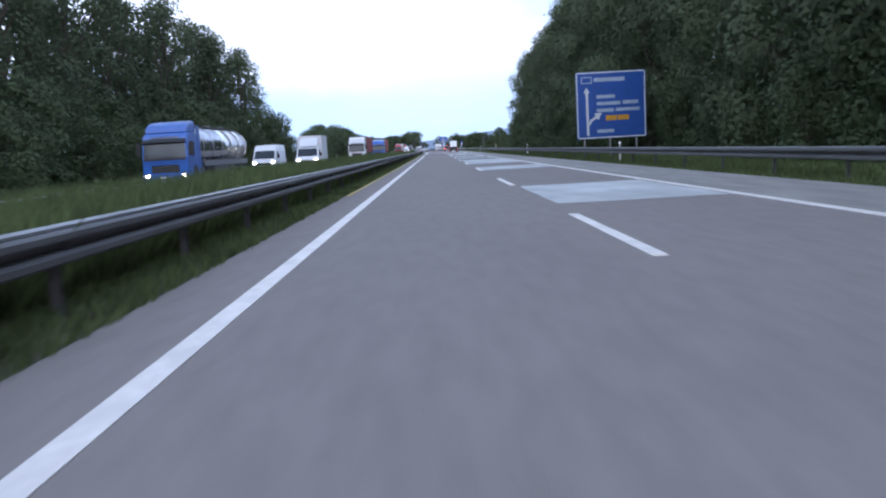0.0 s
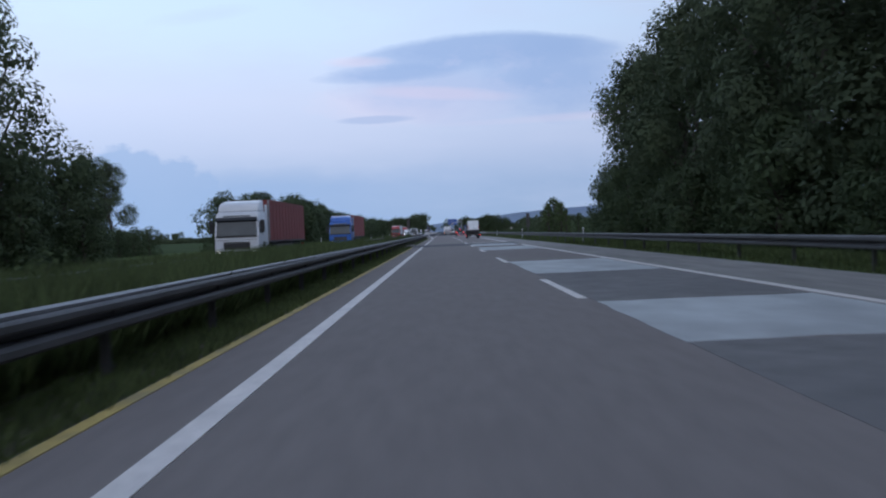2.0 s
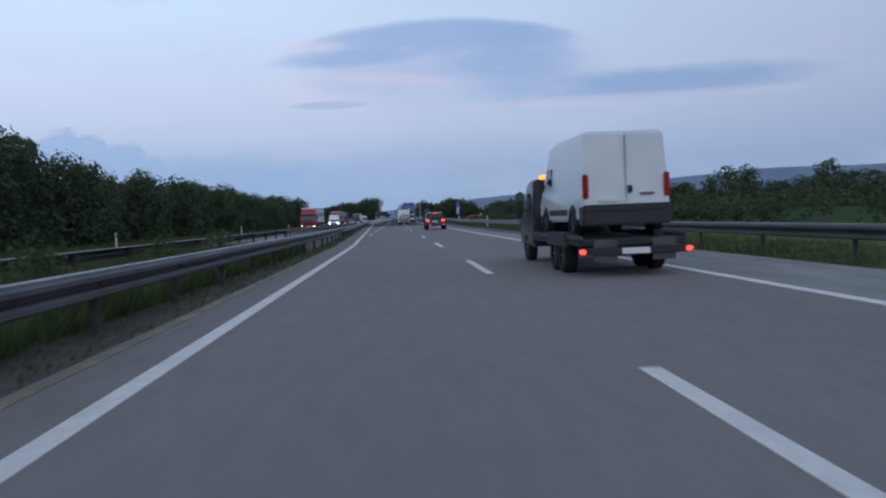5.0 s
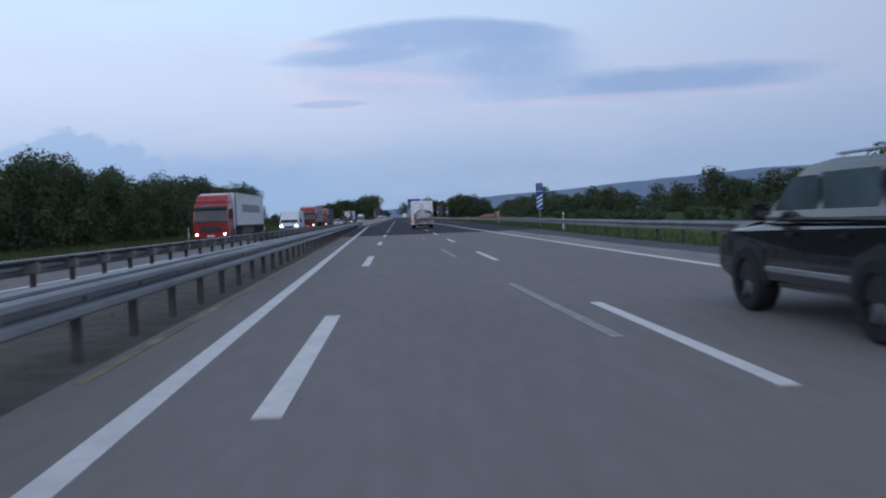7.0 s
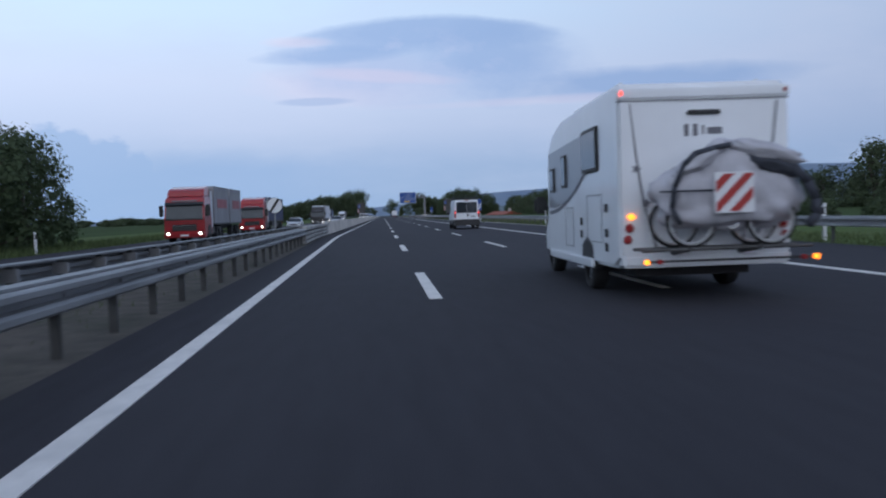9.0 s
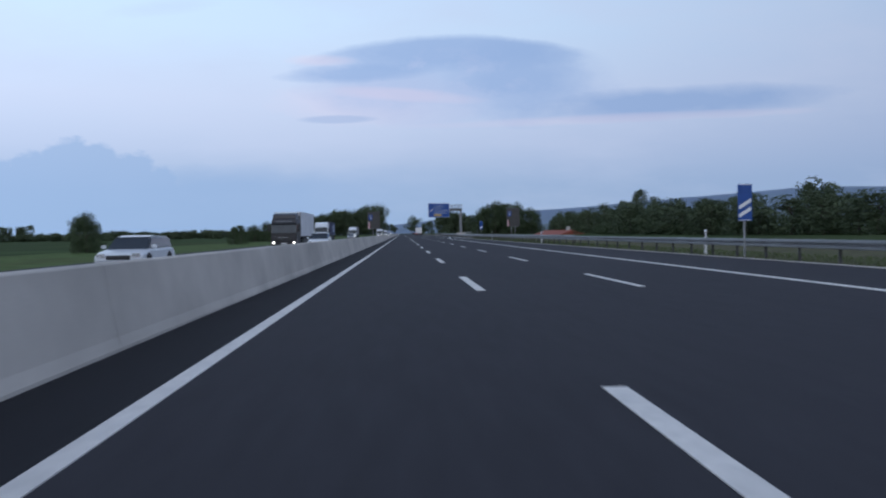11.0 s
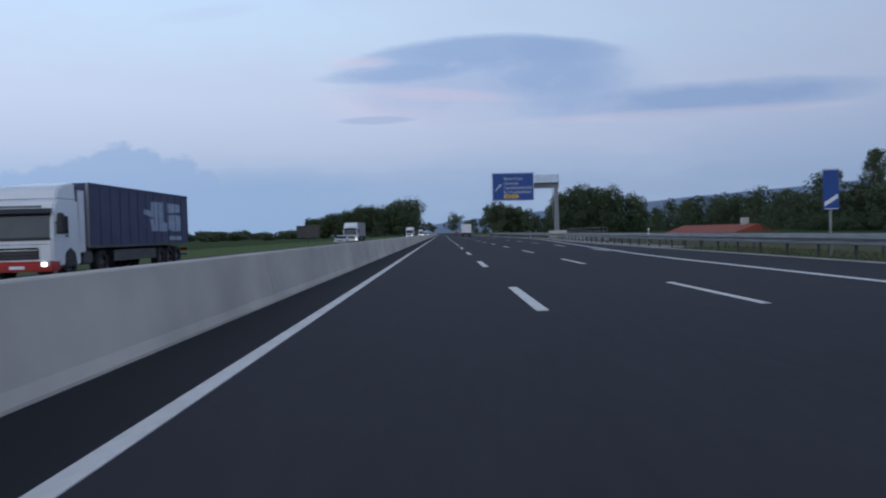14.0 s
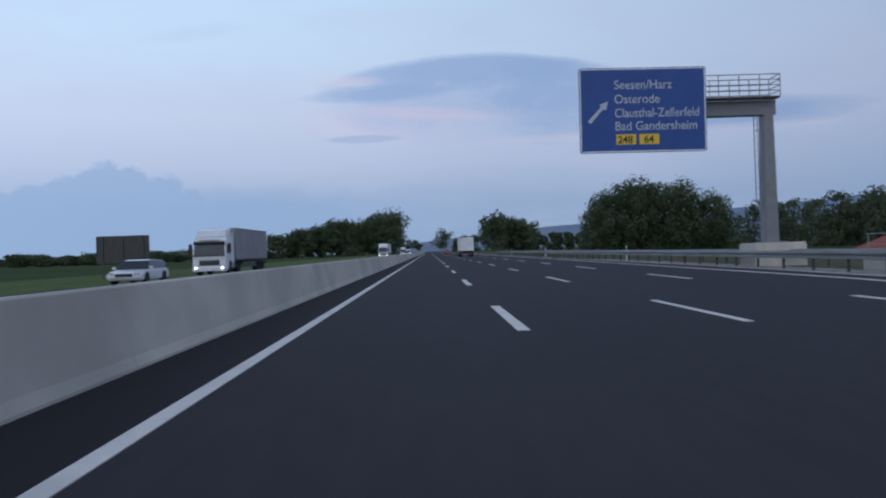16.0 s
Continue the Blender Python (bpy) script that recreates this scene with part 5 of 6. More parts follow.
def truck(paint, load, label, lit=True, stripe=None, tank=False, road_train=False, low_front=None, plain=False, emblem=None):
    """An articulated lorry: cab, chassis, wheels and a tarpaulin box or tank."""
    ob = thing("lorry", pose(0, 0, 0), label, "lorry", "lorries")
    TOP = 3.56
    cab = part("cab", prism([(-0.05, 0.45), (0.0, 0.75), (0.0, 1.50), (-0.18, 2.40), (-0.30, 2.72), (-0.55, 2.86), (-2.05, 2.88), (-2.1, 0.55), (-1.95, 0.45)], 2.46, 0.035, 1.5, 0.07, 3), M[paint], ob, "painted cab")
    part("roof_deflector", prism([(-0.50, 2.84), (-0.72, 3.22), (-1.02, TOP - 0.20), (-2.0, TOP - 0.04), (-2.05, 2.84)], 2.26, 0.05, 2.8, 0.06, 3), M[paint], ob, "tall roof wind deflector")
    part("side_fairing", boxed(-1.2, -1.14, -2.55, -2.02, 0.9, TOP - 0.3, bevel=0.03), M["white_paint" if paint == "red_paint" else paint], ob, "cab side fairing")
    part("side_fairing", boxed(1.14, 1.2, -2.55, -2.02, 0.9, TOP - 0.3, bevel=0.03), M["white_paint" if paint == "red_paint" else paint], ob, "cab side fairing")
    part("windscreen", prism([(0.012, 1.50), (-0.155, 2.33), (-0.205, 2.33), (-0.05, 1.50)], 2.26, 0.05, 1.6, 0.01), M["glass"], ob, "dark windscreen")
    part("wiper_cowl", prism([(0.03, 1.40), (0.025, 1.51), (-0.05, 1.51), (-0.05, 1.40)], 2.30, 0, 0, 0.015), M["plastic"], ob, "black cowl under the windscreen")
    part("sun_visor", prism([(0.06, 2.34), (-0.16, 2.52), (-0.22, 2.52), (-0.12, 2.30)], 2.3, 0, 0, 0.02), M["plastic"], ob, "dark sun visor")
    part("name_strip", boxed(-0.75, 0.75, -0.245, -0.20, 2.55, 2.63, bevel=0.008), M["steel_grey"], ob, "pale strip above the windscreen")
    part("grille", prism([(0.03, 0.74), (0.03, 1.16), (-0.05, 1.16), (-0.05, 0.74)], 1.5, 0, 0, 0.03), M["plastic"], ob, "dark slatted grille")
    for i in range(3):
        part("grille_bar", boxed(-0.70, 0.70, 0.02, 0.045, 0.82 + i * 0.12, 0.845 + i * 0.12, bevel=0.006), M["chrome" if i == 2 else "galv_dark"], ob)
    part("panel_gap", boxed(-1.12, 1.12, -0.01, 0.012, 1.26, 1.275), M["plastic"], ob)
    part("bumper", prism([(0.07, 0.32), (0.09, 0.62), (-0.06, 0.72), (-0.5, 0.70), (-0.5, 0.32)], 2.48, 0, 0, 0.05), M[low_front or paint], ob, "deep front bumper")
    part("plate", boxed(-0.26, 0.26, 0.085, 0.10, 0.42, 0.53), M["sign_white"], ob, "blank number plate")
    lamps(ob, "headlight", "chrome", 0.98, 0.06, 0.60, 0.34, 0.20, 0.1, "headlamp glass")
    if lit:
        lamps(ob, "headlight_bulb", "lamp_white_on", 0.96, 0.10, 0.58, 0.17, 0.13, 0.06, "lit headlamp")
    side_glass(ob, -1.15, -0.30, 1.62, 2.26, 1.232, lean=0.16)
    mirrors(ob, 1.42, -0.22, 2.0, 0.70, 0.24)
    for s in (-1, 1):
        part("door_handle", boxed(s * 1.235 - 0.02, s * 1.235 + 0.02, -1.12, -0.95, 1.52, 1.57), M["plastic"], ob)
        part("step", boxed(s * 1.0 - 0.22, s * 1.0 + 0.22, -0.95, -0.35, 0.42, 0.50), M["plastic"], ob)
        part("wheel_arch", prism([(-1.75, 0.45), (-1.6, 0.95), (-1.25, 1.12), (-0.9, 0.95), (-0.78, 0.45)], 0.36, 0, 0, 0.02), M["plastic"], ob).location = (s * 1.075, 0, 0)
        wheel(ob, s * 1.08, -1.25, 0.5, 0.30, s, False)
        for y in (-3.9,) + ((-5.0, -9.0, -10.9) if road_train else (-10.3, -11.45, -12.6)):
            wheel(ob, s * 1.05, y, 0.5, 0.34, s, False)
        part("side_guard", boxed(s * 1.2 - 0.03, s * 1.2 + 0.03, -9.6 if not road_train else -4.6, -5.0 if not road_train else -4.45, 0.5, 0.95, bevel=0.01), M["galv_dark"], ob)
    part("chassis", boxed(-0.55, 0.55, -11.9 if road_train else -13.6, -0.6, 0.72, 1.05), M["chassis"], ob, "dark chassis frame")
    part("fuel_tank", boxed(-1.15, -0.6, -3.25, -2.35, 0.45, 1.0, bevel=0.08), M["galv_dark"], ob)
    part("fuel_tank", boxed(0.6, 1.15, -3.25, -2.35, 0.45, 1.0, bevel=0.08), M["galv_dark"], ob)
    if tank:
        bm = bmesh.new()
        rod(bm, (0, -13.6, 2.15), (0, -2.9, 2.15), 1.14, seg=40)
        bmesh.ops.scale(bm, vec=(1.0, 1.0, 0.96), verts=bm.verts, space=Matrix.Translation((0, 0, -2.15)))
        part("tank", bm, M["chrome"], ob, "polished steel tank", smooth=True)
        for y in (-3.4, -5.4, -7.4, -9.4, -11.4, -13.2):
            part("tank_band", rod(bmesh.new(), (0, y - 0.05, 2.15), (0, y + 0.05, 2.15), 1.152, seg=40), M["steel_grey"], ob)
        part("walkway", boxed(-0.35, 0.35, -13.3, -3.2, 3.28, 3.34), M["plastic"], ob, "dark top walkway")
        for y in (-5, -8, -11):
            part("hatch", rod(bmesh.new(), (0, y, 3.28), (0, y, 3.44), 0.26, seg=14), M["steel_grey"], ob)
        for s in (-1, 1):
            part("tank_skirt", boxed(s * 1.14 - 0.03, s * 1.14 + 0.03, -13.4, -3.2, 0.98, 1.3), M["steel_grey"], ob)
    else:
        spans = ((-7.5, -2.75), (-12.2, -8.0)) if road_train else ((-14.2, -2.75),)
        for y0, y1 in spans:
            part("load_box", boxed(-1.26, 1.26, y0, y1, 1.1, TOP, bevel=0.04), M[load], ob, "tarpaulin-sided load box")
            for z in (1.12, TOP - 0.04):
                for s in (-1, 1):
                    part("frame_rail", boxed(s * 1.265 - 0.02, s * 1.265 + 0.02, y0, y1, z - 0.05, z + 0.05, bevel=0.008), M["galv_dark" if z < 2 else load], ob)
            n = max(2, int((y1 - y0) / 0.9))
            for i in range(0 if plain else n + 1):
                y = y0 + 0.06 + (y1 - y0 - 0.12) * i / n
                for s in (-1, 1):
                    part("strap", boxed(s * 1.27 - 0.008, s * 1.27 + 0.008, y - 0.02, y + 0.02, 1.15, TOP - 0.08), M[load], ob)
            for x in (-1.22, 1.22):
                part("corner_post", boxed(x - 0.05, x + 0.05, y1 - 0.01, y1 + 0.03, 1.1, TOP), M["tarp_grey"], ob)
            if stripe:
                part("print_panel", boxed(-1.285, -1.27, y0 + (y1 - y0) * 0.15, y0 + (y1 - y0) * 0.8, 2.15, 2.75), M[stripe], ob, "faded printed panel, not readable")
                part("print_panel", boxed(1.27, 1.285, y0 + (y1 - y0) * 0.15, y0 + (y1 - y0) * 0.8, 2.15, 2.75), M[stripe], ob, "faded printed panel, not readable")
        if emblem:
            # a stylised emblem near the tail, out of five plain shapes and a pale line under them
            shapes = (((-9.5, 2.32), (-9.5, 2.62), (-8.2, 2.72), (-8.2, 2.5)), ((-9.9, 1.75), (-9.1, 1.72), (-8.9, 2.3), (-9.45, 2.3), (-9.45, 2.64), (-9.0, 2.66), (-9.1, 3.1), (-9.9, 3.1)),
                      ((-11.1, 1.72), (-10.0, 1.72), (-10.0, 3.1), (-10.6, 3.12), (-10.6, 2.2), (-11.1, 2.1)), ((-13.0, 2.7), (-11.2, 2.6), (-11.2, 3.1), (-12.9, 3.08)),
                      ((-13.0, 1.75), (-11.9, 1.72), (-11.25, 1.85), (-11.2, 2.52), (-12.3, 2.56), (-13.05, 2.5)), ((-13.1, 1.3), (-11.3, 1.3), (-11.3, 1.5), (-13.1, 1.48)))
            for s in (-1, 1):
                for pts in shapes:
                    bm = bmesh.new()
                    rows_ = [[bm.verts.new((s * x, y, z)) for y, z in pts] for x in (1.25, 1.276)]
                    for k in range(len(pts)):
                        m = (k + 1) % len(pts)
                        bm.faces.new((rows_[0][k], rows_[0][m], rows_[1][m], rows_[1][k]))
                    bm.faces.new(rows_[1])
                    bmesh.ops.recalc_face_normals(bm, faces=bm.faces)
                    part("emblem_shape", bm, M[emblem], ob, "worn pale printed emblem shape")
        back = -12.2 if road_train else -14.2
        part("rear_bar", boxed(-1.2, 1.2, back, back + 0.1, 0.5, 0.62), M["steel_grey"], ob)
        lamps(ob, "rear_lamp", "lamp_red", 1.0, back - 0.02, 0.82, 0.36, 0.14)
    return ob


def van(paint, label, length=4.7, height=2.25, rack=False, box_body=None, front_lit=False, rear_lit=False, lower_dark=True, rear_glass=True):
    """A panel van with a short bonnet; with box_body, a box behind the cab."""
    ob = thing("van", pose(0, 0, 0), label, "van")
    L, H = length, height
    if box_body:
        side = [(0.0, 0.35), (0.03, 0.85), (-0.30, 1.15), (-0.85, 1.85), (-1.15, 1.98), (-1.95, 2.0), (-1.95, 0.35)]
    else:
        side = [(0.0, 0.35), (0.03, 0.85), (-0.30, 1.12), (-0.92, H - 0.35), (-1.25, H - 0.06), (-1.8, H), (-L + 0.08, H - 0.03), (-L, 0.75), (-L, 0.38)]
    part("body", prism(side, 1.95, 0.07, 1.05, 0.06, 3), M[paint], ob, "painted van body")
    part("windscreen", prism([(-0.34, 1.17), (-0.86, min(H, 2.2) - 0.38), (-0.92, min(H, 2.2) - 0.38), (-0.42, 1.15)], 1.72, 0.06, 1.1, 0.01), M["glass"], ob, "dark windscreen").location.y = 0.045
    part("grille", boxed(-0.55, 0.55, -0.02, 0.045, 0.62, 0.82, bevel=0.02), M["plastic"], ob)
    part("front_bumper", prism([(0.06, 0.28), (0.07, 0.56), (-0.4, 0.56), (-0.4, 0.28)], 1.96, 0, 0, 0.04), M["plastic" if lower_dark else paint], ob)
    lamps(ob, "headlight", "lamp_white_on" if front_lit else "chrome", 0.76, -0.02, 0.82, 0.28, 0.2, 0.14, "headlamp")
    side_glass(ob, -1.55, -0.78, 1.22, 1.72, 0.955, lean=0.22)
    mirrors(ob, 1.10, -0.78, 1.32, 0.36, 0.2)
    for s in (-1, 1):
        for y in (-0.82, -L + 0.95):
            part("wheel_arch", prism([(y - 0.42, 0.3), (y - 0.33, 0.64), (y, 0.78), (y + 0.33, 0.64), (y + 0.42, 0.3)], 0.2, 0, 0, 0.02), M["plastic"], ob).location.x = s * 0.895
            wheel(ob, s * 0.90, y, 0.34, 0.23, s)
        part("side_strip", boxed(s * 0.985 - 0.012, s * 0.985 + 0.012, -L + 1.5, -1.35, 0.52, 0.66, bevel=0.008), M["plastic"], ob, "dark rubbing strip")
    if box_body:
        part("load_box", boxed(-1.08, 1.08, -L - 0.5, -2.0, 0.75, 2.95, bevel=0.04), M[box_body], ob, "white box body")
        part("wind_deflector", prism([(-0.95, 2.02), (-1.95, 2.02), (-1.95, 2.75)], 1.6, 0, 0, 0.04), M[paint], ob)
        part("chassis", boxed(-0.5, 0.5, -L - 0.3, -1.5, 0.4, 0.7), M["chassis"], ob)
        rear = -L - 0.5
    else:
        rear = -L
        for s in (-1, 1) if rear_glass else ():
            part("rear_window", boxed(s * 0.40 - 0.385, s * 0.40 + 0.385, rear - 0.012, rear + 0.06, 1.24, H - 0.20, bevel=0.012), M["glass"], ob, "dark rear window")
        part("door_gap", boxed(-0.006, 0.006, rear - 0.008, rear + 0.05, 0.62, H - 0.12), M["mh_grey"], ob)
        part("door_handle", boxed(0.03, 0.13, rear - 0.04, rear, 0.98, 1.14, bevel=0.01), M["plastic"], ob)
        part("rear_bumper", prism([(rear - 0.09, 0.28), (rear - 0.07, 0.74), (rear + 0.35, 0.74), (rear + 0.35, 0.28)], 1.96, 0, 0, 0.04), M["plastic"], ob, "deep dark rear bumper")
        part("step_line", boxed(-0.9, 0.9, rear - 0.10, rear - 0.06, 0.60, 0.63), M["chassis"], ob)
        part("plate", boxed(-0.62, -0.16, rear - 0.03, rear - 0.005, 0.80, 0.91), M["sign_white"], ob, "blank number plate")
        for z, w in ((1.02, 0.18),):
            part("badge_bar", boxed(0.3, 0.62, rear - 0.014, rear, 0.92, 0.98), M["graphic"], ob, "small unreadable lettering bar")
    lamps(ob, "rear_lamp", "lamp_red", 0.90 if not box_body else 1.0, rear - 0.01, 1.14 if not box_body else 0.7, 0.12, 0.52 if not box_body else 0.16, 0.08, "tall rear lamp")
    if rear_lit:
        lamps(ob, "lamp_glow", "lamp_red_on", 0.90, rear - 0.035, 1.26, 0.09, 0.12, 0.06, "lit part of the rear lamp")
    if rack:
        for s in (-1, 1):
            part("side_cladding", boxed(s * 0.978 - 0.014, s * 0.978 + 0.014, -L + 0.04, -1.25, 0.36, 0.70, bevel=0.012), M["plastic"], ob, "dark lower side cladding")
        part("high_brake_lamp", boxed(-0.14, 0.14, -L + 0.05, -L + 0.10, H - 0.10, H - 0.06, bevel=0.01), M["lamp_red"], ob)
        for y in (-1.7, -2.9, -4.2):
            part("rack_bar", rod(bmesh.new(), (-0.82, y, H + 0.12), (0.82, y, H + 0.12), 0.03, seg=8), M["chassis"], ob)
        for s in (-1, 1):
            part("rack_rail", rod(bmesh.new(), (s * 0.82, -4.45, H + 0.16), (s * 0.82, -1.4, H + 0.16), 0.03, seg=8), M["chassis"], ob)
            for y in (-1.7, -2.9, -4.2):
                part("rack_foot", rod(bmesh.new(), (s * 0.82, y, H - 0.06), (s * 0.82, y, H + 0.14), 0.025, seg=6), M["chassis"], ob)
            part("rack_end", rod(bmesh.new(), (s * 0.82, -1.4, H + 0.16), (s * 0.66, -1.25, H + 0.34), 0.022, seg=6), M["chassis"], ob)
        part("rack_end", rod(bmesh.new(), (-0.66, -1.25, H + 0.34), (0.66, -1.25, H + 0.34), 0.022, seg=6), M["chassis"], ob)
    return ob


def car(paint, label, length=4.3, height=1.46, kind="estate", front_lit=False, rear_lit=False):
    """A passenger car: lower body, glasshouse, wheels and lamps."""
    ob = thing("car", pose(0, 0, 0), label, "car")
    L, H = length, height
    belt = H * 0.62
    part("body", prism([(-0.03, 0.32), (0.0, 0.55), (-0.12, belt - 0.14), (-1.05, belt), (-L + 0.25, belt + 0.03), (-L, belt - 0.16), (-L, 0.36), (-L + 0.2, 0.26), (-0.3, 0.24)], 1.80, 0.06, 0.6, 0.07, 3), M[paint], ob, "painted lower body")
    back = -L + (0.18 if kind != "saloon" else 0.85)
    part("cabin", prism([(-0.95, belt - 0.05), (-1.72, H - 0.05), (-2.3, H), (back - 0.55 if kind == "saloon" else back - 0.0, H - 0.07), (back - (0.0 if kind != "saloon" else -0.1), belt)], 1.66, 0.26, belt, 0.06, 3), M["glass"], ob, "dark glazed cabin")
    part("roof", prism([(-1.70, H - 0.05), (-2.3, H + 0.015), (back + 0.15, H - 0.03), (back + 0.15, H - 0.08), (-2.3, H - 0.05)], 1.30, 0, 0, 0.02), M[paint], ob, "painted roof")
    for s in (-1, 1):
        for y in (-0.82, -L + 0.85):
            part("wheel_arch", prism([(y - 0.40, 0.25), (y - 0.31, 0.60), (y, 0.73), (y + 0.31, 0.60), (y + 0.40, 0.25)], 0.2, 0, 0, 0.02), M["plastic"], ob).location.x = s * 0.81
            wheel(ob, s * 0.81, y, 0.32, 0.22, s)
        part("mirror", boxed(s * 0.98 - 0.1, s * 0.98 + 0.1, -1.32, -1.18, belt + 0.02, belt + 0.16, bevel=0.04), M[paint], ob)
    part("grille", boxed(-0.45, 0.45, -0.03, 0.02, 0.45, 0.62, bevel=0.02), M["plastic"], ob)
    lamps(ob, "headlight", "lamp_white_on" if front_lit else "chrome", 0.66, -0.03, 0.62, 0.32, 0.13, 0.1)
    lamps(ob, "rear_lamp", "lamp_red_on" if rear_lit else "lamp_red", 0.70, -L, belt - 0.12, 0.28, 0.16, 0.08)
    part("plate", boxed(-0.26, 0.26, -L - 0.02, -L + 0.02, 0.55, 0.66), M["sign_white"], ob, "blank number plate")
    return ob


def off_roader(label):
    """A black off-roader with a chrome sill strip and roof rails."""
    ob = thing("off_roader", pose(0, 0, 0), label, "car")
    L, H, belt = 4.35, 1.69, 1.07
    part("body", prism([(-0.04, 0.42), (0.0, 0.70), (-0.10, 0.92), (-0.35, 1.0), (-1.15, belt), (-L + 0.12, belt + 0.04), (-L, 0.95), (-L - 0.02, 0.45), (-L + 0.2, 0.34), (-0.3, 0.32)], 1.92, 0.20, 0.84, 0.08, 3), M["black_paint"], ob, "glossy black lower body")
    part("cabin", prism([(-1.05, belt - 0.04), (-1.75, H - 0.06), (-2.3, H - 0.01), (-L + 0.55, H - 0.06), (-L + 0.12, belt)], 1.80, 0.28, belt, 0.05, 3), M["black_paint"], ob, "black cabin frame")
    side_glass(ob, -2.25, -1.28, belt + 0.04, H - 0.17, 0.865, lean=0.50, mat="glass_sky_tint")
    side_glass(ob, -3.25, -2.35, belt + 0.04, H - 0.15, 0.865, mat="glass_sky_tint")
    side_glass(ob, -3.95, -3.35, belt + 0.06, H - 0.18, 0.862)
    part("windscreen", prism([(-1.10, belt + 0.02), (-1.72, H - 0.12), (-1.80, H - 0.12), (-1.2, belt + 0.02)], 1.55, 0.25, belt, 0.01), M["glass"], ob).location.y = 0.05
    part("rear_window", prism([(-L + 0.10, belt + 0.05), (-L + 0.44, H - 0.16), (-L + 0.50, H - 0.16), (-L + 0.2, belt + 0.05)], 1.45, 0.2, belt, 0.01), M["glass"], ob).location.y = -0.05
    for s in (-1, 1):
        part("window_trim", boxed(s * 0.90 - 0.01, s * 0.90 + 0.01, -3.95, -1.2, belt + 0.005, belt + 0.03), M["chrome"], ob, "thin chrome trim")
        part("sill_strip", boxed(s * 0.965 - 0.02, s * 0.965 + 0.02, -3.0, -1.35, 0.50, 0.56, bevel=0.01), M["chrome"], ob, "chrome sill strip")
        part("roof_rail", rod(bmesh.new(), (s * 0.60, -3.6, H + 0.035), (s * 0.60, -2.2, H + 0.035), 0.018, seg=6), M["chrome"], ob, "roof rail")
        for y in (-3.5, -2.3):
            part("rail_foot", rod(bmesh.new(), (s * 0.60, y, H - 0.05), (s * 0.60, y, H + 0.035), 0.016, seg=6), M["chrome"], ob)
        for y in (-0.90, -L + 0.95):
            part("wheel_arch", prism([(y - 0.47, 0.34), (y - 0.37, 0.74), (y, 0.88), (y + 0.37, 0.74), (y + 0.47, 0.34)], 0.2, 0, 0, 0.02), M["plastic"], ob).location.x = s * 0.872
            wheel(ob, s * 0.87, y, 0.385, 0.27, s)
        for y in (-1.9, -2.85):
            part("door_handle", boxed(s * 0.955 - 0.02, s * 0.955 + 0.02, y - 0.1, y + 0.1, 0.90, 0.94, bevel=0.01), M["black_paint"], ob)
        part("mirror", boxed(s * 1.06 - 0.12, s * 1.06 + 0.12, -1.5, -1.34, belt + 0.0, belt + 0.18, bevel=0.05), M["black_paint"], ob)
    lamps(ob, "headlight", "chrome", 0.72, -0.08, 0.80, 0.36, 0.18, 0.14)
    lamps(ob, "rear_lamp", "lamp_red_on", 0.74, -L - 0.01, 0.90, 0.32, 0.18, 0.1, "lit red rear lamp")
    part("brake_lamp", boxed(-0.28, 0.28, -L + 0.44, -L + 0.50, H - 0.08, H - 0.04), M["lamp_red_on"], ob, "lit high brake lamp")
    part("plate", boxed(-0.27, 0.27, -L - 0.05, -L, 0.70, 0.81), M["sign_white"], ob, "blank number plate")
    return ob


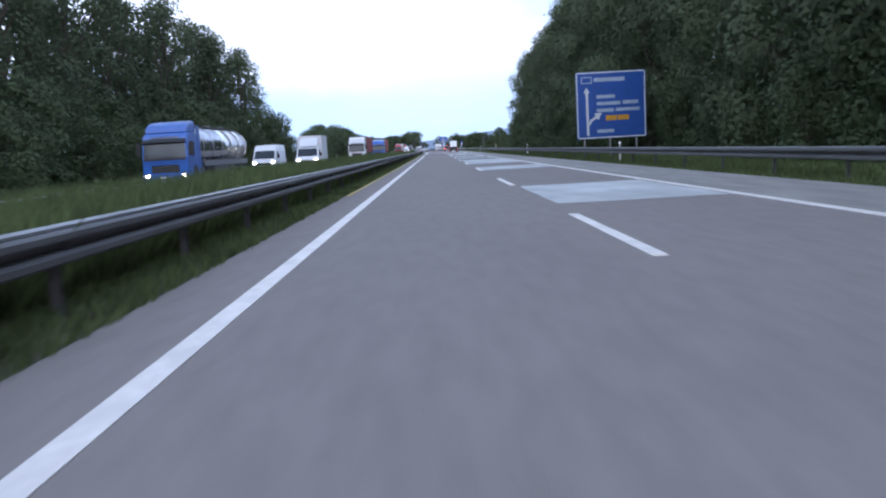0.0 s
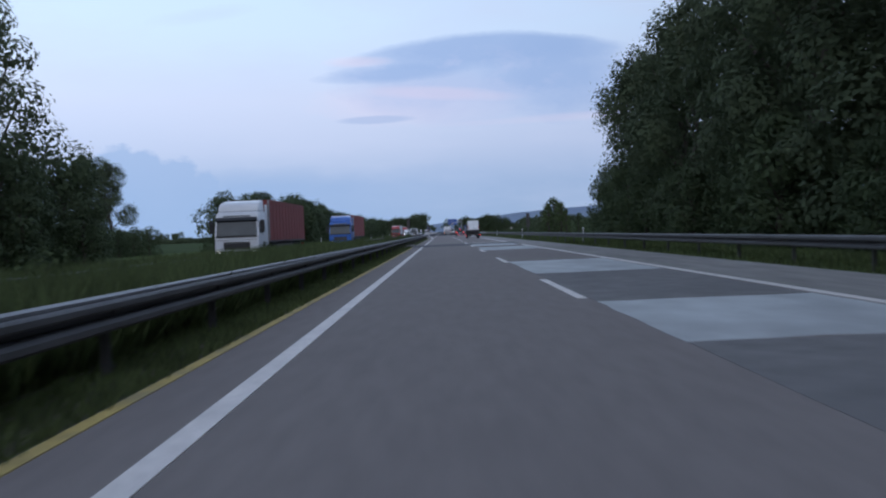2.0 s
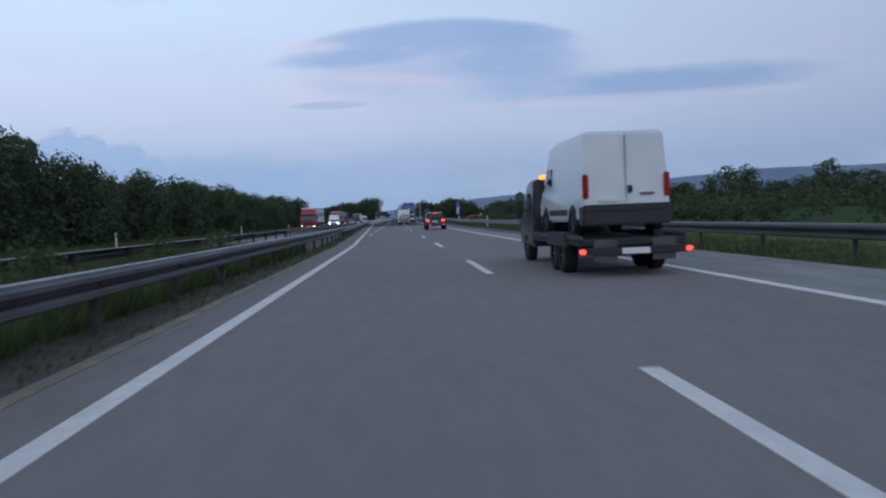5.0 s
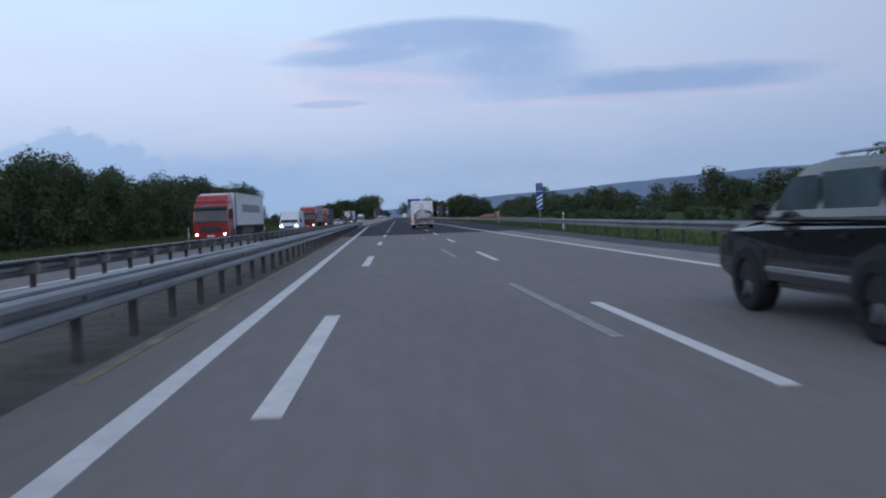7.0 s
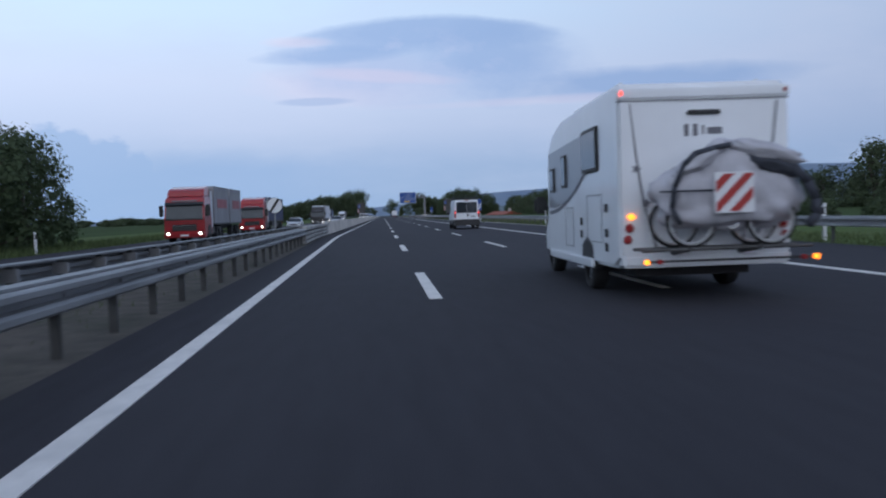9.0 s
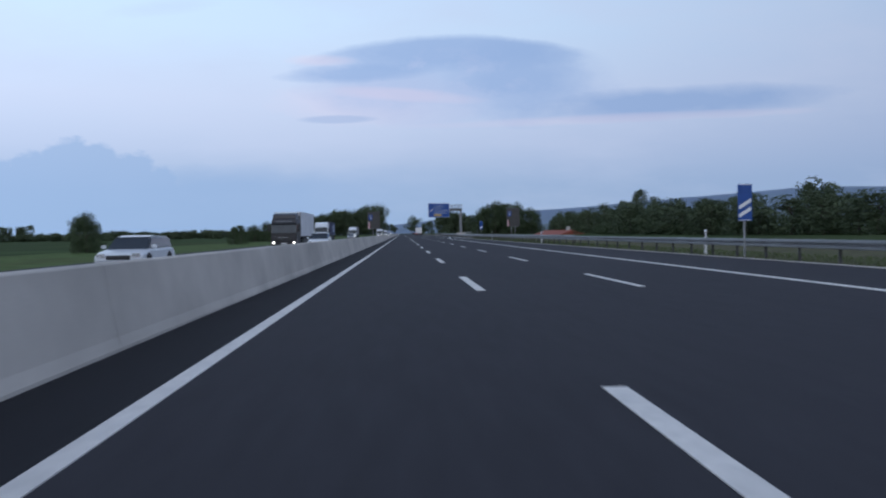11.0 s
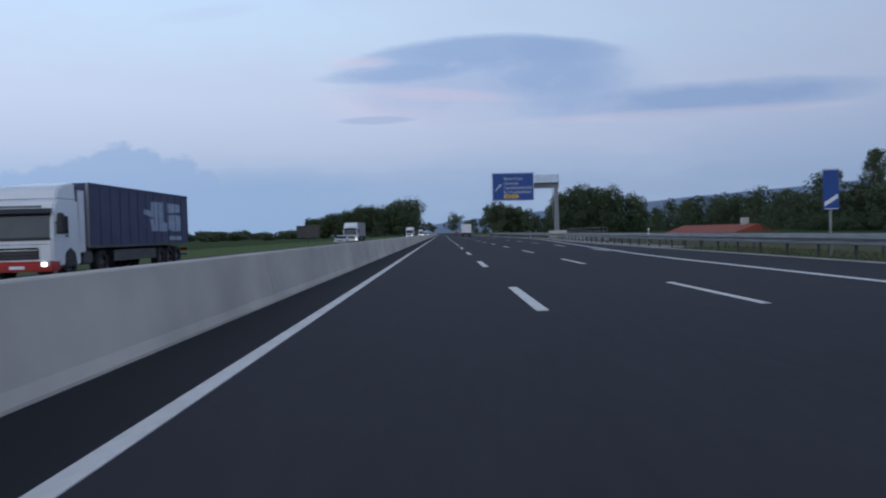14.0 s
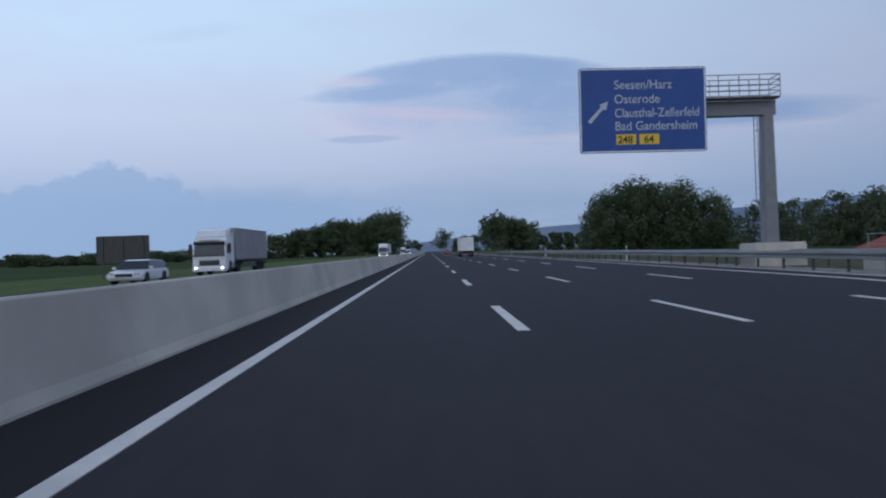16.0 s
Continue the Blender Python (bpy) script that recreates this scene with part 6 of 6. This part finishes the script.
def motorhome(label):
    """A white motorhome seen from behind: side band, windows, bicycle carrier. Its rear is at y = -6.4."""
    ob = thing("motorhome", pose(0, 0, 0), label, "motorhome")
    W, B = 2.3, -6.4
    part("body", prism([(B, 0.55), (B, 2.70), (B + 0.06, 2.88), (-2.6, 2.84), (-1.75, 2.66), (-1.35, 2.35), (-1.25, 2.12), (-1.25, 0.42), (B + 0.3, 0.42)], W, 0.012, 2.3, 0.05, 3), M["motorhome_white"], ob, "white coach body")
    part("cab", prism([(0.0, 0.38), (0.03, 0.80), (-0.28, 1.12), (-0.95, 2.02), (-1.5, 2.14), (-1.5, 0.36)], 1.96, 0.07, 1.0, 0.05, 3), M["motorhome_white"], ob, "white van cab")
    part("windscreen", prism([(-0.32, 1.16), (-0.90, 1.94), (-0.96, 1.94), (-0.40, 1.15)], 1.70, 0.06, 1.1, 0.01), M["glass"], ob).location.y = 0.045
    side_glass(ob, -1.22, -0.80, 1.2, 1.72, 0.955, lean=0.16)
    part("roof_edge", boxed(-W / 2 - 0.012, W / 2 + 0.012, B - 0.025, B + 0.06, 2.66, 2.80, bevel=0.02), M["motorhome_white"], ob, "rear roof moulding")
    part("seam", boxed(-W / 2 - 0.004, W / 2 + 0.004, B - 0.012, B + 0.02, 2.628, 2.65), M["mh_grey"], ob, "thin dark seam")
    for s in (-1, 1):
        # rear corner mouldings that flare outward toward the bottom
        bm = bmesh.new()
        pts = [(s * 1.12, 2.62), (s * 1.0, 2.62), (s * 0.93, 1.9), (s * 0.86, 1.25), (s * 0.80, 0.62), (s * 1.13, 0.62)]
        a = [bm.verts.new((x, B - 0.035, z)) for x, z in pts]
        b = [bm.verts.new((x, B + 0.02, z)) for x, z in pts]
        bm.faces.new(a)
        bm.faces.new(b[::-1])
        for i in range(len(pts)):
            j = (i + 1) % len(pts)
            bm.faces.new((a[j], a[i], b[i], b[j]))
        bmesh.ops.recalc_face_normals(bm, faces=bm.faces)
        bmesh.ops.bevel(bm, geom=bm.edges[:], offset=0.012, segments=2, affect="EDGES")
        part("corner_moulding", bm, M["motorhome_white"], ob, "white corner moulding")
        bm = bmesh.new()
        pts = [(0.99, 2.60), (0.95, 2.25), (0.91, 1.90), (0.86, 1.55), (0.80, 1.22), (0.72, 0.92), (0.66, 0.66)]
        for (xa, za), (xb, zb) in zip(pts, pts[1:]):
            rod(bm, (s * xa, B - 0.008, za), (s * xb, B - 0.008, zb), 0.016, seg=6)
        part("curved_joint", bm, M["mh_grey"], ob, "curved grey joint beside the moulding")
        for z, mat_, h_ in ((1.12, "lamp_amber_on", 0.075), (0.97, "lamp_red", 0.12), (0.82, "lamp_red", 0.12)):
            lamp = part("rear_lamp", boxed(-0.055, 0.055, -0.03, 0.03, -h_ / 2, h_ / 2, bevel=0.025), M[mat_], ob, "lit amber indicator" if "amber" in mat_ else "dark red rear lamp")
            lamp.matrix_basis = pose(s * (1.06 - (z - 0.82) * 0.18), B - 0.05, z, 0, s * -12, 0)
        part("marker_lamp", boxed(s * 1.10 - 0.022, s * 1.10 + 0.022, B - 0.045, B, 2.71, 2.77, bevel=0.01), M["lamp_red_on" if s < 0 else "lamp_red"], ob, "small red marker lamp")
        x = s * (W / 2 + 0.002)
        # grey window band with a curved lower edge
        bm = bmesh.new()
        pts = [(-1.45, 1.30), (-1.45, 2.32), (-4.7, 2.42), (-4.75, 2.0), (-4.3, 1.75), (-3.6, 1.52), (-2.8, 1.36), (-2.0, 1.28)]
        f = [bm.verts.new((x + s * 0.004, y, z)) for y, z in pts]
        b = [bm.verts.new((x - s * 0.03, y, z)) for y, z in pts]
        bm.faces.new(f)
        bm.faces.new(b[::-1])
        for i in range(len(pts)):
            j = (i + 1) % len(pts)
            bm.faces.new((f[j], f[i], b[i], b[j]))
        bmesh.ops.recalc_face_normals(bm, faces=bm.faces)
        part("side_band", bm, M["mh_grey"], ob, "grey side band")
        # swoosh under the band
        bm = bmesh.new()
        for k in range(9):
            t0, t1 = k / 9, (k + 1) / 9
            p0 = (-1.5 - 3.4 * t0, 1.16 + 0.78 * t0 ** 1.9)
            p1 = (-1.5 - 3.4 * t1, 1.16 + 0.78 * t1 ** 1.9)
            q = [bm.verts.new((x + s * 0.004, p[0], p[1] + d)) for p, d in ((p0, 0), (p1, 0), (p1, 0.07), (p0, 0.07))]
            bm.faces.new(q if s > 0 else q[::-1])
        part("side_stripe", bm, M["graphic"], ob, "curved grey stripe")
        for y0, y1, z0, z1 in ((-2.05, -1.62, 1.55, 2.05), (-3.15, -2.72, 1.60, 2.22), (-5.35, -4.35, 1.78, 2.46)):
            part("window", boxed(x - 0.03, x + 0.03, y0, y1, z0, z1, bevel=0.028), M["plastic"], ob, "black window frame")
            part("window_pane", boxed(x + s * 0.012 - 0.025, x + s * 0.012 + 0.025, y0 + 0.05, y1 - 0.05, z0 + 0.05, z1 - 0.05, bevel=0.02), M["glass_grey"], ob, "grey acrylic pane")
        for y0, y1, z0, z1 in ((-5.5, -4.6, 0.75, 1.45), (-3.6, -2.95, 0.62, 1.28)):
            for a, bb, c, d in ((y0, y0 + 0.012, z0, z1), (y1 - 0.012, y1, z0, z1), (y0, y1, z0, z0 + 0.012), (y0, y1, z1 - 0.012, z1)):
                part("locker_gap", boxed(x - 0.01, x + s * 0.004, a, bb, c, d), M["mh_grey"], ob, "thin locker door gap")
        for y, z in ((-4.2, 1.05), (-4.2, 0.85), (-5.75, 1.25), (-5.75, 0.9), (-5.75, 0.7)):
            part("vent", boxed(x - 0.01, x + s * 0.012, y - 0.07, y + 0.07, z - 0.06, z + 0.06, bevel=0.006), M["glass_grey"], ob, "small service flap")
        part("roof_rail", rod(bmesh.new(), (s * 0.95, -5.9, 2.95), (s * 0.95, -3.0, 2.94), 0.02, seg=6), M["chrome"], ob)
        part("skirt", boxed(x - 0.05, x + 0.005, -5.0, -1.6, 0.36, 0.50, bevel=0.02), M["motorhome_white"], ob, "lower side skirt")
        for y in (-0.85, -4.55):
            part("wheel_arch", prism([(y - 0.44, 0.34), (y - 0.35, 0.70), (y, 0.84), (y + 0.35, 0.70), (y + 0.44, 0.34)], 0.14, 0, 0, 0.02), M["plastic"], ob).location.x = s * (0.915 if y > -2 else 1.085)
            wheel(ob, s * (0.90 if y > -2 else 1.02), y, 0.35, 0.24, s)
        # mirror arm
        bm = boxed(s * 1.22 - 0.13, s * 1.22 + 0.13, -0.86, -0.70, 1.18, 1.52, bevel=0.05)
        rod(bm, (s * 0.95, -0.9, 1.3), (s * 1.15, -0.8, 1.3), 0.035, seg=6)
        part("mirror", bm, M["plastic"], ob, "black wing mirror")
    part("bumper", boxed(-1.13, 1.13, B - 0.07, B + 0.1, 0.44, 0.62, bevel=0.04), M["motorhome_white"], ob, "white rear bumper")
    part("underbody", boxed(-0.80, 0.80, B + 0.5, -0.7, 0.28, 0.44), M["chassis"], ob, "dark underbody")
    part("reversing_camera", boxed(-0.22, 0.22, B - 0.05, B, 2.44, 2.50, bevel=0.012), M["plastic"], ob)
    for x0, x1, z0, z1 in ((-0.26, -0.20, 2.16, 2.32), (-0.14, -0.08, 2.16, 2.32), (-0.02, 0.01, 2.18, 2.30), (0.05, 0.25, 2.18, 2.27)):
        part("badge_bar", boxed(x0, x1, B - 0.008, B + 0.01, z0, z1, bevel=0.003), M["graphic"], ob, "grey maker's mark as plain bars")
    for x, z in ((-0.92, 1.75), (-0.62, 1.55), (-0.80, 1.30)):
        bm = bmesh.new()
        star = [bm.verts.new((x + (0.075 if k % 2 == 0 else 0.032) * math.sin(k * math.pi / 5 + 0.3), B - 0.040, z + (0.075 if k % 2 == 0 else 0.032) * math.cos(k * math.pi / 5 + 0.3))) for k in range(10)]
        bm.faces.new(star)
        part("star_sticker", bm, M["graphic"], ob, "small grey star sticker")
    # bicycle carrier
    part("carrier_bar", rod(bmesh.new(), (-1.05, B - 0.62, 0.70), (1.12, B - 0.62, 0.70), 0.022, seg=8), M["galv_dark"], ob, "bicycle carrier rail")
    part("carrier_bar", rod(bmesh.new(), (-1.05, B - 0.25, 0.70), (1.12, B - 0.25, 0.70), 0.022, seg=8), M["galv_dark"], ob, "bicycle carrier rail")
    for x in (-0.45, 0.45):
        part("carrier_arm", rod(bmesh.new(), (x, B, 0.62), (x, B - 0.66, 0.70), 0.03, seg=8), M["plastic"], ob)
        part("carrier_upright", rod(bmesh.new(), (x, B - 0.12, 0.68), (x, B - 0.08, 1.75), 0.022, seg=8), M["chrome"], ob)
    part("lamp_board", boxed(-1.06, 1.13, B - 0.69, B - 0.66, 0.545, 0.575, bevel=0.008), M["plastic"], ob, "dark lamp board")
    for x, m in ((-1.02, "lamp_amber_on"), (1.12, "lamp_amber_on"), (-0.86, "lamp_red"), (0.96, "lamp_red")):
        part("board_lamp", boxed(x - 0.032, x + 0.032, B - 0.75, B - 0.70, 0.53, 0.595, bevel=0.012), M[m], ob, "small lamp on the carrier")
    return ob


def bicycle(x, y, z, label):
    """Only its wheels, fork and crank show under the cover."""
    ob = thing("bicycle", pose(x, y, z), label, "bicycle", "bicycles on the carrier")
    for s in (-0.52, 0.52):
        bm = bmesh.new()
        seg, sec, R = 36, 8, 0.31
        vs = [[bm.verts.new((s + (R + 0.022 * math.cos(b)) * math.cos(a), 0.022 * math.sin(b), 0.34 + (R + 0.022 * math.cos(b)) * math.sin(a))) for b in (2 * math.pi * k / sec for k in range(sec))] for a in (2 * math.pi * i / seg for i in range(seg))]
        for i in range(seg):
            for k in range(sec):
                bm.faces.new((vs[i][k], vs[i][(k + 1) % sec], vs[(i + 1) % seg][(k + 1) % sec], vs[(i + 1) % seg][k]))
        t = part("wheel", bm, M["rubber"], ob, "thin black bicycle tyre")
        bm = bmesh.new()
        for i in range(seg):
            a, b = 2 * math.pi * i / seg, 2 * math.pi * (i + 1) / seg
            rod(bm, (s + 0.28 * math.cos(a), 0, 0.34 + 0.28 * math.sin(a)), (s + 0.28 * math.cos(b), 0, 0.34 + 0.28 * math.sin(b)), 0.02, seg=5)
        for i in range(14):
            a = 2 * math.pi * i / 14
            rod(bm, (s, 0, 0.34), (s + 0.28 * math.cos(a), 0, 0.34 + 0.28 * math.sin(a)), 0.002, seg=3)
        part("rim", bm, M["rim_light"], t, "pale shiny rim and spokes")
    for a, b in (((-0.52, 0, 0.34), (0.0, 0, 0.32)), ((0.0, 0, 0.32), (-0.15, 0, 0.85)), ((0.52, 0, 0.34), (0.36, 0, 0.88)), ((0.0, 0, 0.32), (0.38, 0, 0.78)), ((-0.13, 0, 0.78), (0.37, 0, 0.84))):
        part("tube", rod(bmesh.new(), a, b, 0.018, seg=7), M["steel_grey"], ob, "frame tube")
    part("crank", rod(bmesh.new(), (0, -0.02, 0.32), (0, 0.02, 0.32), 0.09, seg=18), M["chrome"], ob)
    return ob


def cover(x, y, z, label):
    """A loose grey cover tied over the bicycles, sagging in folds."""
    bm = bmesh.new()
    bmesh.ops.create_uvsphere(bm, u_segments=56, v_segments=30, radius=1.0)
    for v in bm.verts:
        d = v.co.normalized()
        px, pz = d.x, d.z
        n = noise.noise((d.x * 2.3, d.y * 2.3, d.z * 2.3 + 4)) * 0.16 + noise.noise((d.x * 5, d.y * 5, d.z * 4 + 9)) * 0.09
        fold = 0.05 * abs(math.sin(px * 7 + pz * 5 + 1.3 * n)) - 0.02
        sx = math.copysign(abs(px) ** 0.8, px)
        sz = math.copysign(abs(pz) ** 0.85, pz)
        peak = 0.24 * math.exp(-((px + 0.06) / 0.30) ** 2) + 0.05 * px if pz > 0 else -0.05 * abs(px)
        v.co = Vector((sx * 0.98 * (1 + n), d.y * 0.30 * (1 + 1.5 * n + fold * 3), sz * 0.43 * (1 + n + fold) + peak * abs(pz)))
    ob = part("bicycle_cover", bm, M["cloth"], smooth=True)
    ob.location = (x, y, z)
    tagged(ob, label, "cover")
    for pts in ([(-0.52, 0.50), (-0.66, 0.36), (-0.78, 0.10), (-0.82, -0.16), (-0.72, -0.36)], [(0.74, 0.30), (0.92, 0.12), (1.02, -0.10), (1.04, -0.30), (0.92, -0.42)], [(-0.52, 0.50), (-0.28, 0.56), (-0.06, 0.60)]):
        bm = bmesh.new()
        for (xa, za), (xb, zb) in zip(pts, pts[1:]):
            rod(bm, (xa, -0.27, za), (xb, -0.27, zb), 0.035 if xa < 0 else 0.065, seg=8)
        part("dark_edge", bm, M["cloth_dark"], ob, "dark hem of the cover", smooth=True)
    part("strap", boxed(-1.0, 0.1, -0.335, -0.315, 0.03, 0.055, bevel=0.008), M["cloth_dark"], ob, "dark strap")
    # a rolled flap hangs over the upper right; a dark lump below stands in for its shade
    for nm, mat_, loc_, sc, tilt in (("flap", "cloth", (0.42, -0.16, 0.50), (0.50, 0.20, 0.12), 14), ("flap_shade", "cloth_dark", (0.48, -0.17, 0.34), (0.42, 0.17, 0.10), 16), ("flap", "cloth", (-0.45, -0.16, 0.40), (0.36, 0.18, 0.10), -28)):
        bm = bmesh.new()
        bmesh.ops.create_uvsphere(bm, u_segments=32, v_segments=18, radius=1.0)
        for v in bm.verts:
            k = 1 + 0.25 * noise.noise((v.co.x * 3 + loc_[0], v.co.y * 3, v.co.z * 3))
            v.co = Vector((v.co.x * sc[0] * k, v.co.y * sc[1] * k, v.co.z * sc[2] * k))
        fl = part(nm, bm, M[mat_], ob, "loose folded flap" if nm == "flap" else "dark lump standing in for the shade under the flap", smooth=True)
        fl.matrix_basis = pose(*loc_, 0, tilt, 0)
    return ob


def flatbed(label):
    """A low recovery lorry: cab, flat dark bed, lamps. Its rear is at y = -7.0."""
    ob = thing("recovery_lorry", pose(0, 0, 0), label, "lorry")
    part("cab", prism([(0.0, 0.4), (0.03, 0.9), (-0.35, 1.15), (-0.9, 1.95), (-1.3, 2.08), (-1.9, 2.08), (-1.9, 0.4)], 1.98, 0.05, 1.1, 0.05, 3), M["dark_paint"], ob, "dark cab")
    part("windscreen", prism([(-0.40, 1.2), (-0.88, 1.86), (-0.94, 1.86), (-0.5, 1.2)], 1.7, 0.05, 1.1, 0.01), M["glass"], ob).location.y = 0.05
    side_glass(ob, -1.55, -0.85, 1.25, 1.75, 0.965, lean=0.2)
    mirrors(ob, 1.15, -0.85, 1.35, 0.4, 0.2)
    part("light_bar", boxed(-0.7, 0.7, -1.6, -1.4, 2.08, 2.2, bevel=0.03), M["lamp_amber_on"], ob, "lit amber beacon bar")
    part("bed", boxed(-1.0, 1.0, -7.0, -2.0, 0.58, 0.70, bevel=0.02), M["chassis"], ob, "flat dark loading bed")
    part("chassis", boxed(-0.45, 0.45, -6.6, -1.0, 0.36, 0.62), M["chassis"], ob)
    for s in (-1, 1):
        part("bed_rail", boxed(s * 0.99 - 0.03, s * 0.99 + 0.03, -7.0, -2.0, 0.70, 0.78, bevel=0.01), M["galv_dark"], ob, "dark bed edge")
        part("ramp", boxed(s * 0.55 - 0.22, s * 0.55 + 0.22, -7.06, -7.0, 0.3, 0.70, bevel=0.01), M["galv_dark"], ob, "folded loading ramp")
        wheel(ob, s * 0.88, -0.9, 0.36, 0.24, s)
        wheel(ob, s * 0.90, -5.4, 0.36, 0.28, s, False)
        wheel(ob, s * 0.90, -4.6, 0.36, 0.28, s, False)
        part("fender", prism([(-6.0, 0.55), (-5.8, 0.82), (-4.2, 0.82), (-4.0, 0.55)], 0.3, 0, 0, 0.02), M["plastic"], ob).location.x = s * 0.92
    part("lamp_beam", boxed(-1.06, 1.06, -7.1, -7.0, 0.42, 0.56, bevel=0.01), M["chassis"], ob, "dark rear beam")
    lamps(ob, "rear_lamp", "lamp_red_on", 1.0, -7.12, 0.49, 0.11, 0.09, 0.06, "lit red rear lamp")
    part("plate", boxed(-0.26, 0.26, -7.13, -7.1, 0.43, 0.54), M["sign_white"], ob, "blank number plate")
    return ob


def trailer(label):
    ob = thing("car_trailer", pose(0, 0, 0), label, "trailer")
    part("body", boxed(-0.75, 0.75, -2.6, -0.9, 0.42, 0.72, bevel=0.03), M["tarp_blue"], ob, "low dark blue trailer box")
    part("drawbar", rod(bmesh.new(), (0, 0, 0.45), (0, -1.0, 0.5), 0.04, seg=8), M["galv"], ob)
    for s in (-1, 1):
        wheel(ob, s * 0.85, -1.8, 0.3, 0.18, s, False)
        part("mudguard", prism([(-2.2, 0.5), (-2.05, 0.68), (-1.55, 0.68), (-1.4, 0.5)], 0.2, 0, 0, 0.02), M["plastic"], ob).location.x = s * 0.86
    lamps(ob, "rear_lamp", "lamp_red_on", 0.66, -2.62, 0.50, 0.12, 0.07, 0.05)
    return ob


def oncoming(ob, x, y):
    ob.matrix_basis = pose(x, y, 0, 0, 0, 180)
    return ob


def ahead_of(ob, x, y, turn=0.0):
    ob.matrix_basis = pose(x, y, 0, 0, 0, turn)
    return ob


# opposite carriageway
oncoming(truck("blue_paint", None, "blue tank lorry with polished steel tank and lit headlamps", tank=True), -12.6, 43)
oncoming(van("white_paint", "white panel van with lit headlamps", 4.9, 2.3, front_lit=True), -12.5, 66.5)
oncoming(van("white_paint", "white box van with lit headlamps", 4.9, 2.2, box_body="tarp_white", front_lit=True), -9.3, 69)
oncoming(truck("white_paint", "tarp_red", "white lorry with a faded red tarpaulin trailer"), -9.7, 117)
oncoming(truck("blue_paint", "tarp_red", "blue lorry with a faded red tarpaulin trailer"), -9.6, 160)
oncoming(truck("red_paint", "tarp_white", "red lorry with a white tarpaulin trailer", stripe="tarp_grey"), -12.2, 307)
oncoming(van("white_paint", "white panel van with lit headlamps on the far carriageway", 5.2, 2.4, front_lit=True), -10.0, 330.5)
oncoming(truck("red_paint", "tarp_grey", "red lorry and trailer with grey tarpaulins and red print", stripe="tarp_print", road_train=True), -12.9, 372.0)
oncoming(car("white_paint", "pale estate car behind the stacked beams", height=1.36), -12.4, 426)
oncoming(truck("red_paint", "tarp_blue", "red lorry with a dark blue tarpaulin trailer"), -13.6, 401)
oncoming(truck("dark_paint", "tarp_white", "dark lorry with a plain white trailer", plain=True), -12.9, 470.6)
oncoming(car("white_paint", "white saloon car behind the barrier", kind="saloon"), -9.2, 465.6)
oncoming(truck("white_paint", "tarp_blue", "white lorry with a dark blue printed trailer", emblem="sign_faded", low_front="sign_red"), -16.2, 536.5)
oncoming(truck("white_paint", "tarp_grey", "white lorry with a pale grey trailer and lit headlamps"), -17.5, 645)
oncoming(car("white_paint", "pale estate car behind the barrier", height=1.32), -17.1, 628)
for x, y, p, l in ((-13, 785, "white_paint", "tarp_white"), (-14, 965, "white_paint", "tarp_grey")):
    oncoming(truck(p, l, "white lorry far off on the opposite carriageway"), x, y)
oncoming(car("white_paint", "small pale car far off", front_lit=True), -9.0, 840)
oncoming(van("white_paint", "white van far off", front_lit=True), -9.5, 890)

# same direction
ahead_of(flatbed("low dark recovery lorry carrying a white van"), 6.53, 201.4)
load = van("white_paint", "tall white panel van riding on the recovery lorry", 4.9, 2.36, rear_glass=False)
load.matrix_basis = pose(6.60, 199.4, 0.70) @ Matrix.Diagonal((0.89, 0.89, 0.89, 1))
ahead_of(off_roader("glossy black off-roader with chrome sill strip"), 5.95, 261.35)
ahead_of(trailer("low dark blue trailer behind the black off-roader"), 5.95, 256.95)
MX, MY = 3.53, 333.2
ahead_of(motorhome("white motorhome with grey side band and bicycle carrier"), MX + 0.2, MY + 6.4, -1.8)
bicycle(MX - 0.02, MY - 0.30, 0.70, "bicycle strapped on the carrier under the cover")
bicycle(MX + 0.10, MY - 0.56, 0.70, "bicycle strapped on the carrier under the cover")
cover(MX + 0.10, MY - 0.44, 1.38, "crumpled grey cover tied over two bicycles")
board = thing("warning_board", pose(MX - 0.22, MY - 0.80, 1.14), "square white board with red slanting stripes on the cover", "warning board")
part("panel", plate(0.50, 0.50, 0.03, 0.02), M["sign_white"], board)
for c in (-0.29, -0.03, 0.23):
    # the band c < z - x < c + 0.13, cut to the square
    q = [(0.02, 0.02), (0.48, 0.02), (0.48, 0.48), (0.02, 0.48)]
    for sign_, lim in ((1, c), (-1, -(c + 0.13))):
        cut = []
        for (ax, az), (bx, bz) in zip(q, q[1:] + q[:1]):
            da, db = sign_ * (az - ax) - lim, sign_ * (bz - bx) - lim
            if da >= 0:
                cut.append((ax, az))
            if da * db < 0:
                f = da / (da - db)
                cut.append((ax + (bx - ax) * f, az + (bz - az) * f))
        q = cut
    part("stripe", flat_shape(q, -0.011), M["sign_red"], board, "red slanting stripe")
ahead_of(van("white_paint", "white panel van with dark bumper and roof rack", 4.6, 2.26, rack=True, rear_lit=True), 5.72, 387.1)
far_truck = truck("red_paint", "tarp_white", "white-backed lorry far ahead", lit=False)
ahead_of(far_truck, 5.6, 745)
ahead_of(car("dark_paint", "dark car far ahead", rear_lit=True), 5.5, 880)
